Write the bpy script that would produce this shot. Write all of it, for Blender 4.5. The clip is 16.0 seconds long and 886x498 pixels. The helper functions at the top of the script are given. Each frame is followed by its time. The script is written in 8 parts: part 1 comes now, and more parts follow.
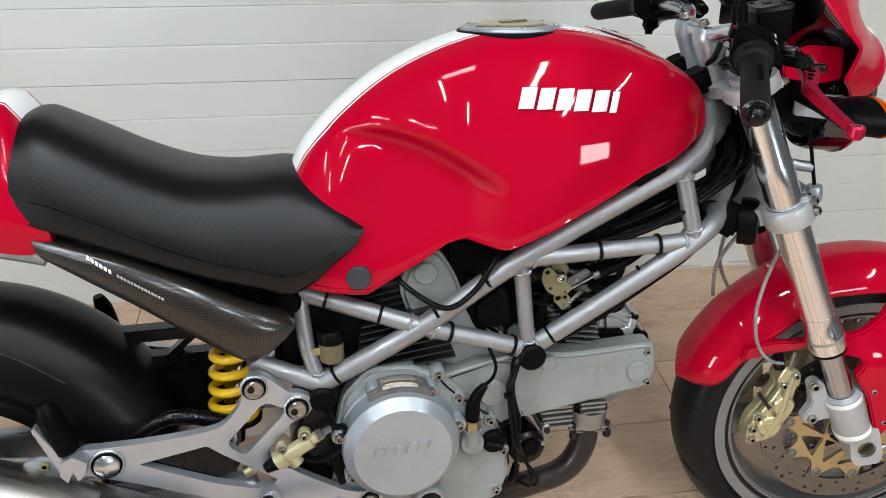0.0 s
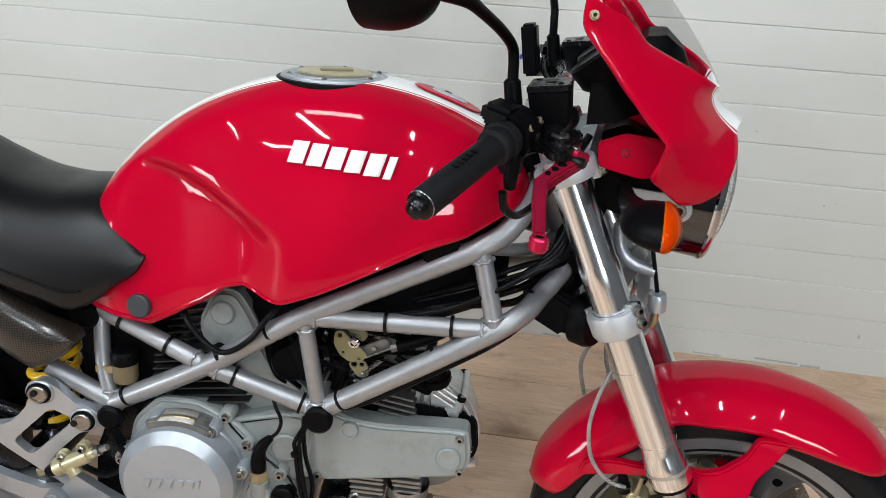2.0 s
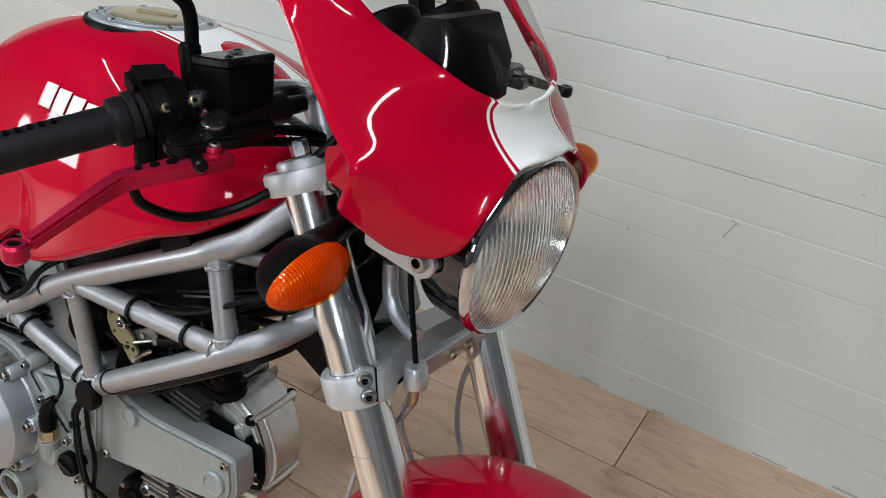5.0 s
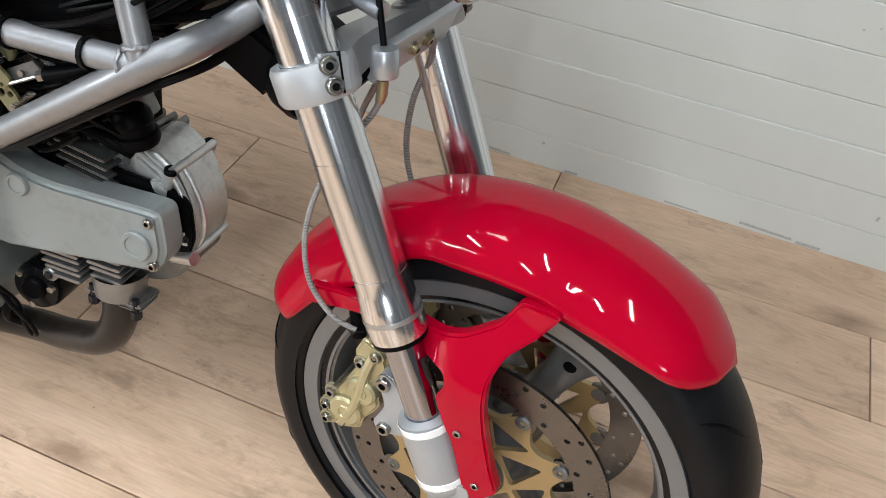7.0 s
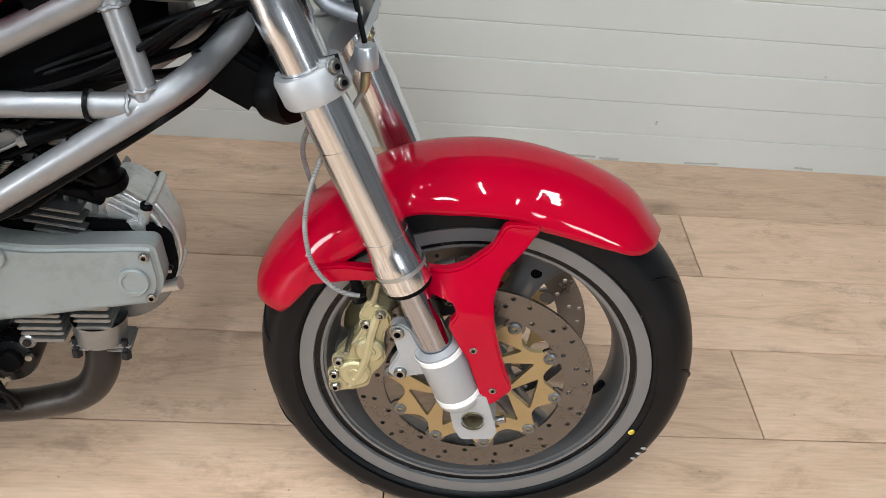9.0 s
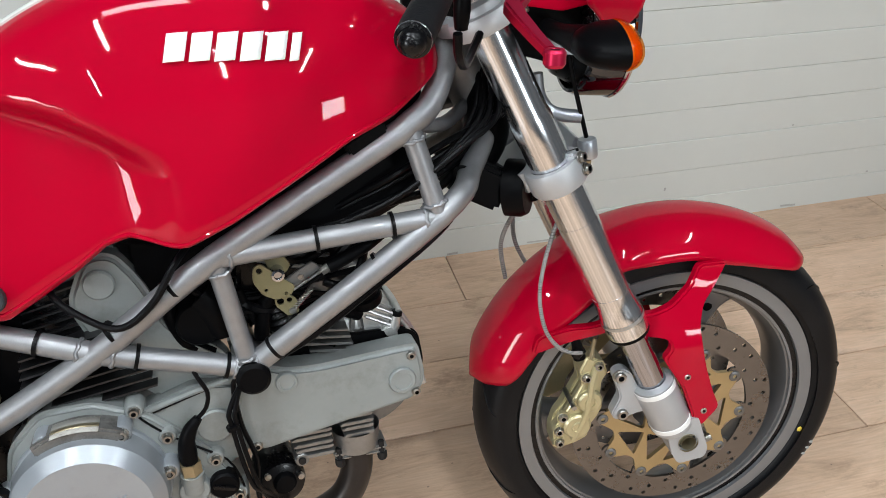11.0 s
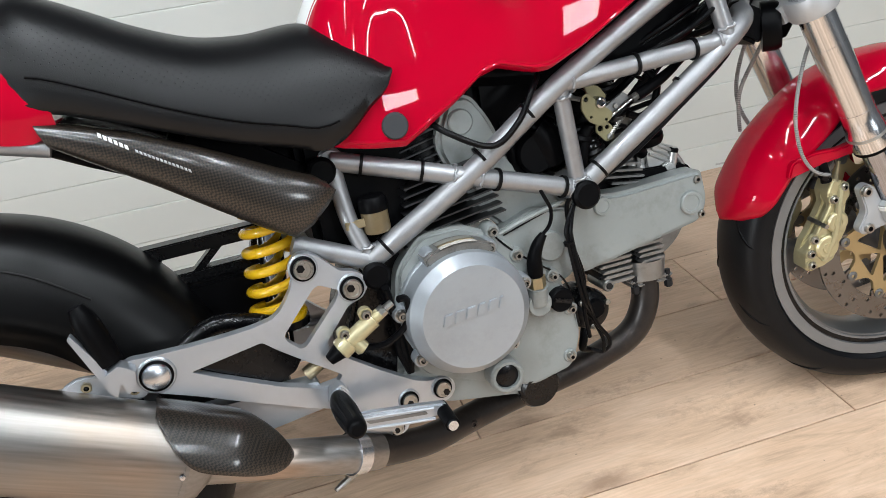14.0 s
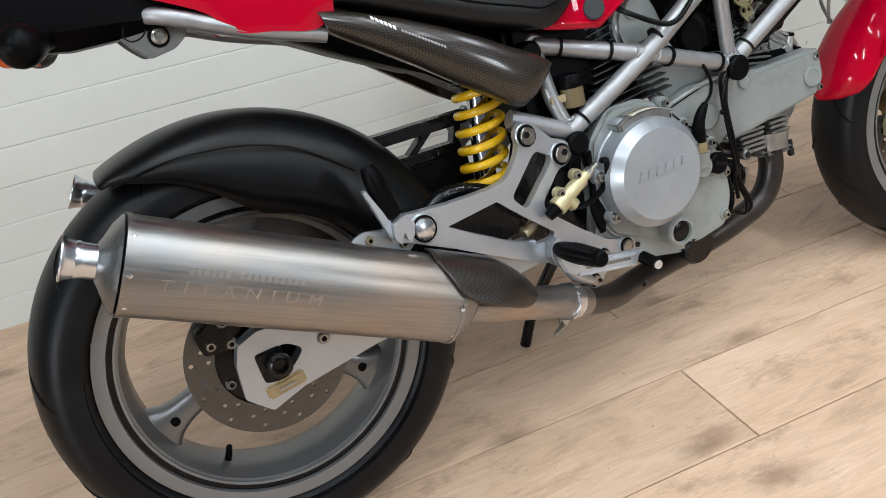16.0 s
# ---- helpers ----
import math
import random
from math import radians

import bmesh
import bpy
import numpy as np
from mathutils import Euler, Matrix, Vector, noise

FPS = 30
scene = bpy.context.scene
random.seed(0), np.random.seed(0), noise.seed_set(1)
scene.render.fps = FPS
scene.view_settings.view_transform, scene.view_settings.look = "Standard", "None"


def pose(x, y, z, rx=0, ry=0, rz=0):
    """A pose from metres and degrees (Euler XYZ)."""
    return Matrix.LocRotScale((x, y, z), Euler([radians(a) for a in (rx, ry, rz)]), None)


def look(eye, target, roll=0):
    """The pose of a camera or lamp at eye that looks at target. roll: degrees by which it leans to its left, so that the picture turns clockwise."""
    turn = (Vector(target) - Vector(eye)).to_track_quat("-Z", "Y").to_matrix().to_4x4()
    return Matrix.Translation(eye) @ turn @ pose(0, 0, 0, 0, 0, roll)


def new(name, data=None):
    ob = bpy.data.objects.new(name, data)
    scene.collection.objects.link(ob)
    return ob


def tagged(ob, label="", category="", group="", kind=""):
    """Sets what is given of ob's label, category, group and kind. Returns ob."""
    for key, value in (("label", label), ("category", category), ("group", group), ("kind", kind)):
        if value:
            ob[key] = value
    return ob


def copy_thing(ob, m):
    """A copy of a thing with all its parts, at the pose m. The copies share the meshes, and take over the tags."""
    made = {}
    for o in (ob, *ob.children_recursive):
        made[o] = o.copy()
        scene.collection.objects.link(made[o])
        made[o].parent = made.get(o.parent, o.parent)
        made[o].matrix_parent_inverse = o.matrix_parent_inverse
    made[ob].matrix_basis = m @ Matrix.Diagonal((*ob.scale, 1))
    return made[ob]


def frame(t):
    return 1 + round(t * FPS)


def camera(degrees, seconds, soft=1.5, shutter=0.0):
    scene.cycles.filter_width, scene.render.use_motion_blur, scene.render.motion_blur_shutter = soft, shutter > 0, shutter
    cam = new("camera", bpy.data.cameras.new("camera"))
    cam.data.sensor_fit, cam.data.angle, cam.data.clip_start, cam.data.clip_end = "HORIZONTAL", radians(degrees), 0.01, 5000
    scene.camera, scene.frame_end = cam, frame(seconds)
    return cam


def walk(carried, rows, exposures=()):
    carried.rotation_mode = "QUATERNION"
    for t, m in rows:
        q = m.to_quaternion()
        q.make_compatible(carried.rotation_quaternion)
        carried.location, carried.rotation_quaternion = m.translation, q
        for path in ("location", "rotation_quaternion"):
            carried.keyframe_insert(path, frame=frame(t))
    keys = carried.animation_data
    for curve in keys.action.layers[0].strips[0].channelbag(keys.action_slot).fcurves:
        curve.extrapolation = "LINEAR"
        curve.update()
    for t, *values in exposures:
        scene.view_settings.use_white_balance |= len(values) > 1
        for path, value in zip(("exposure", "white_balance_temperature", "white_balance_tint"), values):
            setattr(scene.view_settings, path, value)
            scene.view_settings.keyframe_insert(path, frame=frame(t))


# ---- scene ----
cam = camera(57.4, 16.0, soft=0.6)
PATH = [
    (0, (0.387, -0.742, 1.312), (0.647, 0.943, 0.266), 1.4),
    (0.5, (0.515, -0.706, 1.312), (0.679, 0.983, 0.254), 2.0),
    (1, (0.649, -0.656, 1.323), (0.699, 1.041, 0.266), 2.3),
    (1.5, (0.778, -0.644, 1.332), (0.689, 1.063, 0.294), 2.4),
    (2, (0.957, -0.655, 1.347), (0.725, 1.048, 0.326), 2.4),
    (2.5, (1.075, -0.658, 1.366), (0.719, 1.029, 0.352), 2.5),
    (3, (1.168, -0.557, 1.364), (0.696, 1.1, 0.348), 2.6),
    (3.2, (1.203, -0.505, 1.368), (0.679, 1.136, 0.351), 2.6),
    (5.3, (1.466, -0.228, 1.27), (0.585, 1.174, 0.148), 3.5),
    (5.5, (1.467, -0.233, 1.252), (0.597, 1.154, 0.103), 3.7),
    (6, (1.46, -0.252, 1.205), (0.666, 1.116, -0.019), 4.6),
    (6.5, (1.432, -0.257, 1.163), (0.806, 1.111, -0.155), 5.7),
    (7, (1.365, -0.28, 1.109), (0.94, 1.103, -0.271), 6.9),
    (7.5, (1.317, -0.31, 1.078), (1.089, 1.076, -0.346), 8.0),
    (8, (1.31, -0.332, 1.067), (1.223, 1.059, -0.367), 7.9),
    (8.5, (1.25, -0.396, 1.094), (1.292, 1.04, -0.298), 7.7),
    (9, (1.145, -0.474, 1.154), (1.301, 1.014, -0.173), 6.7),
    (9.5, (1.048, -0.49, 1.186), (1.311, 1.041, -0.075), 4.9),
    (10, (0.887, -0.492, 1.192), (1.249, 1.077, 0.007), 3.0),
    (10.2, (0.834, -0.503, 1.196), (1.229, 1.077, 0.035), 2.5),
    (12.3, (0.533, -0.737, 1.121), (0.916, 0.973, 0.158), -4.1),
    (12.5, (0.484, -0.747, 1.101), (0.874, 0.967, 0.147), -4.8),
    (13, (0.398, -0.745, 1.055), (0.81, 0.969, 0.109), -5.7),
    (13.5, (0.318, -0.735, 1.025), (0.737, 0.978, 0.081), -6.5),
    (14, (0.223, -0.77, 1.031), (0.636, 0.943, 0.086), -7.2),
    (14.5, (0.119, -0.83, 1.021), (0.544, 0.888, 0.089), -7.6),
    (15, (0.005, -0.874, 1.022), (0.474, 0.828, 0.083), -7.9),
    (15.5, (-0.106, -0.882, 1.0), (0.419, 0.813, 0.077), -8.8),
    (16, (-0.224, -0.86, 0.984), (0.316, 0.811, 0.029), -9.8),
]
walk(cam, [(t, look(eye, target, roll)) for t, eye, target, roll in PATH],
     exposures=[(0.0, 0.0), (1.5, 0.03), (3.0, -0.20), (5.5, -0.17), (7.0, 0.04), (8.5, 0.15), (10.0, -0.06), (12.5, 0.05), (14.5, 0.13), (16.0, 0.0)])

# ---- light ----
world = bpy.data.worlds.new("world")
world.use_nodes = True
world.node_tree.nodes["Background"].inputs[0].default_value = (0.8, 0.88, 1.0, 1)
world.node_tree.nodes["Background"].inputs[1].default_value = 0.10
scene.world = world
scene.view_settings.exposure = 0.0


def area_lamp(name, x, y, z, rx, ry, rz, w, h, watts, colour):
    d = bpy.data.lights.new(name, "AREA")
    d.shape, d.size, d.size_y, d.energy, d.color = "RECTANGLE", w, h, watts, colour
    ob = new(name, d)
    ob.matrix_world = pose(x, y, z, rx, ry, rz)
    return tagged(ob, kind="structure")


CEIL = 2.75
WALL_Y = 1.187
TUBES = [(-1.35, -0.9), (-0.15, -0.9), (1.05, -0.9), (2.25, -0.9), (-0.75, -2.6), (0.45, -2.6), (1.65, -2.6)]
for (tx, ty), watts in zip(TUBES, (23.0, 18.5, 23.0, 29.0, 22.0, 22.0, 24.0)):
    area_lamp("tube_light", tx, ty, CEIL - 0.095, 0, 0, 0, 0.045, 1.25, watts, (0.865, 0.94, 1.0))
area_lamp("window_light", 2.6, -3.97, 1.62, 90, 0, 0, 0.76, 0.54, 36, (0.88, 0.95, 1.0))
area_lamp("window_light", -3.97, -3.15, 1.25, 90, 0, -90, 1.1, 1.4, 128, (0.88, 0.95, 1.0))
area_lamp("panel_light", 0.18, -0.16, CEIL - 0.03, 0, 0, 0, 0.56, 0.28, 13.0, (0.865, 0.94, 1.0))


# ---- materials ----
def nodes_of(m):
    m.use_nodes = True
    return m.node_tree.nodes, m.node_tree.links


def mat(name, col, rough=0.5, metal=0.0, coat=0.0, var=0.08, vscale=25.0, bump=0.0, bscale=300.0, rvar=0.08, spec=0.5,
        dirt=0.0, dirt_col=(0.05, 0.045, 0.04), stretch=(1, 1, 1), coat_ior=1.5):
    """A painted, cast or moulded surface with two scales of variation in colour and gloss."""
    m = bpy.data.materials.new(name)
    n, l = nodes_of(m)
    b = n["Principled BSDF"]
    tc = n.new("ShaderNodeTexCoord")
    mp = n.new("ShaderNodeMapping")
    mp.inputs["Scale"].default_value = stretch
    l.new(tc.outputs["Object"], mp.inputs[0])
    big = n.new("ShaderNodeTexNoise")
    big.inputs["Scale"].default_value, big.inputs["Detail"].default_value = vscale, 4
    small = n.new("ShaderNodeTexNoise")
    small.inputs["Scale"].default_value, small.inputs["Detail"].default_value = vscale * 9, 3
    for t in (big, small):
        l.new(mp.outputs[0], t.inputs["Vector"])
    mul = n.new("ShaderNodeMath"); mul.operation = "MULTIPLY_ADD"
    l.new(small.outputs["Fac"], mul.inputs[0]); mul.inputs[1].default_value = 0.45
    l.new(big.outputs["Fac"], mul.inputs[2])
    ramp = n.new("ShaderNodeMapRange")
    ramp.inputs[1].default_value, ramp.inputs[2].default_value = 0.28, 1.17
    ramp.inputs[3].default_value, ramp.inputs[4].default_value = 1 - var, 1 + var
    l.new(mul.outputs[0], ramp.inputs[0])
    mix = n.new("ShaderNodeVectorMath"); mix.operation = "SCALE"
    mix.inputs[0].default_value = col
    l.new(ramp.outputs[0], mix.inputs["Scale"])
    out = mix.outputs[0]
    if dirt:
        d = n.new("ShaderNodeTexNoise")
        d.inputs["Scale"].default_value, d.inputs["Detail"].default_value, d.inputs["Roughness"].default_value = vscale * 0.6, 9, 0.72
        l.new(mp.outputs[0], d.inputs["Vector"])
        dr = n.new("ShaderNodeMapRange")
        dr.inputs[1].default_value, dr.inputs[2].default_value, dr.inputs[4].default_value = 0.52, 0.72, dirt
        l.new(d.outputs["Fac"], dr.inputs[0])
        dm = n.new("ShaderNodeMix"); dm.data_type = "RGBA"
        l.new(dr.outputs[0], dm.inputs[0]); l.new(out, dm.inputs[6])
        dm.inputs[7].default_value = (*dirt_col, 1)
        out = dm.outputs[2]
    l.new(out, b.inputs["Base Color"])
    rr = n.new("ShaderNodeMapRange")
    rr.inputs[1].default_value, rr.inputs[2].default_value = 0.28, 1.17
    rr.inputs[3].default_value, rr.inputs[4].default_value = max(rough - rvar, 0.02), min(rough + rvar, 1)
    l.new(mul.outputs[0], rr.inputs[0]); l.new(rr.outputs[0], b.inputs["Roughness"])
    b.inputs["Metallic"].default_value = metal
    b.inputs["Specular IOR Level"].default_value = spec
    b.inputs["Coat Weight"].default_value = coat
    b.inputs["Coat Roughness"].default_value = 0.03
    b.inputs["Coat IOR"].default_value = coat_ior
    if bump:
        bn = n.new("ShaderNodeTexNoise")
        bn.inputs["Scale"].default_value, bn.inputs["Detail"].default_value = bscale, 3
        l.new(mp.outputs[0], bn.inputs["Vector"])
        bp = n.new("ShaderNodeBump")
        bp.inputs["Strength"].default_value, bp.inputs["Distance"].default_value = bump, 0.001
        l.new(bn.outputs["Fac"], bp.inputs["Height"]); l.new(bp.outputs[0], b.inputs["Normal"])
    return m


def striped_paint(name, base, white, half, line0, line1):
    """Gloss paint with a white centre stripe and a pinstripe beside it, masked along the machine's middle."""
    m = mat(name, base, rough=0.4, coat=0.65, coat_ior=1.42, spec=0.01, var=0.03, vscale=6, rvar=0.03)
    n, l = m.node_tree.nodes, m.node_tree.links
    b = n["Principled BSDF"]
    old = b.inputs["Base Color"].links[0].from_socket
    tc = n.new("ShaderNodeTexCoord"); sp = n.new("ShaderNodeSeparateXYZ")
    l.new(tc.outputs["Object"], sp.inputs[0])
    ab = n.new("ShaderNodeMath"); ab.operation = "ABSOLUTE"; l.new(sp.outputs[1], ab.inputs[0])

    def below(v):
        q = n.new("ShaderNodeMath"); q.operation = "LESS_THAN"
        l.new(ab.outputs[0], q.inputs[0]); q.inputs[1].default_value = v
        return q.outputs[0]
    a, c, d = below(half), below(line0), below(line1)
    sub = n.new("ShaderNodeMath"); sub.operation = "SUBTRACT"; l.new(d, sub.inputs[0]); l.new(c, sub.inputs[1])
    add = n.new("ShaderNodeMath"); add.operation = "ADD"; l.new(a, add.inputs[0]); l.new(sub.outputs[0], add.inputs[1])
    mx = n.new("ShaderNodeMix"); mx.data_type = "RGBA"
    l.new(add.outputs[0], mx.inputs[0]); l.new(old, mx.inputs[6]); mx.inputs[7].default_value = (*white, 1)
    l.new(mx.outputs[2], b.inputs["Base Color"])
    return m


def wood_floor():
    m = bpy.data.materials.new("oak laminate")
    n, l = nodes_of(m)
    b = n["Principled BSDF"]
    tc, info = n.new("ShaderNodeTexCoord"), n.new("ShaderNodeObjectInfo")
    off = n.new("ShaderNodeVectorMath"); off.operation = "SCALE"
    cmb = n.new("ShaderNodeCombineXYZ")
    for i in range(3):
        l.new(info.outputs["Random"], cmb.inputs[i])
    l.new(cmb.outputs[0], off.inputs[0]); off.inputs["Scale"].default_value = 37.0
    add = n.new("ShaderNodeVectorMath"); l.new(tc.outputs["Object"], add.inputs[0]); l.new(off.outputs[0], add.inputs[1])
    mp = n.new("ShaderNodeMapping"); mp.inputs["Scale"].default_value = (1.5, 5.5, 1.0); l.new(add.outputs[0], mp.inputs[0])
    g = n.new("ShaderNodeTexNoise")
    g.inputs["Scale"].default_value, g.inputs["Detail"].default_value, g.inputs["Roughness"].default_value, g.inputs["Distortion"].default_value = 2.6, 11, 0.70, 1.1
    l.new(mp.outputs[0], g.inputs["Vector"])
    fine = n.new("ShaderNodeTexNoise"); mp2 = n.new("ShaderNodeMapping"); mp2.inputs["Scale"].default_value = (9, 120, 1)
    l.new(add.outputs[0], mp2.inputs[0]); l.new(mp2.outputs[0], fine.inputs["Vector"])
    fine.inputs["Scale"].default_value, fine.inputs["Detail"].default_value = 2.0, 5
    blot = n.new("ShaderNodeTexNoise"); mp3 = n.new("ShaderNodeMapping"); mp3.inputs["Scale"].default_value = (2.6, 5.0, 1)
    l.new(add.outputs[0], mp3.inputs[0]); l.new(mp3.outputs[0], blot.inputs["Vector"])
    blot.inputs["Scale"].default_value, blot.inputs["Detail"].default_value, blot.inputs["Roughness"].default_value = 2.0, 12, 0.78
    r1 = n.new("ShaderNodeValToRGB")
    e = r1.color_ramp.elements
    e[0].position, e[0].color = 0.28, (0.42, 0.283, 0.189, 1)
    e[1].position, e[1].color = 0.66, (0.695, 0.494, 0.354, 1)
    k = r1.color_ramp.elements.new(0.47); k.color = (0.622, 0.424, 0.289, 1)
    l.new(g.outputs["Fac"], r1.inputs[0])
    mixf = n.new("ShaderNodeMix"); mixf.data_type = "RGBA"; mixf.blend_type = "MULTIPLY"
    fr = n.new("ShaderNodeMapRange"); fr.inputs[1].default_value, fr.inputs[2].default_value, fr.inputs[3].default_value, fr.inputs[4].default_value = 0.3, 0.7, 0.90, 1.06
    l.new(fine.outputs["Fac"], fr.inputs[0])
    mixf.inputs[0].default_value = 1.0
    l.new(r1.outputs[0], mixf.inputs[6]); l.new(fr.outputs[0], mixf.inputs[7])
    br = n.new("ShaderNodeMapRange"); br.inputs[1].default_value, br.inputs[2].default_value, br.inputs[3].default_value, br.inputs[4].default_value = 0.555, 0.69, 0.0, 0.75
    l.new(blot.outputs["Fac"], br.inputs[0])
    mixb = n.new("ShaderNodeMix"); mixb.data_type = "RGBA"
    l.new(br.outputs[0], mixb.inputs[0]); l.new(mixf.outputs[2], mixb.inputs[6]); mixb.inputs[7].default_value = (0.30, 0.195, 0.13, 1)
    kn = n.new("ShaderNodeTexVoronoi"); kn.voronoi_dimensions = "2D"
    mp4 = n.new("ShaderNodeMapping"); mp4.inputs["Scale"].default_value = (1.7, 3.6, 1)
    dist = n.new("ShaderNodeVectorMath"); sc4 = n.new("ShaderNodeVectorMath"); sc4.operation = "SCALE"; sc4.inputs["Scale"].default_value = 0.12
    l.new(blot.outputs["Color"], sc4.inputs[0]); l.new(add.outputs[0], dist.inputs[0]); l.new(sc4.outputs[0], dist.inputs[1])
    l.new(dist.outputs[0], mp4.inputs[0]); l.new(mp4.outputs[0], kn.inputs["Vector"]); kn.inputs["Scale"].default_value = 1.0
    kr = n.new("ShaderNodeMapRange"); kr.inputs[1].default_value, kr.inputs[2].default_value, kr.inputs[3].default_value, kr.inputs[4].default_value = 0.02, 0.13, 0.7, 0.0
    l.new(kn.outputs["Distance"], kr.inputs[0])
    mixk = n.new("ShaderNodeMix"); mixk.data_type = "RGBA"
    l.new(kr.outputs[0], mixk.inputs[0]); l.new(mixb.outputs[2], mixk.inputs[6]); mixk.inputs[7].default_value = (0.22, 0.13, 0.08, 1)
    tint = n.new("ShaderNodeMapRange"); tint.inputs[3].default_value, tint.inputs[4].default_value = 0.9, 1.1
    l.new(info.outputs["Random"], tint.inputs[0])
    sc = n.new("ShaderNodeVectorMath"); sc.operation = "SCALE"; l.new(mixk.outputs[2], sc.inputs[0]); l.new(tint.outputs[0], sc.inputs["Scale"])
    sv = n.new("ShaderNodeTexVoronoi"); sv.voronoi_dimensions = "2D"; sv.inputs["Scale"].default_value = 17.0
    wob = n.new("ShaderNodeTexNoise"); wob.inputs["Scale"].default_value = 160.0; l.new(add.outputs[0], wob.inputs["Vector"])
    ws = n.new("ShaderNodeVectorMath"); ws.operation = "SCALE"; ws.inputs["Scale"].default_value = 0.006; l.new(wob.outputs["Color"], ws.inputs[0])
    wa = n.new("ShaderNodeVectorMath"); l.new(add.outputs[0], wa.inputs[0]); l.new(ws.outputs[0], wa.inputs[1])
    l.new(wa.outputs[0], sv.inputs["Vector"])
    sg = n.new("ShaderNodeMapRange"); sg.inputs[1].default_value, sg.inputs[2].default_value, sg.inputs[3].default_value, sg.inputs[4].default_value = 0.010, 0.040, 0.6, 0.0
    l.new(sv.outputs["Distance"], sg.inputs[0])
    sel = n.new("ShaderNodeSeparateColor"); l.new(sv.outputs["Color"], sel.inputs[0])
    pick = n.new("ShaderNodeMath"); pick.operation = "GREATER_THAN"; pick.inputs[1].default_value = 0.90; l.new(sel.outputs[0], pick.inputs[0])
    sm = n.new("ShaderNodeMath"); sm.operation = "MULTIPLY"; l.new(sg.outputs[0], sm.inputs[0]); l.new(pick.outputs[0], sm.inputs[1])
    mixs = n.new("ShaderNodeMix"); mixs.data_type = "RGBA"
    l.new(sm.outputs[0], mixs.inputs[0]); l.new(sc.outputs[0], mixs.inputs[6]); mixs.inputs[7].default_value = (0.07, 0.05, 0.04, 1)
    l.new(mixs.outputs[2], b.inputs["Base Color"])
    rr = n.new("ShaderNodeMapRange"); rr.inputs[3].default_value, rr.inputs[4].default_value = 0.36, 0.56
    l.new(blot.outputs["Fac"], rr.inputs[0]); l.new(rr.outputs[0], b.inputs["Roughness"])
    bp = n.new("ShaderNodeBump"); bp.inputs["Strength"].default_value, bp.inputs["Distance"].default_value = 0.25, 0.0006
    l.new(fine.outputs["Fac"], bp.inputs["Height"]); l.new(bp.outputs[0], b.inputs["Normal"])
    return m


def carbon(name):
    m = bpy.data.materials.new(name)
    n, l = nodes_of(m)
    b = n["Principled BSDF"]
    tc = n.new("ShaderNodeTexCoord"); mp = n.new("ShaderNodeMapping")
    mp.inputs["Rotation"].default_value = (0, radians(45), 0); mp.inputs["Scale"].default_value = (380, 380, 380)
    l.new(tc.outputs["Object"], mp.inputs[0])
    ch = n.new("ShaderNodeTexChecker"); ch.inputs["Scale"].default_value = 1.0
    l.new(mp.outputs[0], ch.inputs["Vector"])
    ch.inputs[1].default_value, ch.inputs[2].default_value = (0.003, 0.0025, 0.002, 1), (0.030, 0.022, 0.016, 1)
    l.new(ch.outputs[0], b.inputs["Base Color"])
    b.inputs["Roughness"].default_value = 0.38
    b.inputs["Specular IOR Level"].default_value = 0.3
    b.inputs["Coat Weight"].default_value, b.inputs["Coat Roughness"].default_value, b.inputs["Coat IOR"].default_value = 0.85, 0.15, 1.42
    bp = n.new("ShaderNodeBump"); bp.inputs["Strength"].default_value, bp.inputs["Distance"].default_value = 0.15, 0.0005
    l.new(ch.outputs["Fac"], bp.inputs["Height"]); l.new(bp.outputs[0], b.inputs["Normal"])
    return m


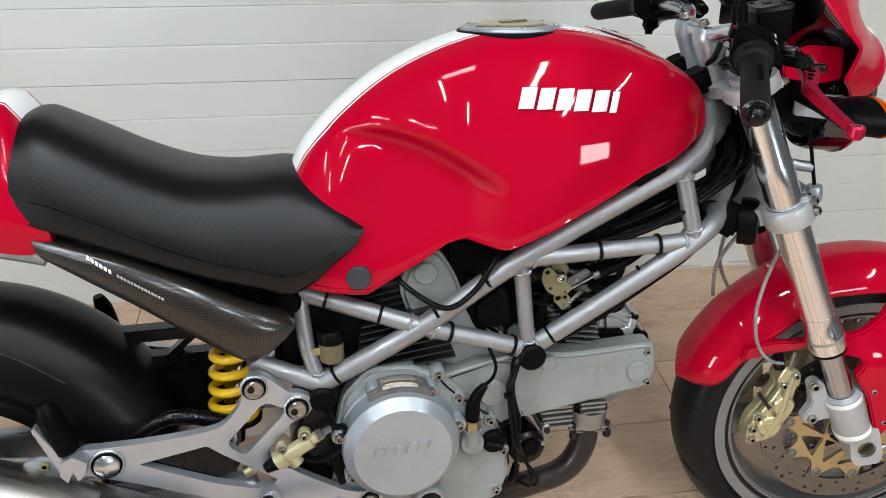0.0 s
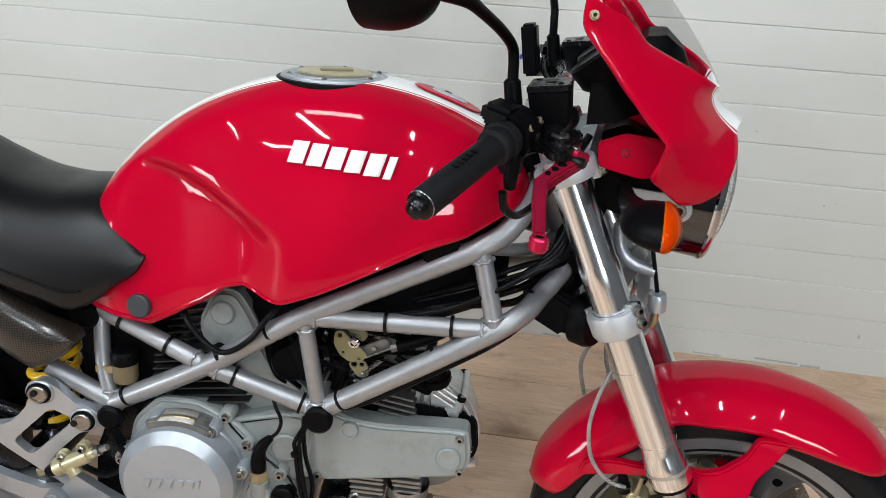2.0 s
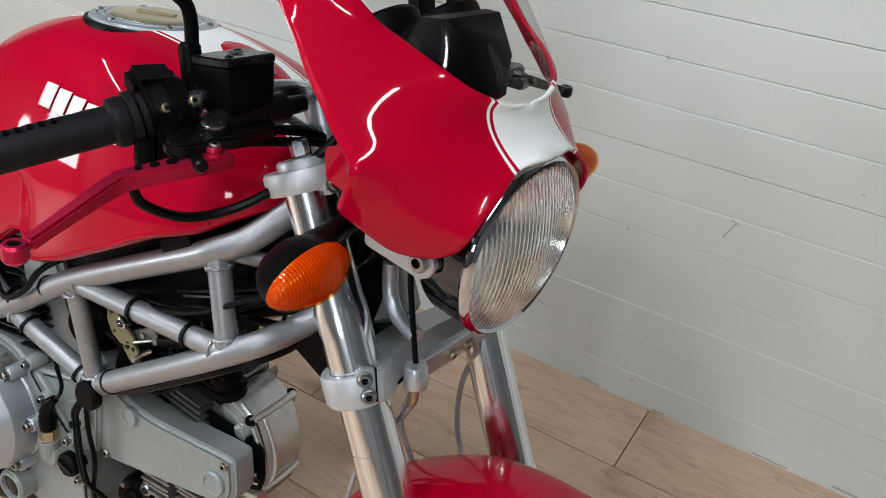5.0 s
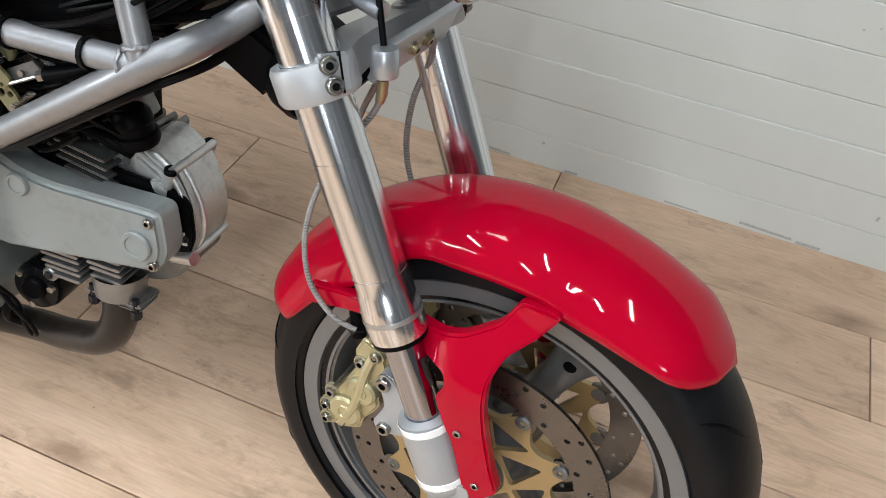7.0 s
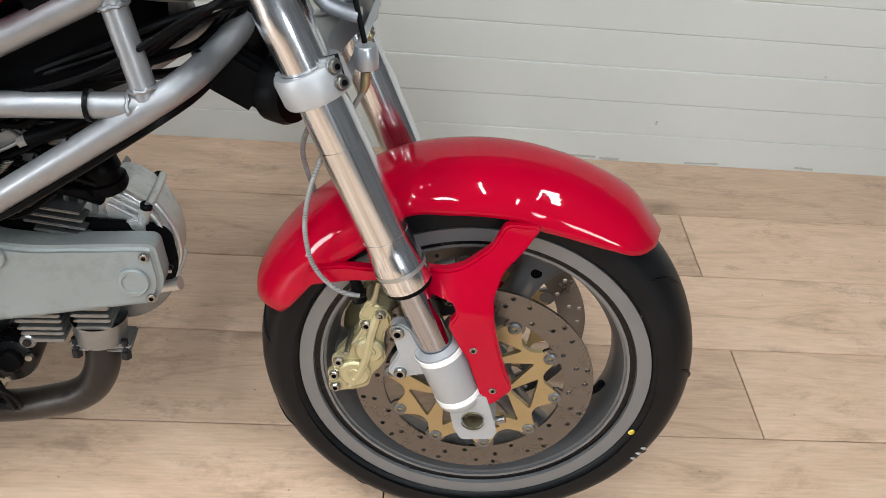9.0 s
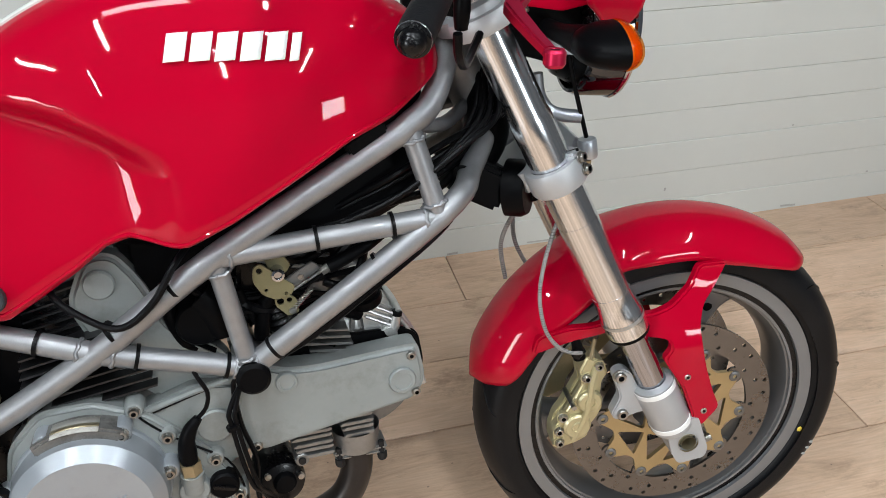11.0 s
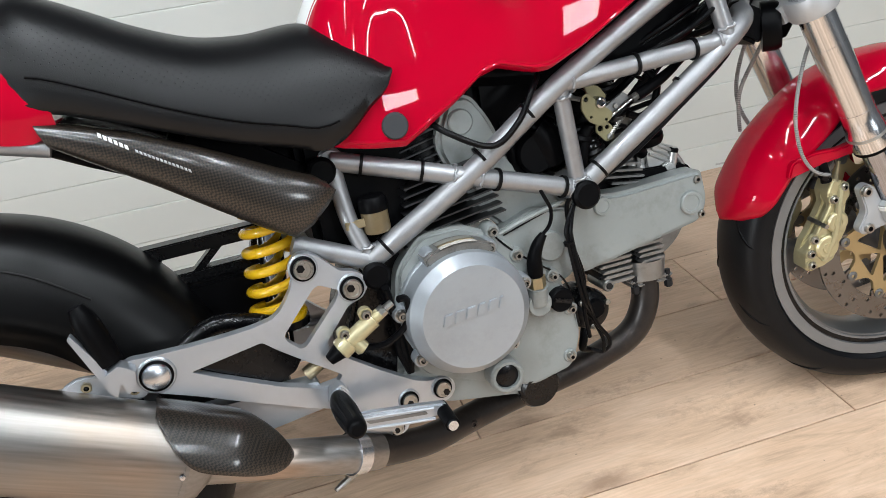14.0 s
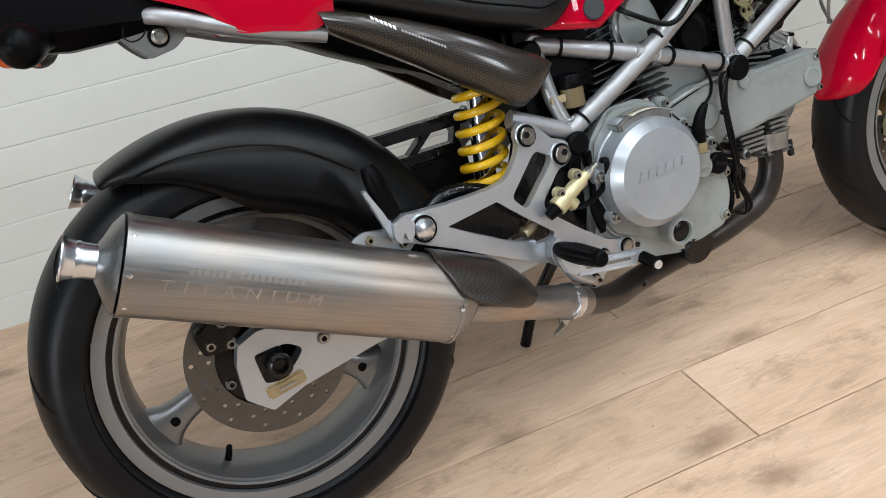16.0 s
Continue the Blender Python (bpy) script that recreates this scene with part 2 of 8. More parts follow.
def seat_vinyl():
    m = mat("perforated black vinyl", (0.0035, 0.0035, 0.004), rough=0.37, spec=0.30, var=0.15, vscale=12, bump=0.15, bscale=900)
    n, l = m.node_tree.nodes, m.node_tree.links
    b = n["Principled BSDF"]
    tc = n.new("ShaderNodeTexCoord"); v = n.new("ShaderNodeTexVoronoi")
    v.voronoi_dimensions = "2D"
    v.inputs["Scale"].default_value, v.inputs["Randomness"].default_value = 105, 0.0
    sp, cb = n.new("ShaderNodeSeparateXYZ"), n.new("ShaderNodeCombineXYZ")
    l.new(tc.outputs["Object"], sp.inputs[0])
    for k, op in ((0, "ADD"), (1, "SUBTRACT")):
        q = n.new("ShaderNodeMath"); q.operation = op
        l.new(sp.outputs[0], q.inputs[0]); l.new(sp.outputs[2], q.inputs[1]); l.new(q.outputs[0], cb.inputs[k])
    l.new(cb.outputs[0], v.inputs["Vector"])
    dot = n.new("ShaderNodeMapRange"); dot.inputs[1].default_value, dot.inputs[2].default_value = 0.06, 0.13
    dot.inputs[3].default_value, dot.inputs[4].default_value = 1.0, 0.0
    l.new(v.outputs["Distance"], dot.inputs[0])
    # punched only on the upper side panels, above the seam
    line = n.new("ShaderNodeMath"); line.operation = "MULTIPLY_ADD"; line.inputs[1].default_value, line.inputs[2].default_value = 0.376, -0.898
    l.new(sp.outputs[0], line.inputs[0])
    up = n.new("ShaderNodeMath"); l.new(line.outputs[0], up.inputs[0]); l.new(sp.outputs[2], up.inputs[1])
    above = n.new("ShaderNodeMath"); above.operation = "GREATER_THAN"; above.inputs[1].default_value = 0.008; l.new(up.outputs[0], above.inputs[0])
    nz, geo = n.new("ShaderNodeSeparateXYZ"), n.new("ShaderNodeNewGeometry")
    l.new(geo.outputs["Normal"], nz.inputs[0])
    side = n.new("ShaderNodeMapRange"); side.inputs[1].default_value, side.inputs[2].default_value = 0.80, 0.66
    l.new(nz.outputs[2], side.inputs[0])
    m1, m2 = n.new("ShaderNodeMath"), n.new("ShaderNodeMath")
    m1.operation = m2.operation = "MULTIPLY"
    l.new(dot.outputs[0], m1.inputs[0]); l.new(above.outputs[0], m1.inputs[1])
    l.new(m1.outputs[0], m2.inputs[0]); l.new(side.outputs[0], m2.inputs[1])
    gloss = n.new("ShaderNodeMapRange"); gloss.inputs[3].default_value, gloss.inputs[4].default_value = 0.30, 0.03
    l.new(m2.outputs[0], gloss.inputs[0]); l.new(gloss.outputs[0], b.inputs["Specular IOR Level"])
    bp = n.new("ShaderNodeBump"); bp.invert = True
    bp.inputs["Strength"].default_value, bp.inputs["Distance"].default_value = 0.7, 0.001
    l.new(m2.outputs[0], bp.inputs["Height"])
    l.new(b.inputs["Normal"].links[0].from_socket, bp.inputs["Normal"]); l.new(bp.outputs[0], b.inputs["Normal"])
    return m


def glass(name, col, rough=0.0, ior=1.45):
    m = bpy.data.materials.new(name)
    n, l = nodes_of(m)
    b = n["Principled BSDF"]
    b.inputs["Base Color"].default_value = (*col, 1)
    b.inputs["Transmission Weight"].default_value, b.inputs["Roughness"].default_value, b.inputs["IOR"].default_value = 1.0, rough, ior
    return m


def clear_sheet(name, col):
    """A thin clear pane: see-through, with a gloss that grows at grazing angles."""
    m = bpy.data.materials.new(name)
    n, l = nodes_of(m)
    n.remove(n["Principled BSDF"])
    tr, gl, fr, mx = n.new("ShaderNodeBsdfTransparent"), n.new("ShaderNodeBsdfGlossy"), n.new("ShaderNodeLayerWeight"), n.new("ShaderNodeMixShader")
    tr.inputs[0].default_value = (*col, 1)
    gl.inputs["Roughness"].default_value, fr.inputs["Blend"].default_value = 0.02, 0.5
    pw, ad = n.new("ShaderNodeMath"), n.new("ShaderNodeMath")
    pw.operation, pw.inputs[1].default_value, ad.operation = "POWER", 5.0, "MULTIPLY_ADD"
    ad.inputs[1].default_value, ad.inputs[2].default_value = 0.35, 0.03
    l.new(fr.outputs["Facing"], pw.inputs[0]); l.new(pw.outputs[0], ad.inputs[0]); l.new(ad.outputs[0], mx.inputs[0]); l.new(tr.outputs[0], mx.inputs[1]); l.new(gl.outputs[0], mx.inputs[2])
    l.new(mx.outputs[0], n["Material Output"].inputs[0])
    return m


def ribbed_amber():
    """Amber plastic with fine moulded ribs."""
    m = mat("ribbed amber plastic", (0.46, 0.062, 0.001), rough=0.12, spec=0.5, var=0.45, vscale=45)
    n, l = m.node_tree.nodes, m.node_tree.links
    b = n["Principled BSDF"]
    tc, wv, bp = n.new("ShaderNodeTexCoord"), n.new("ShaderNodeTexWave"), n.new("ShaderNodeBump")
    wv.bands_direction = "Y"
    wv.inputs["Scale"].default_value, wv.inputs["Distortion"].default_value = 110.0, 0.0
    l.new(tc.outputs["Object"], wv.inputs["Vector"])
    bp.inputs["Strength"].default_value, bp.inputs["Distance"].default_value = 0.22, 0.0010
    l.new(wv.outputs["Fac"], bp.inputs["Height"]); l.new(bp.outputs[0], b.inputs["Normal"])
    return m


RED = (0.40, 0.0004, 0.017)
WHITE = (0.82, 0.82, 0.80)
M_RED = mat("red gloss paint", RED, rough=0.4, coat=0.65, coat_ior=1.42, spec=0.01, var=0.03, vscale=6, rvar=0.03)
M_STRIPE = striped_paint("red paint with white stripe", RED, WHITE, 0.047, 0.0505, 0.0535)
M_WHITE = mat("white gloss decal", WHITE, rough=0.25, coat=0.8, var=0.02)
M_SILVER = mat("silver frame paint", (0.295, 0.298, 0.307), rough=0.44, metal=0.7, coat=0.25, var=0.16, vscale=70, rvar=0.05, bump=0.12, bscale=900)
M_CAST = mat("grey engine paint", (0.238, 0.254, 0.247), rough=0.42, metal=0.15, coat=0.15, var=0.08, vscale=18, bump=0.15, bscale=700, dirt=0.5, dirt_col=(0.10, 0.09, 0.075))
M_COVER = mat("silver clutch cover paint", (0.335, 0.36, 0.385), rough=0.34, metal=0.5, coat=0.2, var=0.06, vscale=14, bump=0.1, bscale=800, dirt=0.22, dirt_col=(0.12, 0.11, 0.10))
M_ALLOY = mat("bare cast alloy", (0.50, 0.50, 0.49), rough=0.38, metal=0.85, var=0.16, vscale=30, bump=0.35, bscale=350, dirt=0.45, dirt_col=(0.13, 0.12, 0.10))
M_BRACKET = mat("anodised alloy bracket", (0.44, 0.465, 0.50), rough=0.33, metal=0.72, coat=0.1, var=0.05, vscale=14, bump=0.05, bscale=500, rvar=0.05, dirt=0.16, dirt_col=(0.22, 0.21, 0.20))
def turned_alloy():
    """Polished fork tube: streaks in colour and gloss along the tube imitate mirrored lamps."""
    m = mat("fork alloy with painted reflection streaks", (0.60, 0.64, 0.70), rough=0.2, metal=1.0, var=0.01, vscale=16, rvar=0.01)
    n, l = m.node_tree.nodes, m.node_tree.links
    b = n["Principled BSDF"]
    tc, rot, mp, no = n.new("ShaderNodeTexCoord"), n.new("ShaderNodeVectorRotate"), n.new("ShaderNodeMapping"), n.new("ShaderNodeTexNoise")
    rot.rotation_type = "Y_AXIS"
    rot.inputs["Angle"].default_value = radians(24)
    mp.inputs["Scale"].default_value = (330, 330, 0.5)
    no.inputs["Scale"].default_value, no.inputs["Detail"].default_value = 1.0, 3
    l.new(tc.outputs["Object"], rot.inputs["Vector"]); l.new(rot.outputs[0], mp.inputs[0]); l.new(mp.outputs[0], no.inputs["Vector"])
    r1, r2 = n.new("ShaderNodeMapRange"), n.new("ShaderNodeMapRange")
    r1.inputs[1].default_value, r1.inputs[2].default_value, r1.inputs[3].default_value, r1.inputs[4].default_value = 0.34, 0.66, 0.66, 1.06
    r2.inputs[1].default_value, r2.inputs[2].default_value, r2.inputs[3].default_value, r2.inputs[4].default_value = 0.34, 0.66, 0.15, 0.25
    l.new(no.outputs["Fac"], r1.inputs[0]); l.new(no.outputs["Fac"], r2.inputs[0])
    sc = n.new("ShaderNodeVectorMath"); sc.operation = "SCALE"; sc.inputs[0].default_value = (0.90, 0.925, 0.96)
    l.new(r1.outputs[0], sc.inputs["Scale"]); l.new(sc.outputs[0], b.inputs["Base Color"]); l.new(r2.outputs[0], b.inputs["Roughness"])
    return m


def brushed_titanium():
    """Titanium sheet brushed along its length, with straw and copper heat tints."""
    m = mat("brushed titanium", (0.42, 0.40, 0.38), rough=0.3, metal=1.0, var=0.05, vscale=9, rvar=0.02)
    n, l = m.node_tree.nodes, m.node_tree.links
    b = n["Principled BSDF"]
    tc, mp, fine, tint = n.new("ShaderNodeTexCoord"), n.new("ShaderNodeMapping"), n.new("ShaderNodeTexNoise"), n.new("ShaderNodeTexNoise")
    rot = n.new("ShaderNodeVectorRotate"); rot.rotation_type = "Y_AXIS"; rot.inputs["Angle"].default_value = radians(-26)
    mp.inputs["Scale"].default_value = (3, 260, 260)
    fine.inputs["Scale"].default_value, fine.inputs["Detail"].default_value = 1.0, 3
    tint.inputs["Scale"].default_value, tint.inputs["Detail"].default_value = 5.5, 3
    l.new(tc.outputs["Object"], rot.inputs["Vector"]); l.new(rot.outputs[0], mp.inputs[0])
    l.new(mp.outputs[0], fine.inputs["Vector"]); l.new(tc.outputs["Object"], tint.inputs["Vector"])
    ramp = n.new("ShaderNodeValToRGB")
    e = ramp.color_ramp.elements
    e[0].position, e[0].color = 0.36, (0.275, 0.275, 0.278, 1)
    e[1].position, e[1].color = 0.66, (0.385, 0.305, 0.25, 1)
    e.new(0.5).color = (0.325, 0.295, 0.27, 1)
    l.new(tint.outputs["Fac"], ramp.inputs[0])
    gr, rr = n.new("ShaderNodeMapRange"), n.new("ShaderNodeMapRange")
    for q, lo, hi in ((gr, 0.86, 1.10), (rr, 0.33, 0.47)):
        q.inputs[1].default_value, q.inputs[2].default_value, q.inputs[3].default_value, q.inputs[4].default_value = 0.3, 0.7, lo, hi
        l.new(fine.outputs["Fac"], q.inputs[0])
    sc = n.new("ShaderNodeVectorMath"); sc.operation = "SCALE"
    l.new(ramp.outputs[0], sc.inputs[0]); l.new(gr.outputs[0], sc.inputs["Scale"])
    l.new(sc.outputs[0], b.inputs["Base Color"]); l.new(rr.outputs[0], b.inputs["Roughness"])
    return m


M_FORK = turned_alloy()
M_FORKCAST = mat("pale cast fork paint", (0.40, 0.41, 0.42), rough=0.38, metal=0.35, coat=0.2, var=0.06, vscale=30, bump=0.1, bscale=700)
M_HALLOY = mat("rough cast head alloy", (0.56, 0.56, 0.55), rough=0.34, metal=0.85, var=0.2, vscale=40, bump=0.5, bscale=160, dirt=0.5, dirt_col=(0.14, 0.13, 0.115))
M_POLISH = mat("turned polished alloy", (0.66, 0.70, 0.755), rough=0.26, metal=1.0, var=0.008, vscale=16, rvar=0.008, stretch=(0.4, 0.4, 3))
M_CHROME = mat("chrome", (0.52, 0.54, 0.58), rough=0.04, metal=1.0, var=0.02, rvar=0.02)
M_CLAMP = mat("silver clamp paint", (0.47, 0.48, 0.49), rough=0.46, metal=0.4, coat=0.1, var=0.06, vscale=40, bump=0.06, bscale=800)
# Chrome coloured dark in place of the dark surroundings it would mirror.
M_BAND = mat("chrome darkened for reflections", (0.085, 0.087, 0.094), rough=0.05, metal=1.0, var=0.02, rvar=0.02)
M_SLIDER = mat("hard chrome slider", (0.42, 0.43, 0.47), rough=0.06, metal=1.0, var=0.02, rvar=0.02)
M_STEEL = mat("zinc plated steel", (0.36, 0.35, 0.325), rough=0.3, metal=1.0, var=0.15, vscale=60, dirt=0.3)
# Duller steel than the front; the rear disc's shade is also in its colour.
M_RDISC = mat("dull rear disc steel, part shade", (0.12, 0.115, 0.11), rough=0.4, metal=1.0, var=0.15, vscale=40, rvar=0.1)
M_DISC = mat("brake disc steel", (0.19, 0.178, 0.168), rough=0.3, metal=1.0, var=0.1, vscale=40, rvar=0.1)
M_GOLD = mat("gold anodised carrier", (0.46, 0.355, 0.19), rough=0.36, metal=0.8, var=0.08, vscale=40)
M_CALIPER = mat("pale gold caliper paint", (0.48, 0.425, 0.25), rough=0.36, metal=0.55, coat=0.3, var=0.07, vscale=40, bump=0.1, dirt=0.2)
M_RIM = mat("grey wheel paint", (0.160, 0.160, 0.162), rough=0.34, metal=0.6, coat=0.2, var=0.06, vscale=20)
M_RIMLIP = mat("bright wheel lip", (0.205, 0.207, 0.211), rough=0.34, metal=0.55, var=0.06, vscale=30)
M_RUBBER = mat("tyre rubber", (0.0045, 0.0047, 0.0055), rough=0.40, spec=0.17, var=0.3, vscale=14, bump=0.25, bscale=400, dirt=0.25, dirt_col=(0.022, 0.022, 0.022))
M_BLACK = mat("black plastic", (0.0022, 0.0022, 0.0026), rough=0.40, spec=0.06, var=0.2, vscale=25, bump=0.12, bscale=700)
M_SATIN = mat("satin black mudguard plastic", (0.0028, 0.0028, 0.003), rough=0.34, spec=0.18, var=0.2, vscale=9, bump=0.06, bscale=900, rvar=0.07)
M_BLKPAINT = mat("black enamel", (0.0025, 0.0025, 0.003), rough=0.28, spec=0.22, coat=0.08, var=0.1)
M_CABLE = mat("black cable sheath", (0.0025, 0.0025, 0.003), rough=0.34, spec=0.10, var=0.2)
M_GRIP = mat("soft grip rubber", (0.006, 0.006, 0.007), rough=0.62, spec=0.18, var=0.2, bump=0.5, bscale=420)
M_CARBON = carbon("carbon fibre")
M_SEAT = seat_vinyl()
M_PLUG = mat("dark rubber plug", (0.022, 0.024, 0.028), rough=0.6, var=0.1)
M_YELLOW = mat("yellow spring enamel", (0.80, 0.47, 0.01), rough=0.28, coat=0.6, var=0.05)
M_TITAN = brushed_titanium()
M_STAMP = mat("stamped titanium", (0.36, 0.335, 0.31), rough=0.4, metal=1.0, var=0.04)
M_HEADER = mat("heat-browned exhaust steel", (0.024, 0.0205, 0.019), rough=0.36, metal=0.5, var=0.3, vscale=22, dirt=0.4, dirt_col=(0.10, 0.075, 0.06))
M_REDANO = mat("red anodised alloy", (0.46, 0.010, 0.052), rough=0.33, metal=0.7, var=0.05)
M_BRASS = mat("brass yellow zinc", (0.38, 0.32, 0.2), rough=0.34, metal=0.8, var=0.15, vscale=50, dirt=0.3)
M_CAM = mat("yellow zinc plate", (0.20, 0.178, 0.095), rough=0.42, metal=0.5, var=0.15, vscale=60, dirt=0.3)
M_CAPGOLD = mat("pale brass", (0.56, 0.49, 0.31), rough=0.32, metal=0.7, var=0.15, vscale=40, dirt=0.25)
M_GRIME = mat("oily stained alloy", (0.17, 0.165, 0.155), rough=0.36, metal=0.4, var=0.3, vscale=40, bump=0.15, bscale=500, dirt=0.9, dirt_col=(0.025, 0.022, 0.019))
M_LABEL = mat("pale sticker", (0.42, 0.40, 0.36), rough=0.5, var=0.2, vscale=80, dirt=0.6, dirt_col=(0.09, 0.05, 0.03))
M_LABELY = mat("yellow sticker", (0.75, 0.55, 0.06), rough=0.45, var=0.08)
M_GREY = mat("grey print", (0.36, 0.36, 0.36), rough=0.5)
M_BLUE = mat("blue wire sheath", (0.02, 0.05, 0.4), rough=0.4)
M_HOSE = mat("braided hose", (0.30, 0.295, 0.285), rough=0.45, metal=0.2, var=0.3, vscale=300, bump=0.4, bscale=1500)
hn, hl = nodes_of(M_HOSE)
h_tc, h_wv, h_no, h_gt, h_mul, h_mx = [hn.new("ShaderNode" + k) for k in ("TexCoord", "TexWave", "TexNoise", "Math", "Math", "Mix")]
h_wv.bands_direction, h_wv.inputs["Scale"].default_value = "Z", 85.0
h_no.inputs["Scale"].default_value = 42.0
h_gt.operation, h_gt.inputs[1].default_value, h_mul.operation, h_mx.data_type = "GREATER_THAN", 0.62, "MULTIPLY", "RGBA"
for k in (h_wv, h_no):
    hl.new(h_tc.outputs["Object"], k.inputs["Vector"])
hl.new(h_wv.outputs["Fac"], h_gt.inputs[0]); hl.new(h_gt.outputs[0], h_mul.inputs[0])
h_st = hn.new("ShaderNodeMapRange"); h_st.inputs[1].default_value, h_st.inputs[2].default_value, h_st.inputs[4].default_value = 0.44, 0.56, 0.5
hl.new(h_no.outputs["Fac"], h_st.inputs[0]); hl.new(h_st.outputs[0], h_mul.inputs[1])
hl.new(h_mul.outputs[0], h_mx.inputs[0]); hl.new(hn["Principled BSDF"].inputs["Base Color"].links[0].from_socket, h_mx.inputs[6])
h_mx.inputs[7].default_value = (0.02, 0.02, 0.02, 1)
hl.new(h_mx.outputs[2], hn["Principled BSDF"].inputs["Base Color"])
M_AMBERIN = ribbed_amber()
M_LENS = glass("headlamp glass", (0.97, 0.98, 0.98), 0.02)
M_SCREEN = clear_sheet("lightly smoked screen", (0.85, 0.845, 0.84))
M_AMBER = clear_sheet("amber cover", (1.0, 0.55, 0.12))
M_REFLECT = mat("aluminised reflector", (0.92, 0.92, 0.92), rough=0.12, metal=1.0, var=0.03, rvar=0.04)
M_ALU = mat("dark weathered alloy", (0.20, 0.20, 0.196), rough=0.42, metal=0.8, var=0.15, vscale=30, bump=0.2, bscale=400, dirt=0.4)
M_FIN = mat("dark fins with bare edges", (0.042, 0.042, 0.044), rough=0.36, metal=0.75, var=0.3, vscale=60)
M_DARKFIN = mat("black finned cylinder paint", (0.010, 0.010, 0.011), rough=0.45, spec=0.25, var=0.2, vscale=40)
M_FLUID = mat("brake fluid reservoir", (0.14, 0.105, 0.055), rough=0.35, var=0.2)
M_FLOOR = wood_floor()
M_JOINT = mat("dark joint", (0.09, 0.06, 0.04), rough=0.8)
M_WALL = mat("off-white boarded wall", (0.655, 0.662, 0.622), rough=0.55, var=0.035, vscale=3, bump=0.12, bscale=240, dirt=0.05, dirt_col=(0.33, 0.31, 0.28))
# Unseen walls and ceiling: their dark colours keep bounce and reflections low.
M_PLAIN = mat("plain wall paint", (0.085, 0.088, 0.092), rough=0.8, var=0.04, vscale=2)
M_CEIL = mat("ceiling paint", (0.07, 0.07, 0.07), rough=0.85, var=0.03, vscale=2)
M_SCUFF = mat("grey scuff", (0.45, 0.44, 0.41), rough=0.7, var=0.3, vscale=200)
M_FIX = mat("white lamp housing", (0.75, 0.75, 0.74), rough=0.4)


# ---- building ----
def P3(p):
    """Machine axes: ahead, to its right, up."""
    return Vector((p[0], -p[1], p[2]))


def part(name, bm, material, parent=None, label="", m=None, angle=38, smooth=True, solid=0.0):
    me = bpy.data.meshes.new(name)
    bm.to_mesh(me)
    bm.free()
    me.materials.append(material)
    if smooth:
        me.polygons.foreach_set("use_smooth", [True] * len(me.polygons))
        me.set_sharp_from_angle(angle=radians(angle))
    ob = new(name, me)
    if parent:
        ob.parent = parent
    if m is not None:
        ob.matrix_basis = m
    if label:
        tagged(ob, label)
    if solid:
        md = ob.modifiers.new("thickness", "SOLIDIFY")
        md.thickness, md.offset = solid, 0
    return ob


def fix(bm):
    bmesh.ops.recalc_face_normals(bm, faces=bm.faces)
    return bm


def curve_pts(pts, steps=6):
    """Points on a smooth line through pts."""
    v = [Vector(p) for p in pts]
    out = []
    for i in range(len(v) - 1):
        a, b, c, d = v[max(i - 1, 0)], v[i], v[i + 1], v[min(i + 2, len(v) - 1)]
        for k in range(steps):
            t = k / steps
            out.append(0.5 * ((2 * b) + (c - a) * t + (2 * a - 5 * b + 4 * c - d) * t * t + (3 * b - a - 3 * c + d) * t ** 3))
    return out + [v[-1]]


def sweep(pts, r, n=12, smooth=True, steps=6, bm=None, flat=1.0):
    """A tube of radius r (or a list of radii) along pts in machine axes."""
    bm = bm or bmesh.new()
    rs = r if isinstance(r, (list, tuple)) else [r] * len(pts)
    q = [P3(p) for p in pts]
    if smooth and len(q) > 2:
        c = curve_pts(q, steps)
        rr = [x.x for x in curve_pts([(a, 0, 0) for a in rs], steps)]
        q, rs = c, rr
    rings, up = [], None
    for i, p in enumerate(q):
        d = (q[min(i + 1, len(q) - 1)] - q[max(i - 1, 0)]).normalized()
        if up is None:
            up = d.orthogonal().normalized()
        up = (up - d * up.dot(d)).normalized()
        side = d.cross(up)
        rings.append([bm.verts.new(p + rs[i] * (math.cos(a) * up + flat * math.sin(a) * side)) for a in (2 * math.pi * k / n for k in range(n))])
    for a, b in zip(rings, rings[1:]):
        for k in range(n):
            bm.faces.new((a[k], a[(k + 1) % n], b[(k + 1) % n], b[k]))
    bm.faces.new(rings[0]); bm.faces.new(rings[-1])
    return fix(bm)


def lathe(profile, c=(0, 0, 0), axis=(0, 1, 0), n=40, bm=None):
    """A turned body: profile of (radius, height along axis) from c, in machine axes."""
    bm = bm or bmesh.new()
    ax = P3(axis).normalized()
    u = ax.orthogonal().normalized()
    w = ax.cross(u)
    o = P3(c)
    rings = []
    for r, h in profile:
        if r < 1e-6:
            rings.append([bm.verts.new(o + ax * h)])
        else:
            rings.append([bm.verts.new(o + ax * h + r * (math.cos(a) * u + math.sin(a) * w)) for a in (2 * math.pi * k / n for k in range(n))])
    for a, b in zip(rings, rings[1:]):
        for k in range(n):
            j = (k + 1) % n
            if len(a) == 1 and len(b) == 1:
                continue
            if len(a) == 1:
                bm.faces.new((a[0], b[j], b[k]))
            elif len(b) == 1:
                bm.faces.new((a[k], a[j], b[0]))
            else:
                bm.faces.new((a[k], a[j], b[j], b[k]))
    return fix(bm)


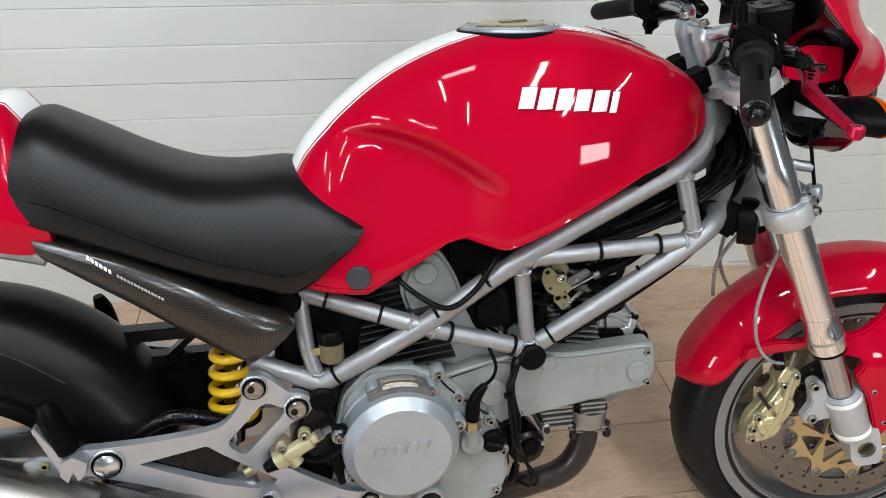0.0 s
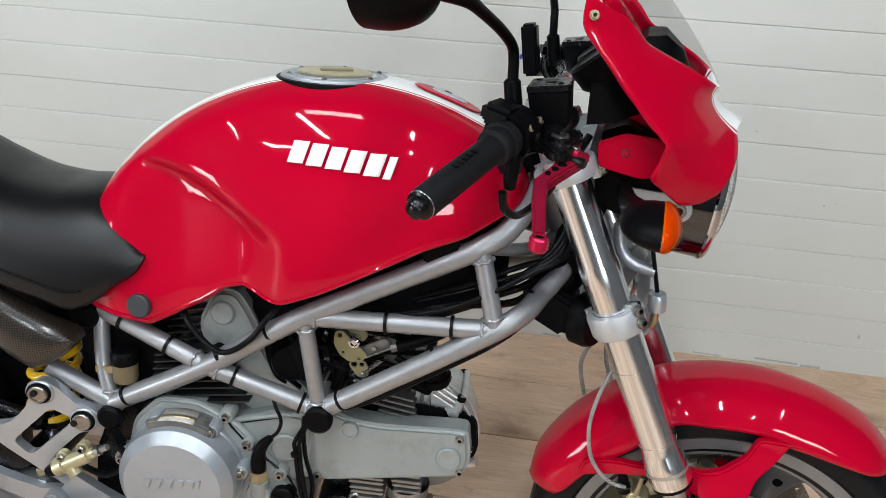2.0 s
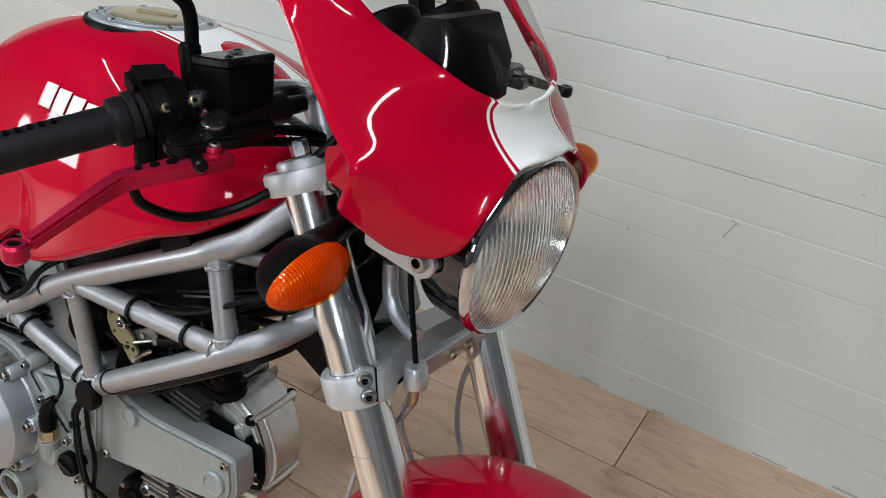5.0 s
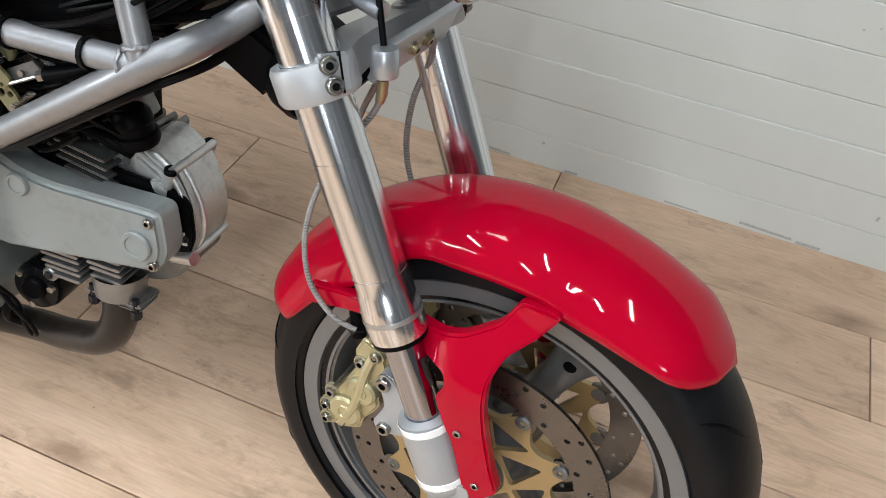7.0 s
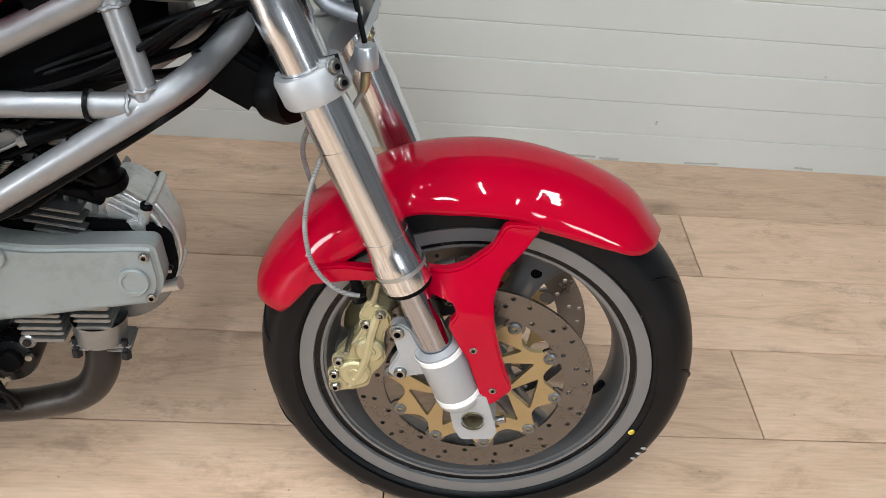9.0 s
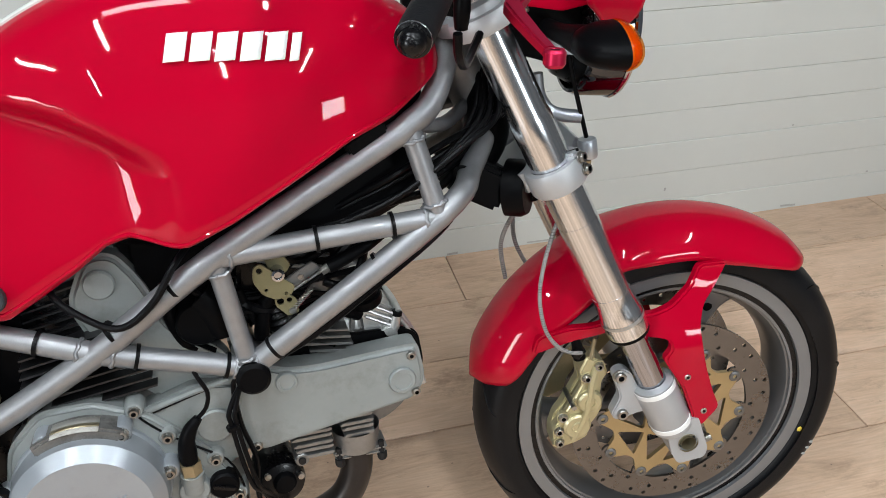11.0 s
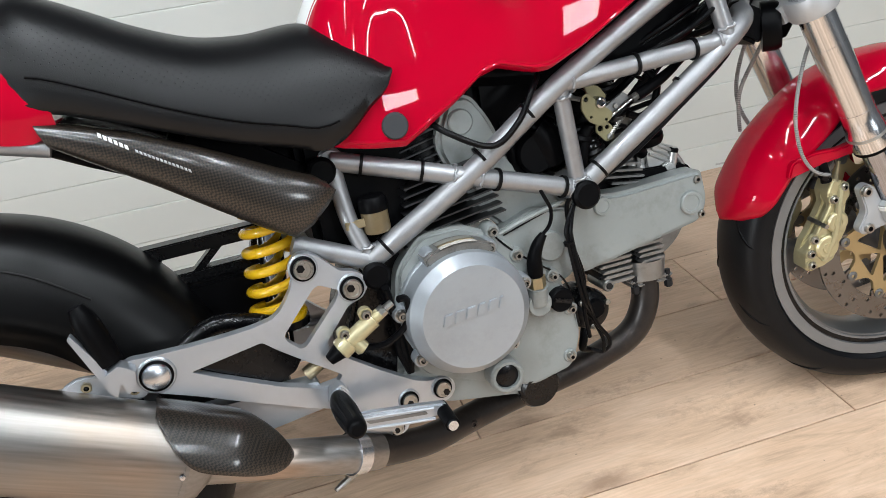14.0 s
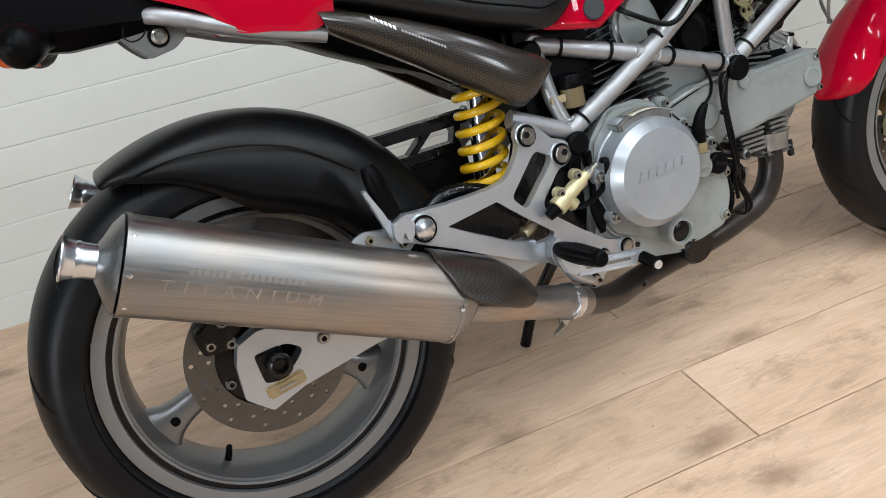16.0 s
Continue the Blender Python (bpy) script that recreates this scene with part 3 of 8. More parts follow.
def ring_lathe(profile, c, axis=(0, 1, 0), n=96):
    """A turned body whose profile closes on itself."""
    bm = bmesh.new()
    ax = P3(axis).normalized(); u = ax.orthogonal().normalized(); w = ax.cross(u); o = P3(c)
    rings = [[bm.verts.new(o + ax * h + r * (math.cos(a) * u + math.sin(a) * w)) for a in (2 * math.pi * k / n for k in range(n))] for r, h in profile]
    for a, b in zip(rings, rings[1:] + rings[:1]):
        for k in range(n):
            bm.faces.new((a[k], a[(k + 1) % n], b[(k + 1) % n], b[k]))
    return fix(bm)


def circle(cx, cz, r, n=12, a0=0.0):
    return [(cx + r * math.cos(a0 + 2 * math.pi * k / n), cz + r * math.sin(a0 + 2 * math.pi * k / n)) for k in range(n)]


def rounded(poly, r, k=4):
    """A polygon with its corners rounded by r (a number or one for each corner)."""
    out, n = [], len(poly)
    for i, p in enumerate(poly):
        a, b, c = Vector(poly[i - 1]), Vector(p), Vector(poly[(i + 1) % n])
        ri = r[i] if isinstance(r, (list, tuple)) else r
        d = min(ri, (a - b).length * 0.48, (c - b).length * 0.48)
        s, e = b + (a - b).normalized() * d, b + (c - b).normalized() * d
        for j in range(k + 1):
            t = j / k
            out.append(tuple((1 - t) ** 2 * s + 2 * t * (1 - t) * b + t * t * e))
    return out


def prism(poly, s0, s1, bevel=0.0, holes=(), bm=None, shape=None, seg=2):
    """A plate cut to poly (ahead, up) between the offsets s0 and s1 to the right; shape(x, s, z) bends it."""
    out = bm or bmesh.new()
    bm = bmesh.new()
    loops = []
    for lp in [poly, *holes]:
        vs = [bm.verts.new((x, 0, z)) for x, z in lp]
        loops += [bm.edges.new((vs[i], vs[(i + 1) % len(vs)])) for i in range(len(vs))]
    if holes:
        bmesh.ops.triangle_fill(bm, use_beauty=True, use_dissolve=False, edges=loops)
    else:
        bm.faces.new([v for v in bm.verts])
    bmesh.ops.recalc_face_normals(bm, faces=bm.faces)
    r = bmesh.ops.extrude_face_region(bm, geom=list(bm.faces))
    top = [g for g in r["geom"] if isinstance(g, bmesh.types.BMVert)]
    ts = set(top)
    for v in bm.verts:
        v.co.y = -(s1 if v in ts else s0)
    fix(bm)
    if bevel:
        es = [e for e in bm.edges if len(e.link_faces) == 2 and e.calc_face_angle(0) > 1.0 and abs(e.verts[0].co.y - e.verts[1].co.y) < 1e-6]
        bmesh.ops.bevel(bm, geom=es, offset=bevel, segments=seg, affect="EDGES", clamp_overlap=True)
    if shape:
        for v in bm.verts:
            v.co = P3(shape(v.co.x, -v.co.y, v.co.z))
    fix(bm)
    if out is not bm and len(out.verts):
        me = bpy.data.meshes.new("tmp"); bm.to_mesh(me); out.from_mesh(me); bpy.data.meshes.remove(me); bm.free()
        return out
    out.free() if out is not bm else None
    return bm


def block(c, size, bevel=0.003, turn=(0, 0, 0), bm=None):
    """A box with eased edges; size along, across, up; turn in degrees."""
    b = bmesh.new()
    bmesh.ops.create_cube(b, size=1)
    for v in b.verts:
        v.co = Vector((v.co.x * size[0], v.co.y * size[1], v.co.z * size[2]))
    if bevel:
        bmesh.ops.bevel(b, geom=list(b.edges), offset=bevel, segments=2, affect="EDGES", clamp_overlap=True)
    R = Euler([radians(a) for a in turn]).to_matrix()
    for v in b.verts:
        v.co = R @ v.co + P3(c)
    if bm is None:
        return b
    me = bpy.data.meshes.new("tmp"); b.to_mesh(me); bm.from_mesh(me); bpy.data.meshes.remove(me); b.free()
    return bm


def skin(rows, closed=False):
    """A sheet through rows of points in machine axes."""
    bm = bmesh.new()
    vs = [[bm.verts.new(P3(p)) for p in row] for row in rows]
    for a, b in zip(vs, vs[1:]):
        m = len(a)
        for k in range(m if closed else m - 1):
            j = (k + 1) % m
            bm.faces.new((a[k], a[j], b[j], b[k]))
    return bm


def loft(rows):
    """A closed body through rings of points in machine axes."""
    bm = skin(rows, True)
    bm.verts.ensure_lookup_table()
    m = len(rows[0])
    bm.faces.new([bm.verts[i] for i in range(m)])
    bm.faces.new([bm.verts[len(bm.verts) - m + i] for i in range(m)])
    return fix(bm)


def lerp_at(table, x):
    """Smooth value at x of a table of (x, value)."""
    xs = [a for a, _ in table]
    if x <= xs[0]:
        return table[0][1]
    if x >= xs[-1]:
        return table[-1][1]
    i = max(k for k in range(len(xs)) if xs[k] <= x)
    i = min(i, len(xs) - 2)
    p0, p1, p2, p3 = table[max(i - 1, 0)], table[i], table[i + 1], table[min(i + 2, len(xs) - 1)]
    h = p2[0] - p1[0]
    t = (x - p1[0]) / h
    m1 = (p2[1] - p0[1]) / (p2[0] - p0[0])
    m2 = (p3[1] - p1[1]) / (p3[0] - p1[0])
    return (2 * t ** 3 - 3 * t * t + 1) * p1[1] + (t ** 3 - 2 * t * t + t) * h * m1 + (-2 * t ** 3 + 3 * t * t) * p2[1] + (t ** 3 - t * t) * h * m2


def sstep(a, b, x):
    t = min(max((x - a) / (b - a), 0), 1)
    return t * t * (3 - 2 * t)


def flat_bar(pts, w, h, up=(0, 0, 1), bevel=0.002):
    """A bar of width w and height h (lists or numbers) with mitred bends along pts in machine axes."""
    q, u0 = [P3(p) for p in pts], P3(up).normalized()
    ws = w if isinstance(w, (list, tuple)) else [w] * len(q)
    hs = h if isinstance(h, (list, tuple)) else [h] * len(q)
    bm = bmesh.new()
    rings = []
    for i, p in enumerate(q):
        d0 = (q[i] - q[i - 1]).normalized() if i else (q[1] - q[0]).normalized()
        d1 = (q[i + 1] - q[i]).normalized() if i < len(q) - 1 else d0
        d = (d0 + d1).normalized()
        u = (u0 - d * u0.dot(d)).normalized()
        sd = d.cross(u) / max(d.dot(d1), 0.5)
        rings.append([bm.verts.new(p + sd * ws[i] / 2 * a + u * hs[i] / 2 * b) for a, b in ((-1, -1), (1, -1), (1, 1), (-1, 1))])
    for a, b in zip(rings, rings[1:]):
        for k in range(4):
            bm.faces.new((a[k], a[(k + 1) % 4], b[(k + 1) % 4], b[k]))
    bm.faces.new(rings[0]); bm.faces.new(rings[-1])
    fix(bm)
    if bevel:
        bmesh.ops.bevel(bm, geom=[e for e in bm.edges if e.calc_face_angle(0) > 1.0], offset=bevel, segments=2, affect="EDGES", clamp_overlap=True)
    return bm


def bolt(parent, c, r=0.008, h=0.006, axis=(0, 1, 0), material=None, name="bolt", m=None):
    """A socket-head bolt; its socket is coloured black to put in the recess's shade."""
    pr = [(0, h * 0.35), (r * 0.5, h * 0.35), (r * 0.52, h), (r * 0.86, h), (r, h * 0.75), (r, 0), (r * 1.25, 0), (r * 1.25, -0.002), (0, -0.002)]
    ob = part(name, lathe(pr, c, axis, 12), material or M_STEEL, parent, m=m, angle=30)
    ob.data.materials.append(M_BLKPAINT)
    for f in list(ob.data.polygons)[:24]:
        f.material_index = 1
    return ob


# ---- the room ----
floor = tagged(new("floor"), "oak-look laminate floor laid in staggered boards", "floor", kind="structure")
wall_back = tagged(new("wall_back"), "off-white painted wall of horizontal boards", "wall", kind="structure")
wall_back.location = (0, WALL_Y, 0)
BOARD = 0.0904
bm = bmesh.new()
bmesh.ops.create_cube(bm, size=1)
for v in bm.verts:
    v.co = Vector((v.co.x * 8.0, (v.co.y + 0.5) * 0.12 + 0.004, (v.co.z + 0.5) * 1.338))
part("backing", bm, M_WALL, wall_back, smooth=False)


def flat_box(x0, x1, y0, y1, z0, z1, bevel=0.0):
    bm = bmesh.new()
    bmesh.ops.create_cube(bm, size=1)
    for v in bm.verts:
        v.co = Vector((x0 if v.co.x < 0 else x1, y0 if v.co.y < 0 else y1, z0 if v.co.z < 0 else z1))
    if bevel:
        bmesh.ops.bevel(bm, geom=list(bm.edges), offset=bevel, segments=1, affect="EDGES")
    return bm


# Added unseen panel; keeps a bright wall from reflecting in the red paint.
part("upper_wall", flat_box(-4, 4, 0.004, 0.124, 1.338, CEIL), M_PLAIN, wall_back, "unseen dark panel added above the boards to cut reflections", smooth=False)


def wall_named(name, box, material, label):
    return tagged(part(name, flat_box(*box), material, smooth=False), label, "wall", kind="structure")


for nm, bx in (("wall_left_1", (-4.12, -4.0, -4.1, -3.70, 0, CEIL)), ("wall_left_2", (-4.12, -4.0, -2.60, WALL_Y, 0, CEIL)), ("wall_left_low", (-4.12, -4.0, -3.70, -2.60, 0, 0.55)), ("wall_left_high", (-4.12, -4.0, -3.70, -2.60, 1.95, CEIL))):
    wall_named(nm, bx, M_PLAIN, "unseen side wall, kept dark to hold back reflections")
wall_named("wall_right", (4.0, 4.12, -4.1, WALL_Y, 0, CEIL), M_PLAIN, "unseen side wall, kept dark to hold back reflections")
for nm, bx in (("wall_front_low", (-4, 4, -4.1, -3.98, 0, 1.35)), ("wall_front_high", (-4, 4, -4.1, -3.98, 1.89, CEIL)),
               ("wall_front_1", (-4, 2.22, -4.1, -3.98, 1.35, 1.89)), ("wall_front_2", (2.98, 4, -4.1, -3.98, 1.35, 1.89))):
    wall_named(nm, bx, M_PLAIN, "unseen wall beside the windows, kept dark to hold back reflections")
tagged(part("ceiling", flat_box(-4.1, 4.1, -4.1, WALL_Y + 0.1, CEIL, CEIL + 0.1), M_CEIL, smooth=False), "unseen ceiling, kept dark to hold back reflections", "ceiling", kind="structure")
for tx, ty in TUBES:
    lamp = tagged(new("ceiling_lamp"), "white fluorescent batten lamp on the ceiling", "lamp", group="ceiling lamps")
    lamp.location = (tx, ty, CEIL)
    part("housing", flat_box(-0.06, 0.06, -0.78, 0.78, -0.085, 0, 0.004), M_FIX, lamp)
lamp = tagged(new("panel_lamp"), "white flat panel lamp on the ceiling", "lamp")
lamp.location = (0.18, -0.16, CEIL)
part("housing", flat_box(-0.31, 0.31, -0.17, 0.17, -0.025, 0, 0.003), M_FIX, lamp)


def scuff(x, z, w, h, turn):
    bm = flat_box(-w / 2, w / 2, -0.0006, 0.0006, -h / 2, h / 2)
    ob = part("scuff", bm, M_SCUFF, wall_back, smooth=False)
    ob.matrix_basis = pose(x, -0.0003, z, 0, turn, 0)


for x, z, w, h, a in ((1.237, 0.526, 0.018, 0.004, 25), (1.230, 0.505, 0.004, 0.040, 24), (1.037, 0.437, 0.008, 0.004, 0), (1.046, 0.804, 0.010, 0.004, 10), (1.62, 0.481, 0.004, 0.004, 0), (2.170, 0.270, 0.004, 0.004, 0), (1.645, 0.49, 0.003, 0.003, 0), (2.385, 0.252, 0.012, 0.004, 8), (2.415, 0.247, 0.010, 0.003, -6),
                        (1.426, 0.652, 0.006, 0.003, 0), (1.116, 0.061, 0.006, 0.006, 30), (2.468, 0.088, 0.006, 0.004, 0), (1.803, 0.118, 0.005, 0.010, 10), (0.872, 0.196, 0.022, 0.003, 20),
                        (1.02, 0.006, 0.050, 0.005, 2), (1.19, 0.005, 0.030, 0.006, -3), (1.44, 0.006, 0.075, 0.004, 1), (1.62, 0.010, 0.110, 0.006, 2), (1.71, 0.005, 0.05, 0.007, 0), (1.95, 0.006, 0.09, 0.004, -1), (2.22, 0.008, 0.05, 0.006, 3)):
    scuff(x, z, w, h, a)



# ---- the motorcycle ----
bike = tagged(new("motorcycle"), "red naked sports motorcycle leaning on its side stand", "motorcycle")
bike.matrix_world = pose(-0.175, 0.155, 0.0, -11.3, 0, 2.9)
RAKE = radians(24)
STEER = Matrix.Translation((1.546, 0, 0)) @ Matrix.Rotation(radians(-9.2), 4, Vector((-math.sin(RAKE), 0, math.cos(RAKE)))) @ Matrix.Translation((-1.546, 0, 0))
LAMP = STEER @ Matrix.Translation((0.004, 0, 0.013))
FW, RW = (1.465, 0.2975), (-0.010, 0.327)


def mirrored(bm):
    for v in bm.verts:
        v.co.y = -v.co.y
    return fix(bm)


# -- wheels --
def tyre_profile(R, rim, w, rw):
    """Half round tread, bulging walls, bead."""
    half = []
    for k in range(15):
        a = math.pi / 2 * k / 14
        half.append((R - (w * 0.62) * (1 - math.cos(a) ** 0.9), w * math.sin(a)))
    half += [(rim + (R - rim - w * 0.62) * 0.45, w * 0.995), (rim + 0.014, rw * 1.06), (rim + 0.0065, rw * 1.005), (rim + 0.0055, rw * 0.92)]
    return [(r, -h) for r, h in reversed(half)] + half[1:]


def wheel(name, C, R, rim, w, rw, spoke0, m, label, hub_r, hub_w):
    tyre_bm = ring_lathe(tyre_profile(R, rim, w, rw), (C[0], 0, C[1]), n=120)
    wh = part(name, tyre_bm, M_RUBBER, bike, label, m, angle=60)
    half = [(rim - 0.040, 0.0), (rim - 0.040, rw * 0.35), (rim - 0.034, rw * 0.6), (rim - 0.03, rw * 0.78), (rim - 0.013, rw * 0.84), (rim - 0.010, rw * 0.93)]
    back = [(rim - 0.004, rw * 0.93), (rim - 0.010, rw * 0.6), (rim - 0.022, 0.0)]
    loop = half + back
    loop = [(r, -h) for r, h in reversed(half[1:])] + half + back + [(r, -h) for r, h in reversed(back[:-1])]
    part("rim", ring_lathe(loop, (C[0], 0, C[1]), n=120), M_RIM, wh, "grey painted alloy rim", angle=30)
    for s in (1, -1):
        lip = [(rim - 0.0148, s * rw * 0.90), (rim - 0.0140, s * rw * 0.985), (rim - 0.004, s * rw * 1.0), (rim + 0.0045, s * rw * 1.005), (rim + 0.0050, s * rw * 0.94)]
        part("rim_lip", ring_lathe(lip, (C[0], 0, C[1]), n=120), M_RIMLIP, wh, "bright machined rim lip")
    for s in (1, -1):
        # Raised black ring gives the look of a shaded groove; the rim isn't recessed.
        part("rim_groove", ring_lathe([(rim - 0.0225, s * rw * 0.80), (rim - 0.0225, s * rw * 0.862), (rim - 0.0150, s * rw * 0.872), (rim - 0.0150, s * rw * 0.80)], (C[0], 0, C[1]), n=120), M_BLKPAINT, wh, "black ring in place of a dark groove round the rim")
        part("rim_line", ring_lathe([(rim - 0.0265, s * rw * 0.78), (rim - 0.0265, s * rw * 0.875), (rim - 0.0228, s * rw * 0.885), (rim - 0.0225, s * rw * 0.78)], (C[0], 0, C[1]), n=120), M_RIMLIP, wh, "bright line round the rim")
    part("hub", lathe([(0.012, -hub_w), (hub_r * 0.75, -hub_w), (hub_r * 0.8, -hub_w * 0.8), (hub_r, -hub_w * 0.6), (hub_r * 0.86, 0), (hub_r, hub_w * 0.6), (hub_r * 0.8, hub_w * 0.8), (hub_r * 0.75, hub_w), (0.012, hub_w)], (C[0], 0, C[1])), M_RIM, wh)
    for k in range(3):
        a = radians(spoke0 + 120 * k)
        rows = []
        for t in (0, 0.15, 0.35, 0.55, 0.72, 0.84, 0.92, 0.97, 1.0):
            r = hub_r * 0.8 + t * (rim - 0.036 - hub_r * 0.8)
            wd = 0.027 - 0.007 * math.sin(t * math.pi) - 0.003 * t + 0.024 * t ** 9
            th = 0.022 - 0.006 * t + 0.006 * t ** 4
            ring = []
            for j in range(16):
                b = 2 * math.pi * j / 16
                cx, cs = math.cos(b), math.sin(b)
                u = wd * math.copysign(abs(cx) ** 0.6, cx)
                s = th * math.copysign(abs(cs) ** 0.6, cs)
                ring.append((C[0] + r * math.cos(a) - u * math.sin(a), s, C[1] + r * math.sin(a) + u * math.cos(a)))
            rows.append(ring)
        sp = part("spoke", loft(rows), M_RIM, wh, angle=60)
        hx = rim - 0.064
        # Black disc laid on the spoke: the hole's shade as colour, nothing cut.
        part("spoke_hole", lathe([(0, 0.019), (0.0075, 0.017), (0.0075, 0.0198), (0.006, 0.0202), (0, 0.0202)], (C[0] + hx * math.cos(a), 0, C[1] + hx * math.sin(a)), n=16), M_BLACK, wh)
    return wh


front_wheel = wheel("front_wheel", FW, 0.298, 0.233, 0.061, 0.052, 67 - 120, STEER, "black road tyre on a grey three-spoke wheel", 0.052, 0.05)
rear_wheel = wheel("rear_wheel", RW, 0.314, 0.231, 0.083, 0.066, 84, None, "wide black road tyre on a grey three-spoke wheel", 0.055, 0.06)
# tread cuts
for (wh, C, R, w, m) in ((front_wheel, FW, 0.298, 0.061, 1), (rear_wheel, RW, 0.314, 0.083, 0)):
    bmg = bmesh.new()
    for k in range(11):
        for s in (1, -1):
            a0 = 2 * math.pi * (k + (0.5 if s < 0 else 0)) / 11
            pts = []
            for t in np.linspace(0, 1, 7):
                h = math.radians(18 + 52 * t)
                r = R - (w * 0.62) * (1 - math.cos(h) ** 0.9) - 0.0002
                a = a0 + 0.30 * t - 0.12 * t * t
                pts.append((C[0] + r * math.cos(a), s * w * math.sin(h), C[1] + r * math.sin(a)))
            sweep(pts, [0.0004, 0.0022, 0.0026, 0.0026, 0.0024, 0.0018, 0.0004], 5, False, bm=bmg)
    tagged(part("tread_groove", bmg, M_BLACK, wh), kind="stuff")
# valves and tyre marks
part("valve", sweep([(1.650, 0.010, 0.268), (1.640, 0.022, 0.266), (1.626, 0.030, 0.264)], [0.006, 0.0055, 0.0045], 10), M_BLACK, front_wheel)
part("valve", sweep([(-0.118, 0.004, 0.152), (-0.110, 0.015, 0.172), (-0.104, 0.02, 0.190)], [0.006, 0.0055, 0.0045], 10), M_BLACK, rear_wheel)
part("valve_nut", lathe([(0.0085, 0), (0.0085, 0.008), (0, 0.008)], (-0.117, 0.006, 0.155), (0.3, 0.3, 0.8), 6), M_STEEL, rear_wheel)
for k in range(3):
    a = radians(-22 - 2.6 * k)
    r = 0.266
    part("sidewall_mark", block((FW[0] + r * math.cos(a), 0.0585, FW[1] + r * math.sin(a)), (0.004, 0.003, 0.018), 0.0004, (0, -math.degrees(a) + 90, 0)), M_GREY, front_wheel)
part("paint_dot", lathe([(0, 0.002), (0.004, 0.002), (0.005, 0), (0, 0)], (1.695, 0.055, 0.222), (0.25, 0.95, -0.1), 10), M_LABELY, front_wheel)


# -- brake discs --
def drilled_disc(R0, R1, C, s, t, nholes, rows):
    holes = [circle(0, 0, R0, 80)]
    for k in range(nholes):
        a = 2 * math.pi * k / nholes
        for j, (rr, da) in enumerate(rows):
            if (k + j) % 2 == 0 or nholes > 40:
                holes.append(circle(rr * math.cos(a + da), rr * math.sin(a + da), 0.0036, 7))
    sh = lambda lp: [(x + C[0], z + C[1]) for x, z in lp]
    return prism(sh(circle(0, 0, R1, 120)), s - t / 2, s + t / 2, 0, [sh(h) for h in holes])


def front_disc(s, m):
    d = part("brake_disc", drilled_disc(0.121, 0.160, FW, s, 0.0045, 24, [(0.129, 0), (0.139, 0.06), (0.149, 0.12), (0.153, 0.02)]), M_DISC, bike, "drilled steel front brake disc on a gold carrier", m, angle=30)
    outer = []
    for k in range(120):
        a = 2 * math.pi * k / 120
        q = 0.5 + 0.5 * math.cos(10 * (a - radians(67)))
        rr = 0.094 + 0.025 * q ** 1.5
        outer.append((FW[0] + rr * math.cos(a), FW[1] + rr * math.sin(a)))
    holes = [circle(FW[0], FW[1], 0.040, 40)]
    for k in range(10):
        a = radians(67 + 36 * k)
        tri = [(0.091, 0.0), (0.048, 0.52), (0.048, -0.52)] if k % 2 else [(0.049, 0.0), (0.089, 0.33), (0.089, -0.33)]
        holes.append(rounded([(FW[0] + r * math.cos(a + d), FW[1] + r * math.sin(a + d)) for r, d in tri], 0.006, 3))
    part("disc_carrier", prism(outer, s - 0.0035, s + 0.0035, 0, holes), M_GOLD, d, "gold anodised disc carrier", angle=30)
    sg = 1 if s > 0 else -1
    for k in range(10):
        a = radians(67 + 36 * k)
        c = (FW[0] + 0.1115 * math.cos(a), s, FW[1] + 0.1115 * math.sin(a))
        part("disc_bobbin", lathe([(0, sg * 0.0030), (0.0032, sg * 0.0030), (0.0036, sg * 0.006), (0.0068, sg * 0.006), (0.0088, sg * 0.0045), (0.0088, -sg * 0.004), (0, -sg * 0.004)], c, n=16), M_ALU, d)
        part("disc_ear", prism(circle(c[0], c[2], 0.0145, 14), s - 0.0022, s + 0.0022), M_DISC, d)
    return d


front_disc(0.066, STEER)
front_disc(-0.066, STEER)
rd = part("rear_brake_disc", drilled_disc(0.076, 0.118, RW, 0.072, 0.004, 26, [(0.084, 0), (0.095, 0.07), (0.108, 0.02)]), M_RDISC, bike, "drilled steel rear brake disc", angle=30)
part("disc_carrier", lathe([(0.02, 0.062), (0.03, 0.074), (0.066, 0.072), (0.080, 0.0695), (0.080, 0.066), (0.05, 0.06), (0.02, 0.058)], (RW[0], 0, RW[1])), M_BLKPAINT, rd)
for k in range(6):
    a = radians(60 * k + 20)
    bolt(rd, (RW[0] + 0.066 * math.cos(a), 0.0715, RW[1] + 0.066 * math.sin(a)), 0.0072, 0.005, material=M_ALU, name="disc_bolt")

# -- fork --
def on_fork(z, s, fwd=0.0):
    """A point of the right fork leg's middle line at height z."""
    return (1.266 - (z - 0.722) * 0.4452 + fwd, s, z)


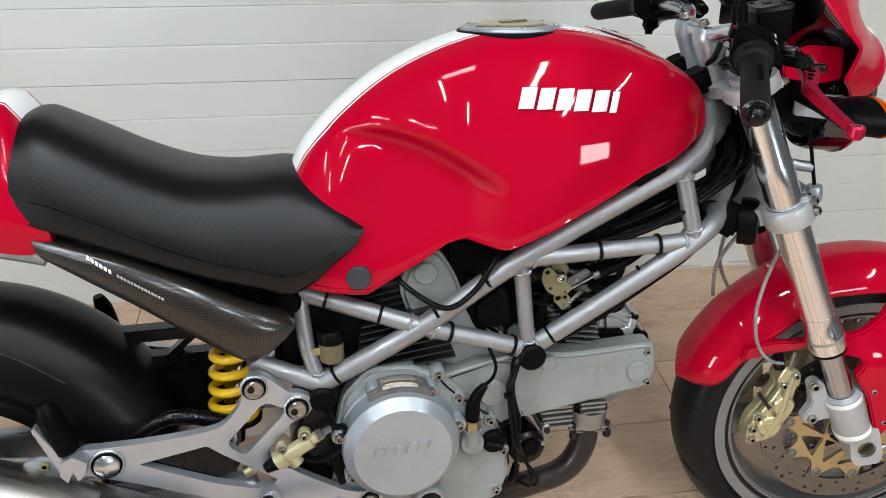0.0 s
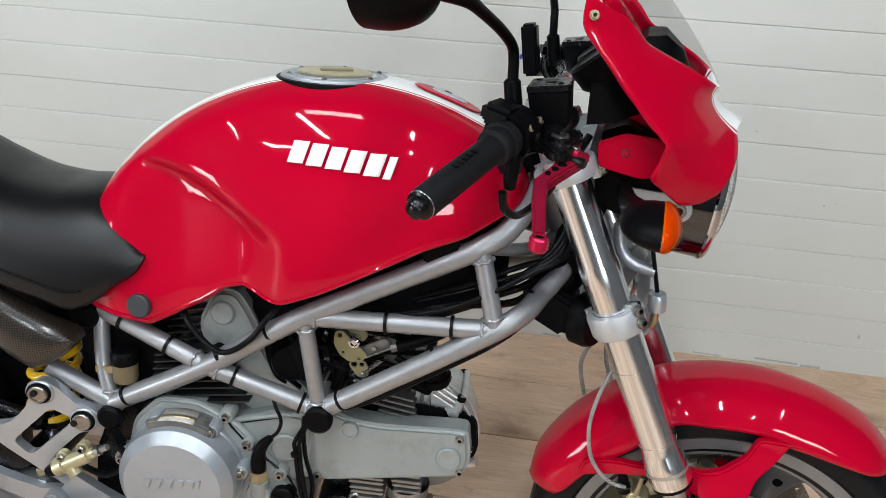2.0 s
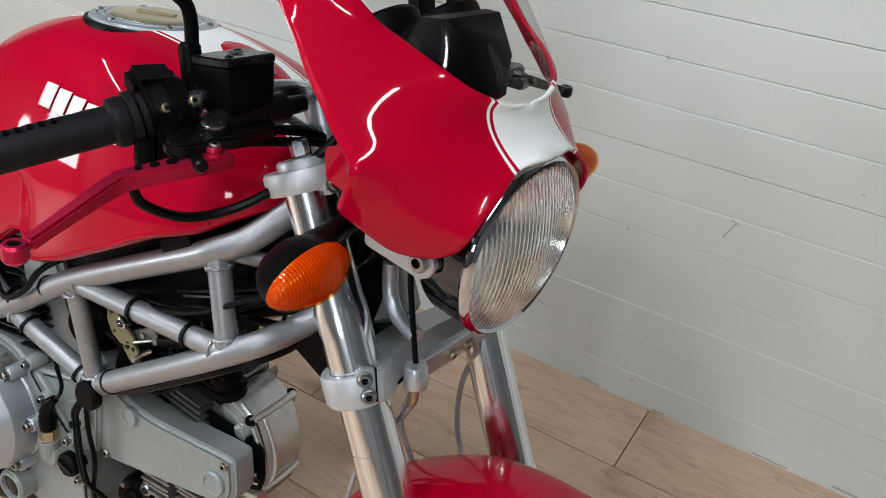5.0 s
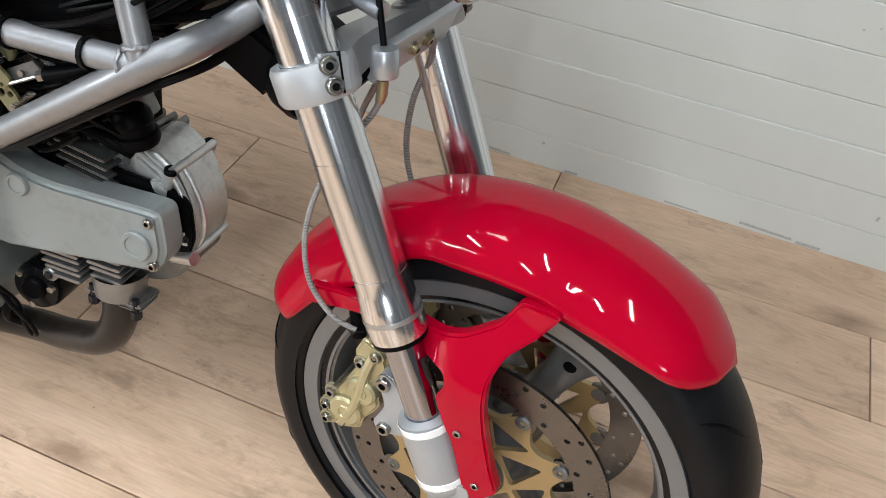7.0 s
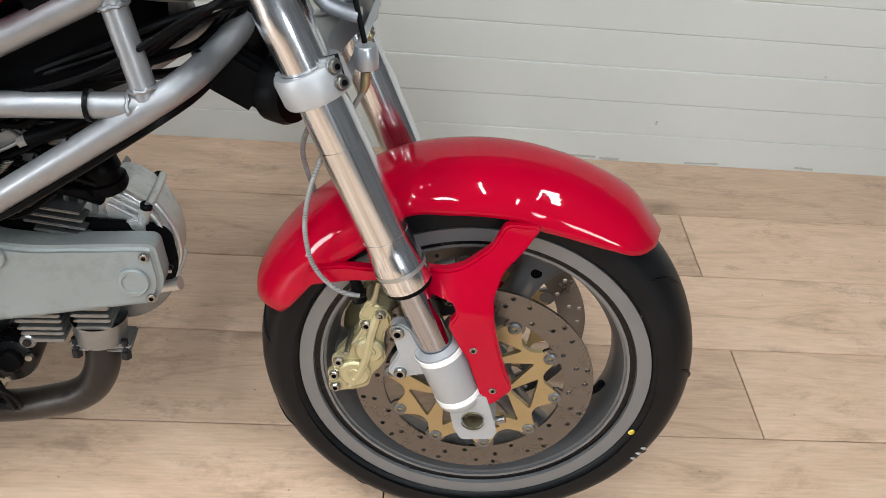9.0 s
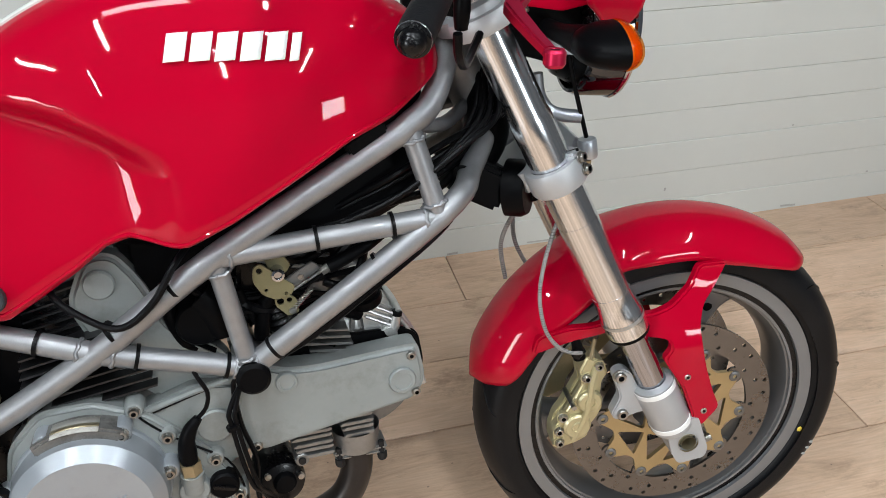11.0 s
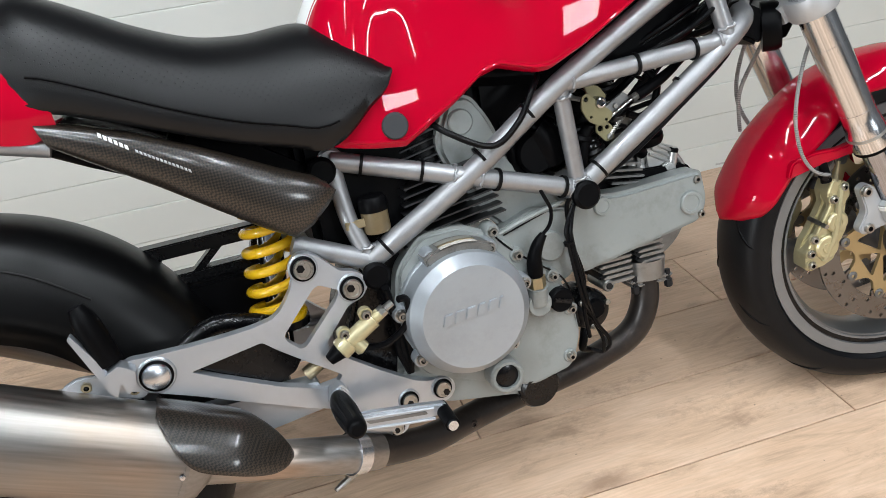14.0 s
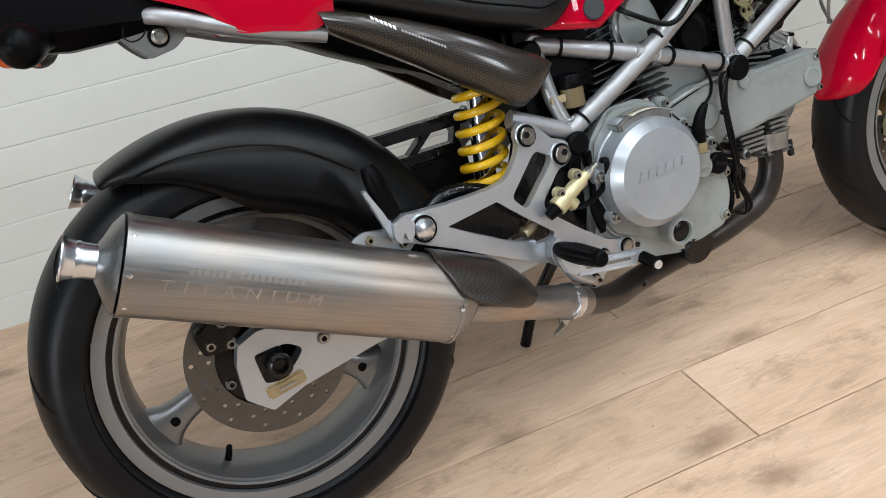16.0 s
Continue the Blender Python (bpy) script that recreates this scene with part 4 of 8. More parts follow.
def fork_leg(s):
    ax = (-math.sin(RAKE), 0, math.cos(RAKE))
    L = lambda z: (z - 0.49) / math.cos(RAKE)
    leg = part("fork_leg", lathe([(0, L(0.484)), (0.0225, L(0.484)), (0.0295, L(0.486)), (0.0305, L(0.492)), (0.0302, L(0.518)), (0.0296, L(0.520)), (0.0280, L(0.534)), (0.0272, L(0.537)), (0.0272, L(0.5498)), (0.0266, L(0.550)), (0.0266, L(0.552)), (0.0272, L(0.5522)), (0.0272, L(0.660)), (0.0268, L(0.6602)), (0.0268, L(0.775)), (0.0272, L(0.7752)), (0.0272, L(0.80)), (0.0255, L(0.806)), (0.0255, L(0.925)), (0.024, L(0.927)), (0, L(0.927))], on_fork(0.49, s), ax, 48),
               M_FORK, bike, "polished upside-down fork leg", STEER, angle=25)
    part("inner_tube", lathe([(0.0205, L(0.36)), (0.0205, L(0.487))], on_fork(0.49, s), ax, 40), M_SLIDER, leg, "chromed sliding tube")
    part("dust_seal", lathe([(0.021, L(0.481)), (0.029, L(0.481)), (0.0295, L(0.486)), (0.021, L(0.488))], on_fork(0.49, s), ax, 40), M_BLACK, leg)
    part("collar_line", lathe([(0.0307, L(0.505)), (0.0309, L(0.506)), (0.0309, L(0.509)), (0.0307, L(0.51))], on_fork(0.49, s), ax, 40), M_ALLOY, leg)
    part("fork_bottom", lathe([(0.0, L(0.306)), (0.026, L(0.306)), (0.030, L(0.310)), (0.031, L(0.314)), (0.031, L(0.375)), (0.030, L(0.392)), (0.022, L(0.396)), (0.0205, L(0.395))], on_fork(0.49, s), ax, 40), M_FORKCAST, leg, "grey cast fork bottom")
    for z in (0.386, 0.321):
        part("white_band", lathe([(0.0310, L(z - 0.0042)), (0.0318, L(z - 0.0034)), (0.0318, L(z + 0.0034)), (0.0310, L(z + 0.0042))], on_fork(0.49, s), ax, 40), M_WHITE, leg)
    sg = 1 if s > 0 else -1
    lo, hi = sorted((s - sg * 0.022, s + sg * 0.020))
    part("axle_clamp", prism(rounded([(1.430, 0.322), (1.480, 0.332), (1.500, 0.272), (1.496, 0.256), (1.455, 0.250), (1.444, 0.268)], 0.006), lo, hi, 0.003, [circle(1.467, 0.288, 0.0135, 20)]), M_FORKCAST, leg, angle=30)
    part("axle_tube", lathe([(0.0150, sg * 0.0235), (0.0150, -sg * 0.03), (0.0112, -sg * 0.03), (0.0112, sg * 0.0235)], (1.467, s, 0.288), n=28), M_BRASS, leg)
    part("clamp_bolt", lathe([(0.0055, -0.024), (0.0055, 0.024), (0, 0.024)], (1.488, s + sg * 0.006, 0.272), (0.9, 0, 0.4), 10), M_STEEL, leg)
    lo, hi = sorted((s - sg * 0.018, s + sg * 0.002))
    part("caliper_lug", prism(rounded([(1.352, 0.413), (1.366, 0.421), (1.380, 0.412), (1.392, 0.385), (1.42, 0.375), (1.432, 0.325), (1.40, 0.342), (1.362, 0.330), (1.352, 0.342), (1.366, 0.372)], 0.008), lo, hi, 0.004), M_FORKCAST, leg, angle=30)
    for x, z in ((1.363, 0.408), (1.369, 0.343)):
        bolt(leg, (x, s + sg * 0.001, z), 0.0085, sg * 0.007, name="caliper_bolt")
    return leg


fork_leg(0.105)
fork_leg(-0.105)


def caliper(s):
    sg = 1 if s > 0 else -1
    span = lambda a, b: sorted((sg * a, sg * b))
    body = [(1.329, 0.446), (1.342, 0.441), (1.354, 0.435), (1.360, 0.417), (1.353, 0.406), (1.352, 0.385), (1.357, 0.363), (1.350, 0.348), (1.342, 0.336), (1.339, 0.317), (1.323, 0.308), (1.304, 0.303), (1.292, 0.304), (1.291, 0.325), (1.296, 0.346), (1.305, 0.360), (1.318, 0.386), (1.326, 0.404), (1.321, 0.424)]
    c = part("brake_caliper", prism(rounded(body, 0.004, 3), *span(0.070, 0.083), 0.004, seg=3), M_CALIPER, bike, "pale gold four-piston brake caliper", STEER @ Matrix.Translation((1.339, 0, 0.415)) @ Matrix.Rotation(radians(2.5), 4, "Y") @ Matrix.Diagonal((1.11, 1, 1.11, 1)) @ Matrix.Translation((-1.346, 0, -0.431)), angle=35)
    part("inner_half", prism(rounded(body, 0.004, 3), *span(0.042, 0.062), 0.004), M_CALIPER, c, angle=35)
    for lobe in ([(1.321, 0.424), (1.329, 0.446), (1.354, 0.435), (1.360, 0.417), (1.352, 0.400), (1.328, 0.404)], [(1.292, 0.304), (1.291, 0.330), (1.304, 0.350), (1.314, 0.330), (1.310, 0.304)]):
        part("caliper_bridge", prism(rounded(lobe, 0.004, 3), *span(0.050, 0.078), 0.002), M_CALIPER, c, angle=35)
    for x, z, r in ((1.337, 0.378, 0.0175), (1.322, 0.340, 0.0195)):
        part("piston_boss", lathe([(0, sg * 0.009), (r * 0.30, sg * 0.009), (r * 0.34, sg * 0.0105), (r * 0.42, sg * 0.0105), (r * 0.46, sg * 0.009), (r * 0.82, sg * 0.009), (r * 0.97, sg * 0.006), (r, -sg * 0.004)], (x, sg * 0.082, z), n=28), M_CALIPER, c, angle=30)
    part("casting_rib", sweep([(1.343, sg * 0.083, 0.430), (1.338, sg * 0.087, 0.405), (1.333, sg * 0.089, 0.36), (1.318, sg * 0.086, 0.318)], 0.0055, 8), M_CALIPER, c)
    for x, z in ((1.346, 0.431), (1.331, 0.414), (1.302, 0.354), (1.298, 0.332), (1.300, 0.313)):
        part("bolt_seat", lathe([(0.0088, -sg * 0.004), (0.0084, sg * 0.0015), (0, sg * 0.0015)], (x, sg * 0.083, z), n=18), M_CALIPER, c)
        bolt(c, (x, sg * 0.0845, z), 0.0058, sg * 0.005, name="caliper_bolt")
    part("bleed_nipple", sweep([(1.336, sg * 0.076, 0.440), (1.338, sg * 0.076, 0.452), (1.340, sg * 0.076, 0.470)], [0.0055, 0.0035, 0.0030], 8, False), M_BRASS, c)
    part("rubber_cap", sweep([(1.321, sg * 0.077, 0.442), (1.316, sg * 0.077, 0.462), (1.311, sg * 0.077, 0.478)], [0.0085, 0.007, 0.0055], 12), M_BLACK, c)
    part("hose_banjo", lathe([(0.009, -0.006), (0.009, 0.006), (0, 0.006)], (1.318, sg * 0.078, 0.452), (0.4, sg * 0.2, 0.9), 6), M_BLKPAINT, c)
    part("pad_pin", sweep([(1.312, sg * 0.05, 0.378), (1.312, sg * 0.10, 0.378)], 0.0035, 8, False), M_STEEL, c)
    return c


caliper(0.07)
caliper(-0.07)

# clamps
def triple(z0, z1, fwdpts, name, label, R=0.040):
    ax = (-math.sin(RAKE), 0, math.cos(RAKE))
    h = (z1 - z0) / math.cos(RAKE)
    tc = part(name, lathe([(0.0275, -h / 2), (R - 0.002, -h / 2), (R, -h / 2 + 0.004), (R, h / 2 - 0.004), (R - 0.002, h / 2), (0.0275, h / 2)], on_fork((z0 + z1) / 2, 0.105), ax, 40), M_CLAMP, bike, label, STEER, angle=30)
    part("clamp_ring", lathe([(0.0275, -h / 2), (R - 0.002, -h / 2), (R, -h / 2 + 0.004), (R, h / 2 - 0.004), (R - 0.002, h / 2), (0.0275, h / 2)], on_fork((z0 + z1) / 2, -0.105), ax, 40), M_CLAMP, tc)
    c = on_fork((z0 + z1) / 2, 0)
    rows = []
    for s in np.linspace(-0.09, 0.09, 13):
        k = abs(s) / 0.09
        bx = 0.028 - 0.022 * (1 - k * k)
        ring = []
        for u, v in ((1, -1), (1, 1), (-1, 1), (-1, -1)):
            d = (bx if u > 0 else -0.040 - 0.02 * (1 - k * k)) if fwdpts else (0.03 if u > 0 else -0.035 - 0.025 * (1 - k * k))
            ring.append((c[0] + d * math.cos(RAKE) - v * h * 0.42 * math.sin(RAKE), s, c[2] + d * math.sin(RAKE) + v * h * 0.42 * math.cos(RAKE)))
        rows.append(ring)
    part("bridge", loft(rows), M_CLAMP, tc, angle=25)
    return tc


lower_clamp = triple(0.711, 0.741, True, "lower_fork_clamp", "silver lower fork clamp", 0.0375)
upper_clamp = triple(0.911, 0.931, False, "upper_fork_clamp", "silver upper fork clamp", 0.041)
for s in (0.105, -0.105):
    sg = 1 if s > 0 else -1
    part("clamp_ear", block((1.282, sg * 0.112, 0.737), (0.030, 0.028, 0.034), 0.003, (0, -24, -sg * 30)), M_CLAMP, lower_clamp)
    part("clamp_split", block((1.2835, sg * 0.1085, 0.7375), (0.0315, 0.002, 0.0345), 0, (0, -24, -sg * 30)), M_BLKPAINT, lower_clamp)
    for x, z in ((1.290, 0.752), (1.297, 0.736)):
        bolt(lower_clamp, (x, sg * 0.127, z), 0.0066, 0.005, (0.66, sg * 0.70, 0.28), M_STEEL, "clamp_bolt")
    c = on_fork(0.911, s)
    part("clamp_ear", block((c[0] + 0.031, s + sg * 0.002, c[2] + 0.016), (0.020, 0.026, 0.018), 0.005, (0, -24, 0)), M_CLAMP, upper_clamp)
    bolt(upper_clamp, (c[0] + 0.040, s + sg * 0.008, c[2] + 0.020), 0.0065, 0.005, (0.95, sg * 0.3, 0.42), name="clamp_bolt")
    c = on_fork(0.927, s)
    part("fork_cap", lathe([(0.026, 0.0), (0.026, 0.010), (0.024, 0.013), (0.016, 0.013), (0.015, 0.011), (0, 0.011)], c, (-math.sin(RAKE), 0, math.cos(RAKE)), 40), M_CLAMP, upper_clamp)
for s in (0.105, -0.105):
    part("cap_nut", lathe([(0.0095, 0), (0.0095, 0.013), (0.008, 0.015), (0, 0.015)], on_fork(0.941, s), (-math.sin(RAKE), 0, math.cos(RAKE)), 6), M_POLISH, upper_clamp, "bright hexagon fork cap")
for s in (0.048, -0.048):
    part("bar_riser", lathe([(0.0, 0.0), (0.019, 0.0), (0.019, 0.030), (0.017, 0.034), (0, 0.034)], (1.128, s, 0.902), (-math.sin(RAKE), 0, math.cos(RAKE)), 28), M_BLACK, upper_clamp, "black handlebar riser")
part("front_plate", prism(rounded([(1.288, 0.716), (1.296, 0.712), (1.310, 0.752), (1.303, 0.756)], 0.002), -0.085, 0.06, 0.001), M_BRACKET, lower_clamp)
for s in (0.002, -0.025):
    bolt(lower_clamp, (1.305, s, 0.731), 0.006, 0.004, (0.94, 0, -0.33), M_BRASS, "plate_bolt")
part("steering_head", lathe([(0.030, -0.075), (0.034, -0.07), (0.034, 0.075), (0.030, 0.08)], (1.546 - 0.81 * math.tan(RAKE), 0, 0.81), (-math.sin(RAKE), 0, math.cos(RAKE)), 32), M_SILVER, bike, "silver painted steering head tube")

# -- front mudguard --
def guard_section(a, R, w, drop, ends, n=22):
    row = []
    for k in range(n + 1):
        q = -1 + 2 * k / n
        b = q * math.pi / 2
        s = w * math.copysign(abs(math.sin(b)) ** 0.85, b)
        r = R - drop * (1 - abs(math.cos(b)) ** 1.08)
        row.append((FW[0] + r * math.cos(a), s, FW[1] + r * math.sin(a)))
    return row


# radius of the lower edge at each angle
EDGE = [(47, 0.317), (49, 0.306), (52, 0.294), (57, 0.281), (63, 0.271), (70, 0.265), (78, 0.262), (82, 0.2665), (95, 0.2690), (102, 0.2715), (107, 0.2765), (112, 0.2770), (117, 0.2690), (121, 0.2600), (127, 0.2550), (133, 0.2550), (139, 0.2600), (145, 0.260), (152, 0.263), (157, 0.268), (162, 0.280), (164.5, 0.295), (166, 0.316)]
rows = []
for k in range(73):
    t = k / 72
    a = radians(47 + t * (166 - 47))
    e0, e1 = sstep(0, 0.22, t), sstep(1.0, 0.74, t)
    drop = max(0.3195 - lerp_at(EDGE, math.degrees(a)), 0.004)
    u0, u1 = min(t / 0.09, 1), min((1 - t) / 0.10, 1)
    w = 0.073 * max(min(math.sqrt(1 - (1 - u0) ** 2), math.sqrt(1 - (1 - u1) ** 2)), 0.04)
    rows.append(guard_section(a, 0.3185 - 0.008 * (1 - min(sstep(0, 0.1, t), sstep(1, 0.92, t))), w, drop, 0))
part("front_mudguard", skin(rows), M_RED, bike, "gloss red front mudguard", STEER, angle=60, solid=0.004)


STAY = [(1.480, 0.562), (1.522, 0.562), (1.505, 0.532), (1.482, 0.506), (1.474, 0.479), (1.477, 0.453), (1.485, 0.418), (1.499, 0.374), (1.512, 0.344), (1.487, 0.313), (1.475, 0.323), (1.452, 0.387), (1.423, 0.433), (1.433, 0.453), (1.428, 0.466), (1.390, 0.464), (1.353, 0.469),
        (1.291, 0.459), (1.240, 0.446), (1.248, 0.474), (1.292, 0.483), (1.329, 0.482), (1.376, 0.492), (1.411, 0.499), (1.436, 0.510), (1.466, 0.532)]
for sg in (1, -1):
    bmh = prism(rounded(STAY, 0.008, 3), 0.068, 0.084, 0.0062, seg=4)
    for z in np.linspace(0.33, 0.555, 16):
        bmesh.ops.bisect_plane(bmh, geom=bmh.verts[:] + bmh.edges[:] + bmh.faces[:], plane_co=(0, 0, z), plane_no=(0, 0, 1))
    for x in np.linspace(1.36, 1.48, 9):
        bmesh.ops.bisect_plane(bmh, geom=bmh.verts[:] + bmh.edges[:] + bmh.faces[:], plane_co=(x, 0, 0), plane_no=(1, 0, 0))
    for v in bmh.verts:
        v.co.y -= 0.040 * (1 - sstep(0.445, 0.560, v.co.z)) * sstep(1.365, 1.445, v.co.x)
    if sg < 0:
        mirrored(bmh)
    st = part("mudguard_stay", bmh, M_RED, bike, "red stay bolted to the fork bottom", STEER, angle=50)
    for x, z in ((1.457, 0.405), (1.487, 0.342)):
        bolt(st, (x, sg * 0.123, z), 0.0048, sg * 0.003)

# -- frame --
NODE = dict(A=(0.508, 0.066, 0.642), B=(0.680, 0.105, 0.586), C=(0.845, 0.099, 0.528), D=(0.529, 0.092, 0.503), E=(1.090, 0.127, 0.693), F=(1.062, 0.120, 0.806),
            G=(0.826, 0.115, 0.682), H=(1.128, 0.058, 0.868), I=(1.150, 0.075, 0.733), J=(1.194, 0.03, 0.782))


frame_ob = part("frame", sweep([NODE["D"], NODE["B"], NODE["G"], (1.030, 0.121, 0.788), NODE["F"], (1.092, 0.108, 0.824), (1.120, 0.075, 0.856), (1.138, 0.036, 0.885)], 0.0150, 16, steps=5), M_SILVER, bike, "silver painted steel trellis frame")
for sg in (1, -1):
    Q = lambda p: (p[0], sg * p[1], p[2])
    if sg < 0:
        part("frame_tube", sweep([Q(p) for p in (NODE["D"], NODE["G"], (1.030, 0.121, 0.788), NODE["F"], (1.138, 0.036, 0.885))], 0.0150, 12), M_SILVER, frame_ob)
    for pts, r in (((NODE["A"], NODE["B"]), 0.0135), ((NODE["B"], NODE["C"]), 0.0135), ((NODE["C"], NODE["E"], NODE["I"], NODE["J"]), 0.0148), ((NODE["G"], NODE["E"]), 0.0132),
                   ((NODE["F"], NODE["E"]), 0.0128), ((NODE["G"], NODE["C"]), 0.0120), ((NODE["D"], (0.432, 0.088, 0.550)), 0.0140), ((NODE["D"], (0.513, 0.082, 0.562), NODE["A"]), 0.0118),
                   ((NODE["F"], (1.12, 0.06, 0.788), (1.165, 0.02, 0.80)), 0.009)):
        part("frame_tube", sweep([Q(p) for p in pts], r, 16, smooth=len(pts) > 2), M_SILVER, frame_ob)
    for k, r, o in (("A", 0.0185, 0.004), ("C", 0.0205, 0.012), ("D", 0.0185, 0.004)):
        p = Q(NODE[k])
        part("end_socket", lathe([(0, sg * o), (r * 0.8, sg * o), (r, sg * (o - 0.003)), (r, -sg * 0.05)], p, n=24), M_SILVER, frame_ob)
        part("frame_plug", lathe([(0, sg * 0.012), (r * 0.8, sg * 0.012), (r * 1.02, sg * 0.008), (r * 1.02, 0)], (p[0] + {"A": -0.016, "C": 0.002, "D": 0.0}[k], p[1] + sg * (o - 0.001 + {"A": 0.006, "C": 0.0, "D": 0.008}[k]), p[2] - {"A": 0.008, "C": 0.007, "D": 0.018}[k]), n=24), M_BLACK, frame_ob, "black plastic cap")
    for a, b in (("B", "A"), ("B", "C"), ("G", "E"), ("E", "G"), ("E", "F"), ("F", "E"), ("G", "C"), ("C", "G"), ("C", "E"), ("C", "B"), ("D", "A")):
        v = (Vector(NODE[b]) - Vector(NODE[a])).normalized()
        p = Vector(NODE[a]) + v * 0.016
        o = v.orthogonal().normalized()
        w = v.cross(o)
        p = Vector(NODE[a]) + v * 0.018
        bead = [Q(p + v * (0.0010 * math.sin(k * 2.1)) + 0.0137 * (math.cos(2 * math.pi * k / 22) * o + math.sin(2 * math.pi * k / 22) * w)) for k in range(23)]
        bmw = sweep(bead, [0.0024 + 0.0005 * math.sin(k * 1.9) for k in range(23)], 7, False)
        part("weld", bmw, M_SILVER, frame_ob)
# cable ties
for a, b, ts in (("A", "B", (0.22, 0.66)), ("B", "C", (0.25, 0.84)), ("D", "G", (0.08, 0.586, 0.835)), ("G", "E", (0.44, 0.78)), ("C", "E", (0.135, 0.69)), ("E", "I", (0.80,))):
    for t in ts:
        v = Vector(NODE[b]) - Vector(NODE[a])
        p = Vector(NODE[a]) + v * t
        d = v.normalized()
        part("cable_tie", sweep([tuple(p - d * 0.0022), tuple(p + d * 0.0022)], 0.0164, 16, False), M_CABLE, frame_ob, "black cable tie")

# -- tank --
TOP = [(0.500, 0.800), (0.509, 0.812), (0.535, 0.855), (0.595, 0.913), (0.671, 0.960), (0.766, 0.994), (0.832, 1.001), (0.904, 0.999), (0.974, 0.985), (1.037, 0.961), (1.084, 0.934), (1.112, 0.905), (1.122, 0.878)]
BOT = [(0.500, 0.676), (0.512, 0.664), (0.524, 0.660), (0.556, 0.653), (0.603, 0.645), (0.633, 0.659), (0.681, 0.686), (0.718, 0.712), (0.744, 0.719), (0.784, 0.706), (0.801, 0.705), (0.854, 0.727), (0.926, 0.765), (0.991, 0.800), (1.041, 0.818), (1.080, 0.842), (1.122, 0.866)]
WID = [(0.500, 0.100), (0.553, 0.116), (0.60, 0.126), (0.66, 0.136), (0.75, 0.150), (0.85, 0.158), (0.93, 0.158), (1.00, 0.150), (1.06, 0.132), (1.095, 0.108), (1.115, 0.075), (1.122, 0.04)]


def tank_row(x, n=46):
    zt, zb, w = lerp_at(TOP, x), float(np.interp(x, *zip(*BOT))), lerp_at(WID, x)
    row = []
    for k in range(n + 1):
        q = k / n
        a = q * math.pi * 0.60
        s = w * abs(math.sin(min(a, math.pi / 2))) ** (0.78 + 0.30 * (1 - sstep(0.52, 0.68, x)))
        if a > math.pi / 2:
            s = w * (1 - (0.16 - 0.10 * (1 - sstep(0.60, 0.75, x))) * ((a - math.pi / 2) / (0.1 * math.pi)) ** 2)
        z = zb + (zt - zb) * (max(math.cos(a), 0) ** 0.80 * 0.62 + 0.38 - 0.38 * sstep(0.32, 1.0, q))
        # knee hollow below a crease that falls towards the front
        crease = 0.882 - 0.02 * sstep(0.62, 0.72, x) - 0.055 * sstep(0.68, 0.81, x)
        depth = 0.031 * sstep(0.54, 0.66, x) * (1 - sstep(0.735, 0.815, x))
        s -= depth * sstep(crease + 0.004, crease - 0.016, z) * (0.75 + 0.25 * sstep(0.70, 0.80, z)) if s > 0.05 else 0
        row.append((x, s, z))
    return row


xs = [0.500 + 0.622 * (0.5 - 0.5 * math.cos(math.pi * (0.02 + 0.98 * k / 110))) for k in range(111)]
half = [tank_row(x) for x in xs]
rows = [[(p[0], -p[1], p[2]) for p in reversed(r[1:])] + r for r in half]
rows = [r + [(r[-1][0], r[-1][1] * 0.9, r[-1][2] + 0.006), (r[0][0], r[0][1] * 0.9, r[0][2] + 0.006)] for r in rows]
tank = part("fuel_tank", loft(rows), M_STRIPE, bike, "gloss red fuel tank with a white centre stripe", angle=50)
cap = part("filler_cap", lathe([(0.0, 0.006), (0.054, 0.005), (0.0555, 0.0030), (0.057, 0.005), (0.064, 0.0045), (0.0650, 0.0025), (0.0660, 0.0042), (0.073, 0.0028), (0.0745, -0.001), (0.0745, -0.016), (0, -0.016)], (0.840, 0, 0.9955), (0.005, 0, 1), 56), M_COVER, tank, "satin metal filler cap with a brass centre", angle=25)
part("cap_face", lathe([(0, 0.0078), (0.047, 0.0078), (0.050, 0.007), (0.052, 0.0055)], (0.840, 0, 0.9955), (0.005, 0, 1), 40), M_CAPGOLD, cap)
part("cap_seal", lathe([(0.0742, -0.016), (0.0742, -0.0005), (0.0790, -0.0012), (0.0800, -0.004), (0.0800, -0.016)], (0.840, 0, 0.9955), (0.005, 0, 1), 56), M_BLACK, cap, "black rubber ring")
part("cap_flap", block((0.842, 0.0, 1.0045), (0.046, 0.012, 0.003), 0.001, (0, 0, 25)), M_BRASS, cap)
for k in range(6):
    a = radians(30 + 60 * k)
    bolt(cap, (0.840 + 0.0645 * math.cos(a), 0.0645 * math.sin(a), 1.0012), 0.0030, 0.0008, (0, 0, 1))


def tank_height(x, s):
    """The tank's top at an offset from the middle."""
    r = tank_row(x, 90)
    for a, b in zip(r, r[1:]):
        if a[1] <= abs(s) <= b[1] + 1e-9:
            return a[2] + (b[2] - a[2]) * (abs(s) - a[1]) / max(b[1] - a[1], 1e-6)
    return r[0][2]


